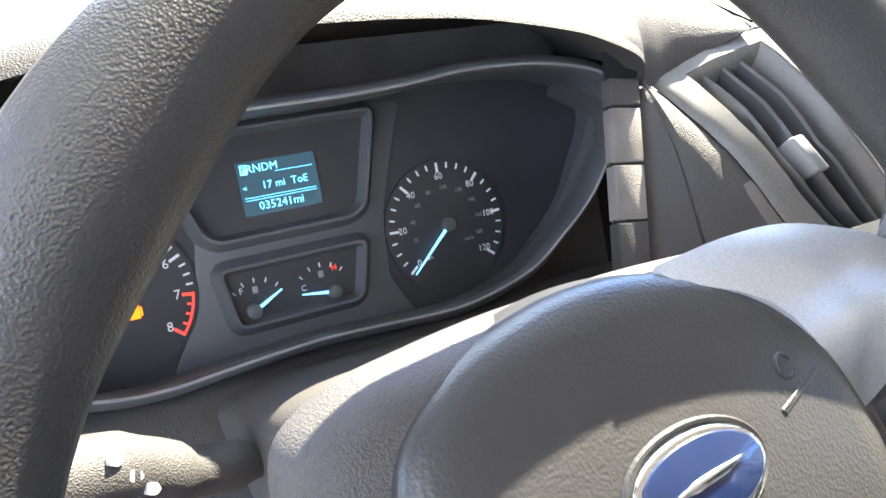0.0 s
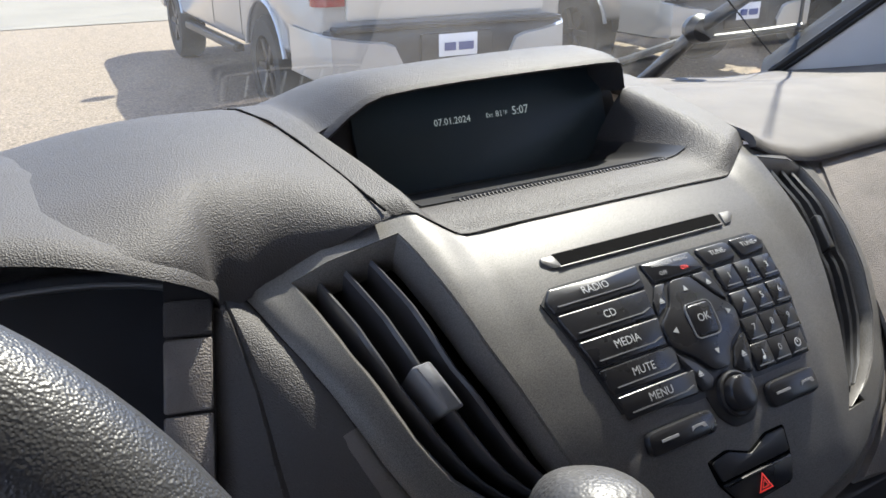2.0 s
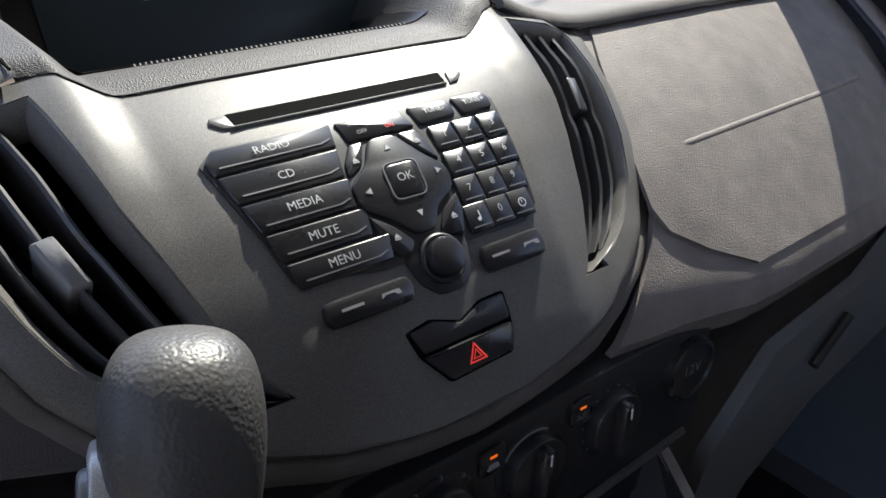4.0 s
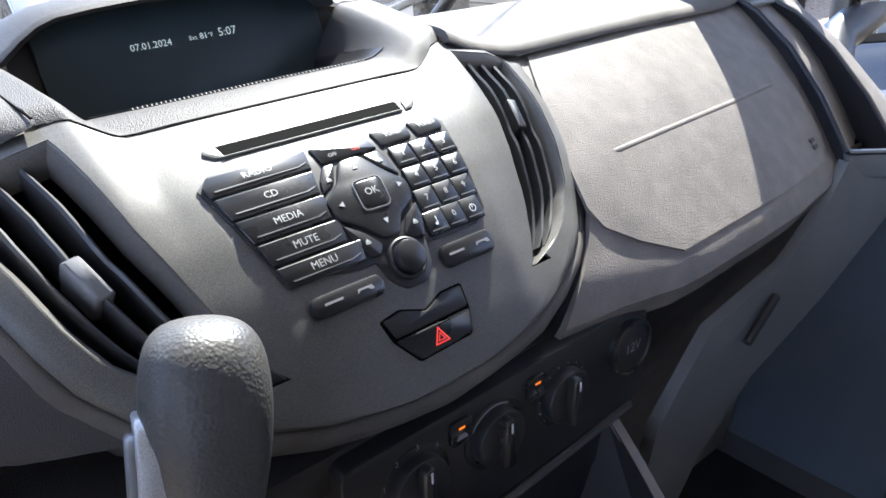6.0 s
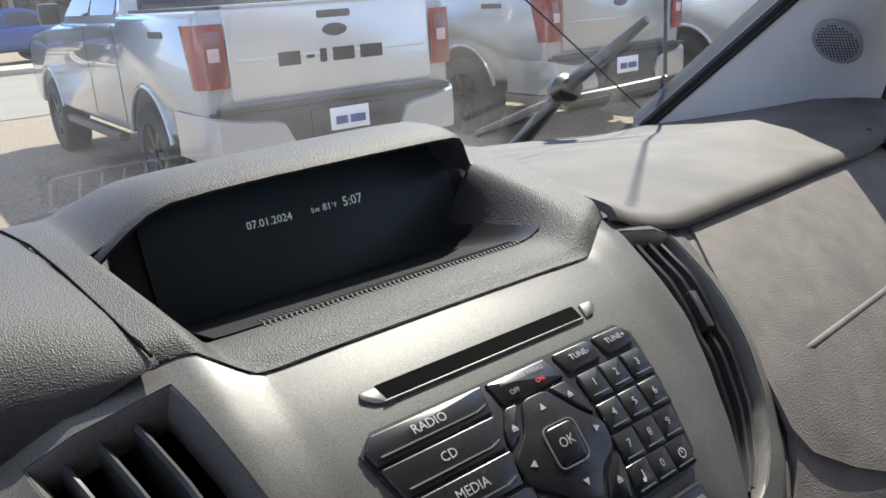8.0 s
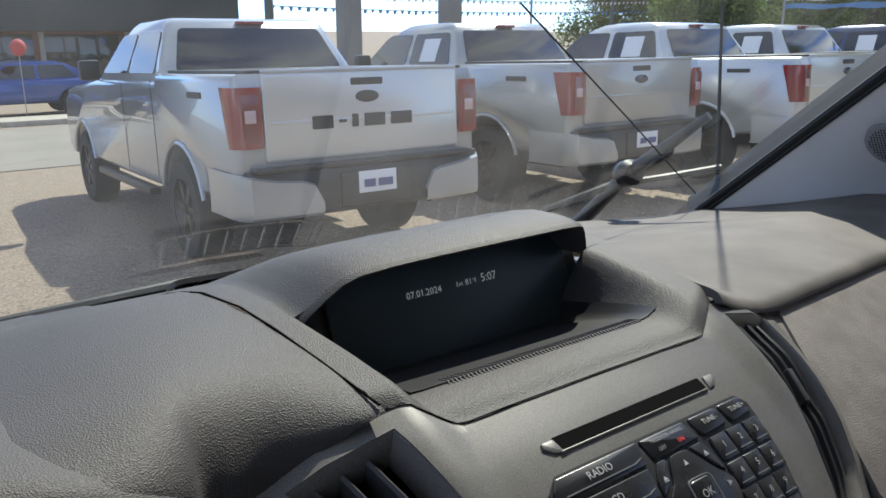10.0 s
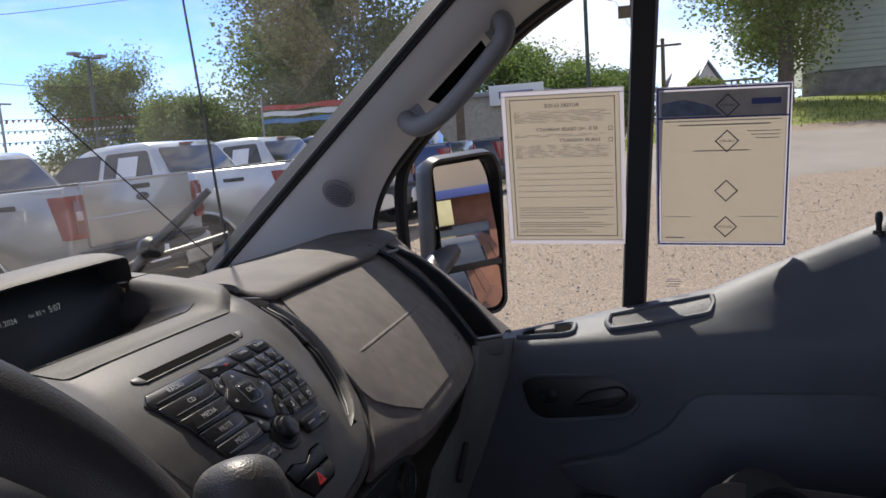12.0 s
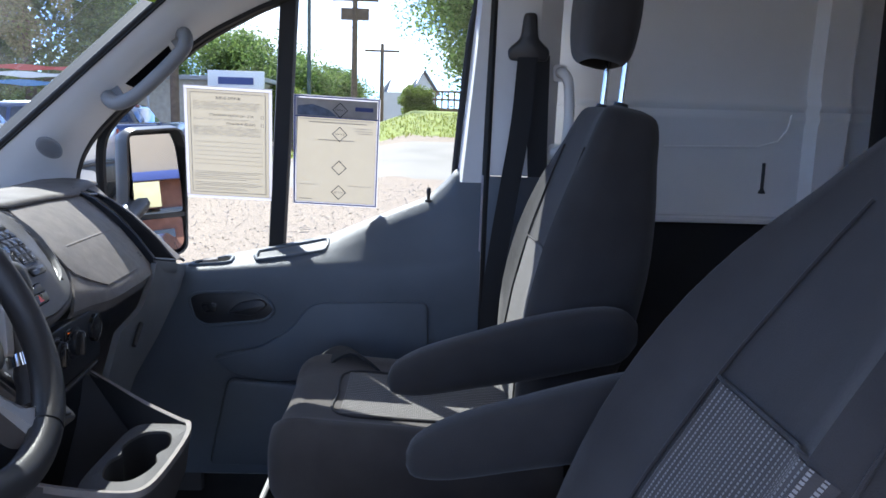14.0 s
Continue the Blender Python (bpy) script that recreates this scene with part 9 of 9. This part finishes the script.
for y in (15.05, 8.45):
    part("post", tube([(25.0, y, ground_z(25.0, y) - 0.1), (25.0, y, 3.35)], 0.04, 8), STEEL, bpole)
for z, mat, nm in ((3.10, FLAG_RED, "red"), (2.88, FLAG_WHITE, "white"), (2.62, FLAG_BLUE, "blue")):
    pn = thing("banner_strip", "%s banner strip above the row of trucks" % nm, "banner", (25, 12, z), "banner strips")
    part("strip", thick(loft([[(25.0, 15.05 - 6.6 * i / 20, z + 0.03 * math.sin(i)), (25.0, 15.05 - 6.6 * i / 20, z - 0.15 + 0.03 * math.sin(i * 1.3))] for i in range(21)]), 0.01), mat, pn)


# ---- trees ----
def tree(x, y, h, spread, label, seed, leaf=LEAF, trunk=0.25, first=0.28, n=1500, size=0.28):
    """A forked trunk with limbs; leaves in clumps about the limb ends, with gaps."""
    r = random.Random(seed)
    z0 = ground_z(x, y)
    t = thing("tree", label, "tree", (x, y, z0))
    bm = bmesh.new()
    top = Vector((x + r.uniform(-0.3, 0.3), y + r.uniform(-0.3, 0.3), z0 + h * 0.78))
    tube(spline([(x, y, z0 - 0.2), (x + 0.05, y, z0 + h * 0.25), (x - 0.05, y + 0.1, z0 + h * 0.5), top], 4), [trunk * (1.15 - 0.95 * i / 12) for i in range(13)], 9, bm=bm)
    clumps = []
    for i in range(15):
        k = first + (0.95 - first) * (i + r.random()) / 15
        a = i * 2.4 + r.uniform(-0.4, 0.4)
        base = Vector((x, y, z0 + h * min(k, 0.74)))
        reach = spread * (0.55 + 0.45 * math.sin(math.pi * min(1, (k - first) / (1 - first) * 0.85 + 0.15))) * r.uniform(0.75, 1.1)
        tip = base + Vector((math.cos(a) * reach, math.sin(a) * reach, h * r.uniform(0.02, 0.24)))
        mid = base.lerp(tip, 0.5) + Vector((0, 0, -0.04 * h))
        tube(spline([base, mid, tip], 3), [trunk * 0.38 * (1 - 0.85 * j / 6) for j in range(7)], 6, bm=bm)
        for f in (0.35, 0.6, 0.8, 1.0):
            clumps.append((base.lerp(tip, f) + Vector((r.uniform(-0.3, 0.3), r.uniform(-0.3, 0.3), r.uniform(-0.1, 0.4))), spread * r.uniform(0.20, 0.48)))
    for i in range(6):
        clumps.append((top + Vector((r.uniform(-0.4, 0.4) * spread * 0.6, r.uniform(-0.4, 0.4) * spread * 0.6, h * r.uniform(0.0, 0.2))), spread * r.uniform(0.18, 0.28)))
    part("trunk", bm, BARK, t)
    verts, faces = [], []
    per = int(n * 9.0) // len(clumps)
    for c, cr in clumps:
        for i in range(per):
            d = Vector((r.gauss(0, 0.55), r.gauss(0, 0.55), r.gauss(0, 0.46)))
            p = c + d * cr * min(1.0, 1.25 / max(d.length, 0.01))
            s = size * 0.54 * r.uniform(0.5, 1.3)
            u = Vector((r.uniform(-1, 1), r.uniform(-1, 1), r.uniform(-0.6, 0.6))).normalized()
            v = u.cross(Vector((r.uniform(-1, 1), r.uniform(-1, 1), r.uniform(-1, 1)))).normalized()
            b = len(verts)
            verts += [p - u * s * 0.5, p + v * s * 0.32, p + u * s * 0.5, p - v * s * 0.32 + u * s * 0.1]
            faces.append((b, b + 1, b + 2, b + 3))
    me = bpy.data.meshes.new("crown")
    me.from_pydata([tuple(v) for v in verts], [], faces)
    me.materials.append(leaf)
    ob = new("crown", me)
    ob.parent = t
    ob.matrix_parent_inverse = Matrix.Translation(t.location).inverted()
    return t


tree(33.0, 16.0, 13.0, 4.9, "tall full maple behind the trucks", 1, n=13000, size=0.34, first=0.12)
tree(38.0, 13.0, 6.5, 2.8, "leafy maple beside the tall one", 2, n=5000, size=0.30, first=0.10)
tree(29.5, 21.0, 4.2, 2.3, "small round-headed tree beside the road", 3, n=3500, size=0.26, first=0.12)
tree(43.0, 38.0, 8.6, 3.6, "tree behind the lamp post", 4, n=5000, size=0.36, first=0.12)
tree(48.7, 36.0, 5.9, 3.6, "small round tree far off", 5, n=3000, size=0.36, first=0.1)
tree(48.0, 30.0, 4.0, 3.4, "low far tree along the road", 6, n=2500, size=0.36, first=0.08)
tree(44.0, 24.0, 4.0, 3.2, "low far tree beside the road", 7, n=2500, size=0.36, first=0.08)
tree(28.0, -2.65, 10.2, 3.7, "broad maple on the lawn in front of the house", 8, trunk=0.25, first=0.16, n=11000, size=0.28)
tree(40.0, -0.1, 1.3, 0.8, "round bush beside the far house", 9, leaf=LEAF_LIGHT, first=0.05, n=3500, size=0.20)
tree(42.0, 6.8, 4.7, 2.5, "far green roadside tree", 10, n=2800, size=0.30, first=0.12)
tree(50.0, 4.8, 4.4, 2.1, "far roadside tree with light foliage", 11, n=2200, size=0.32, first=0.15)
tree(37.0, 6.0, 2.9, 1.3, "bright bush behind the shop", 12, leaf=LEAF_LIGHT, first=0.05, n=3500, size=0.22)
tree(46.0, 10.2, 6.4, 2.9, "far tree behind the shop", 13, n=3000, size=0.34, first=0.12)
tree(60.0, 7.4, 3.4, 2.0, "far tree at the end of the road", 14, n=2500, size=0.36, first=0.1)
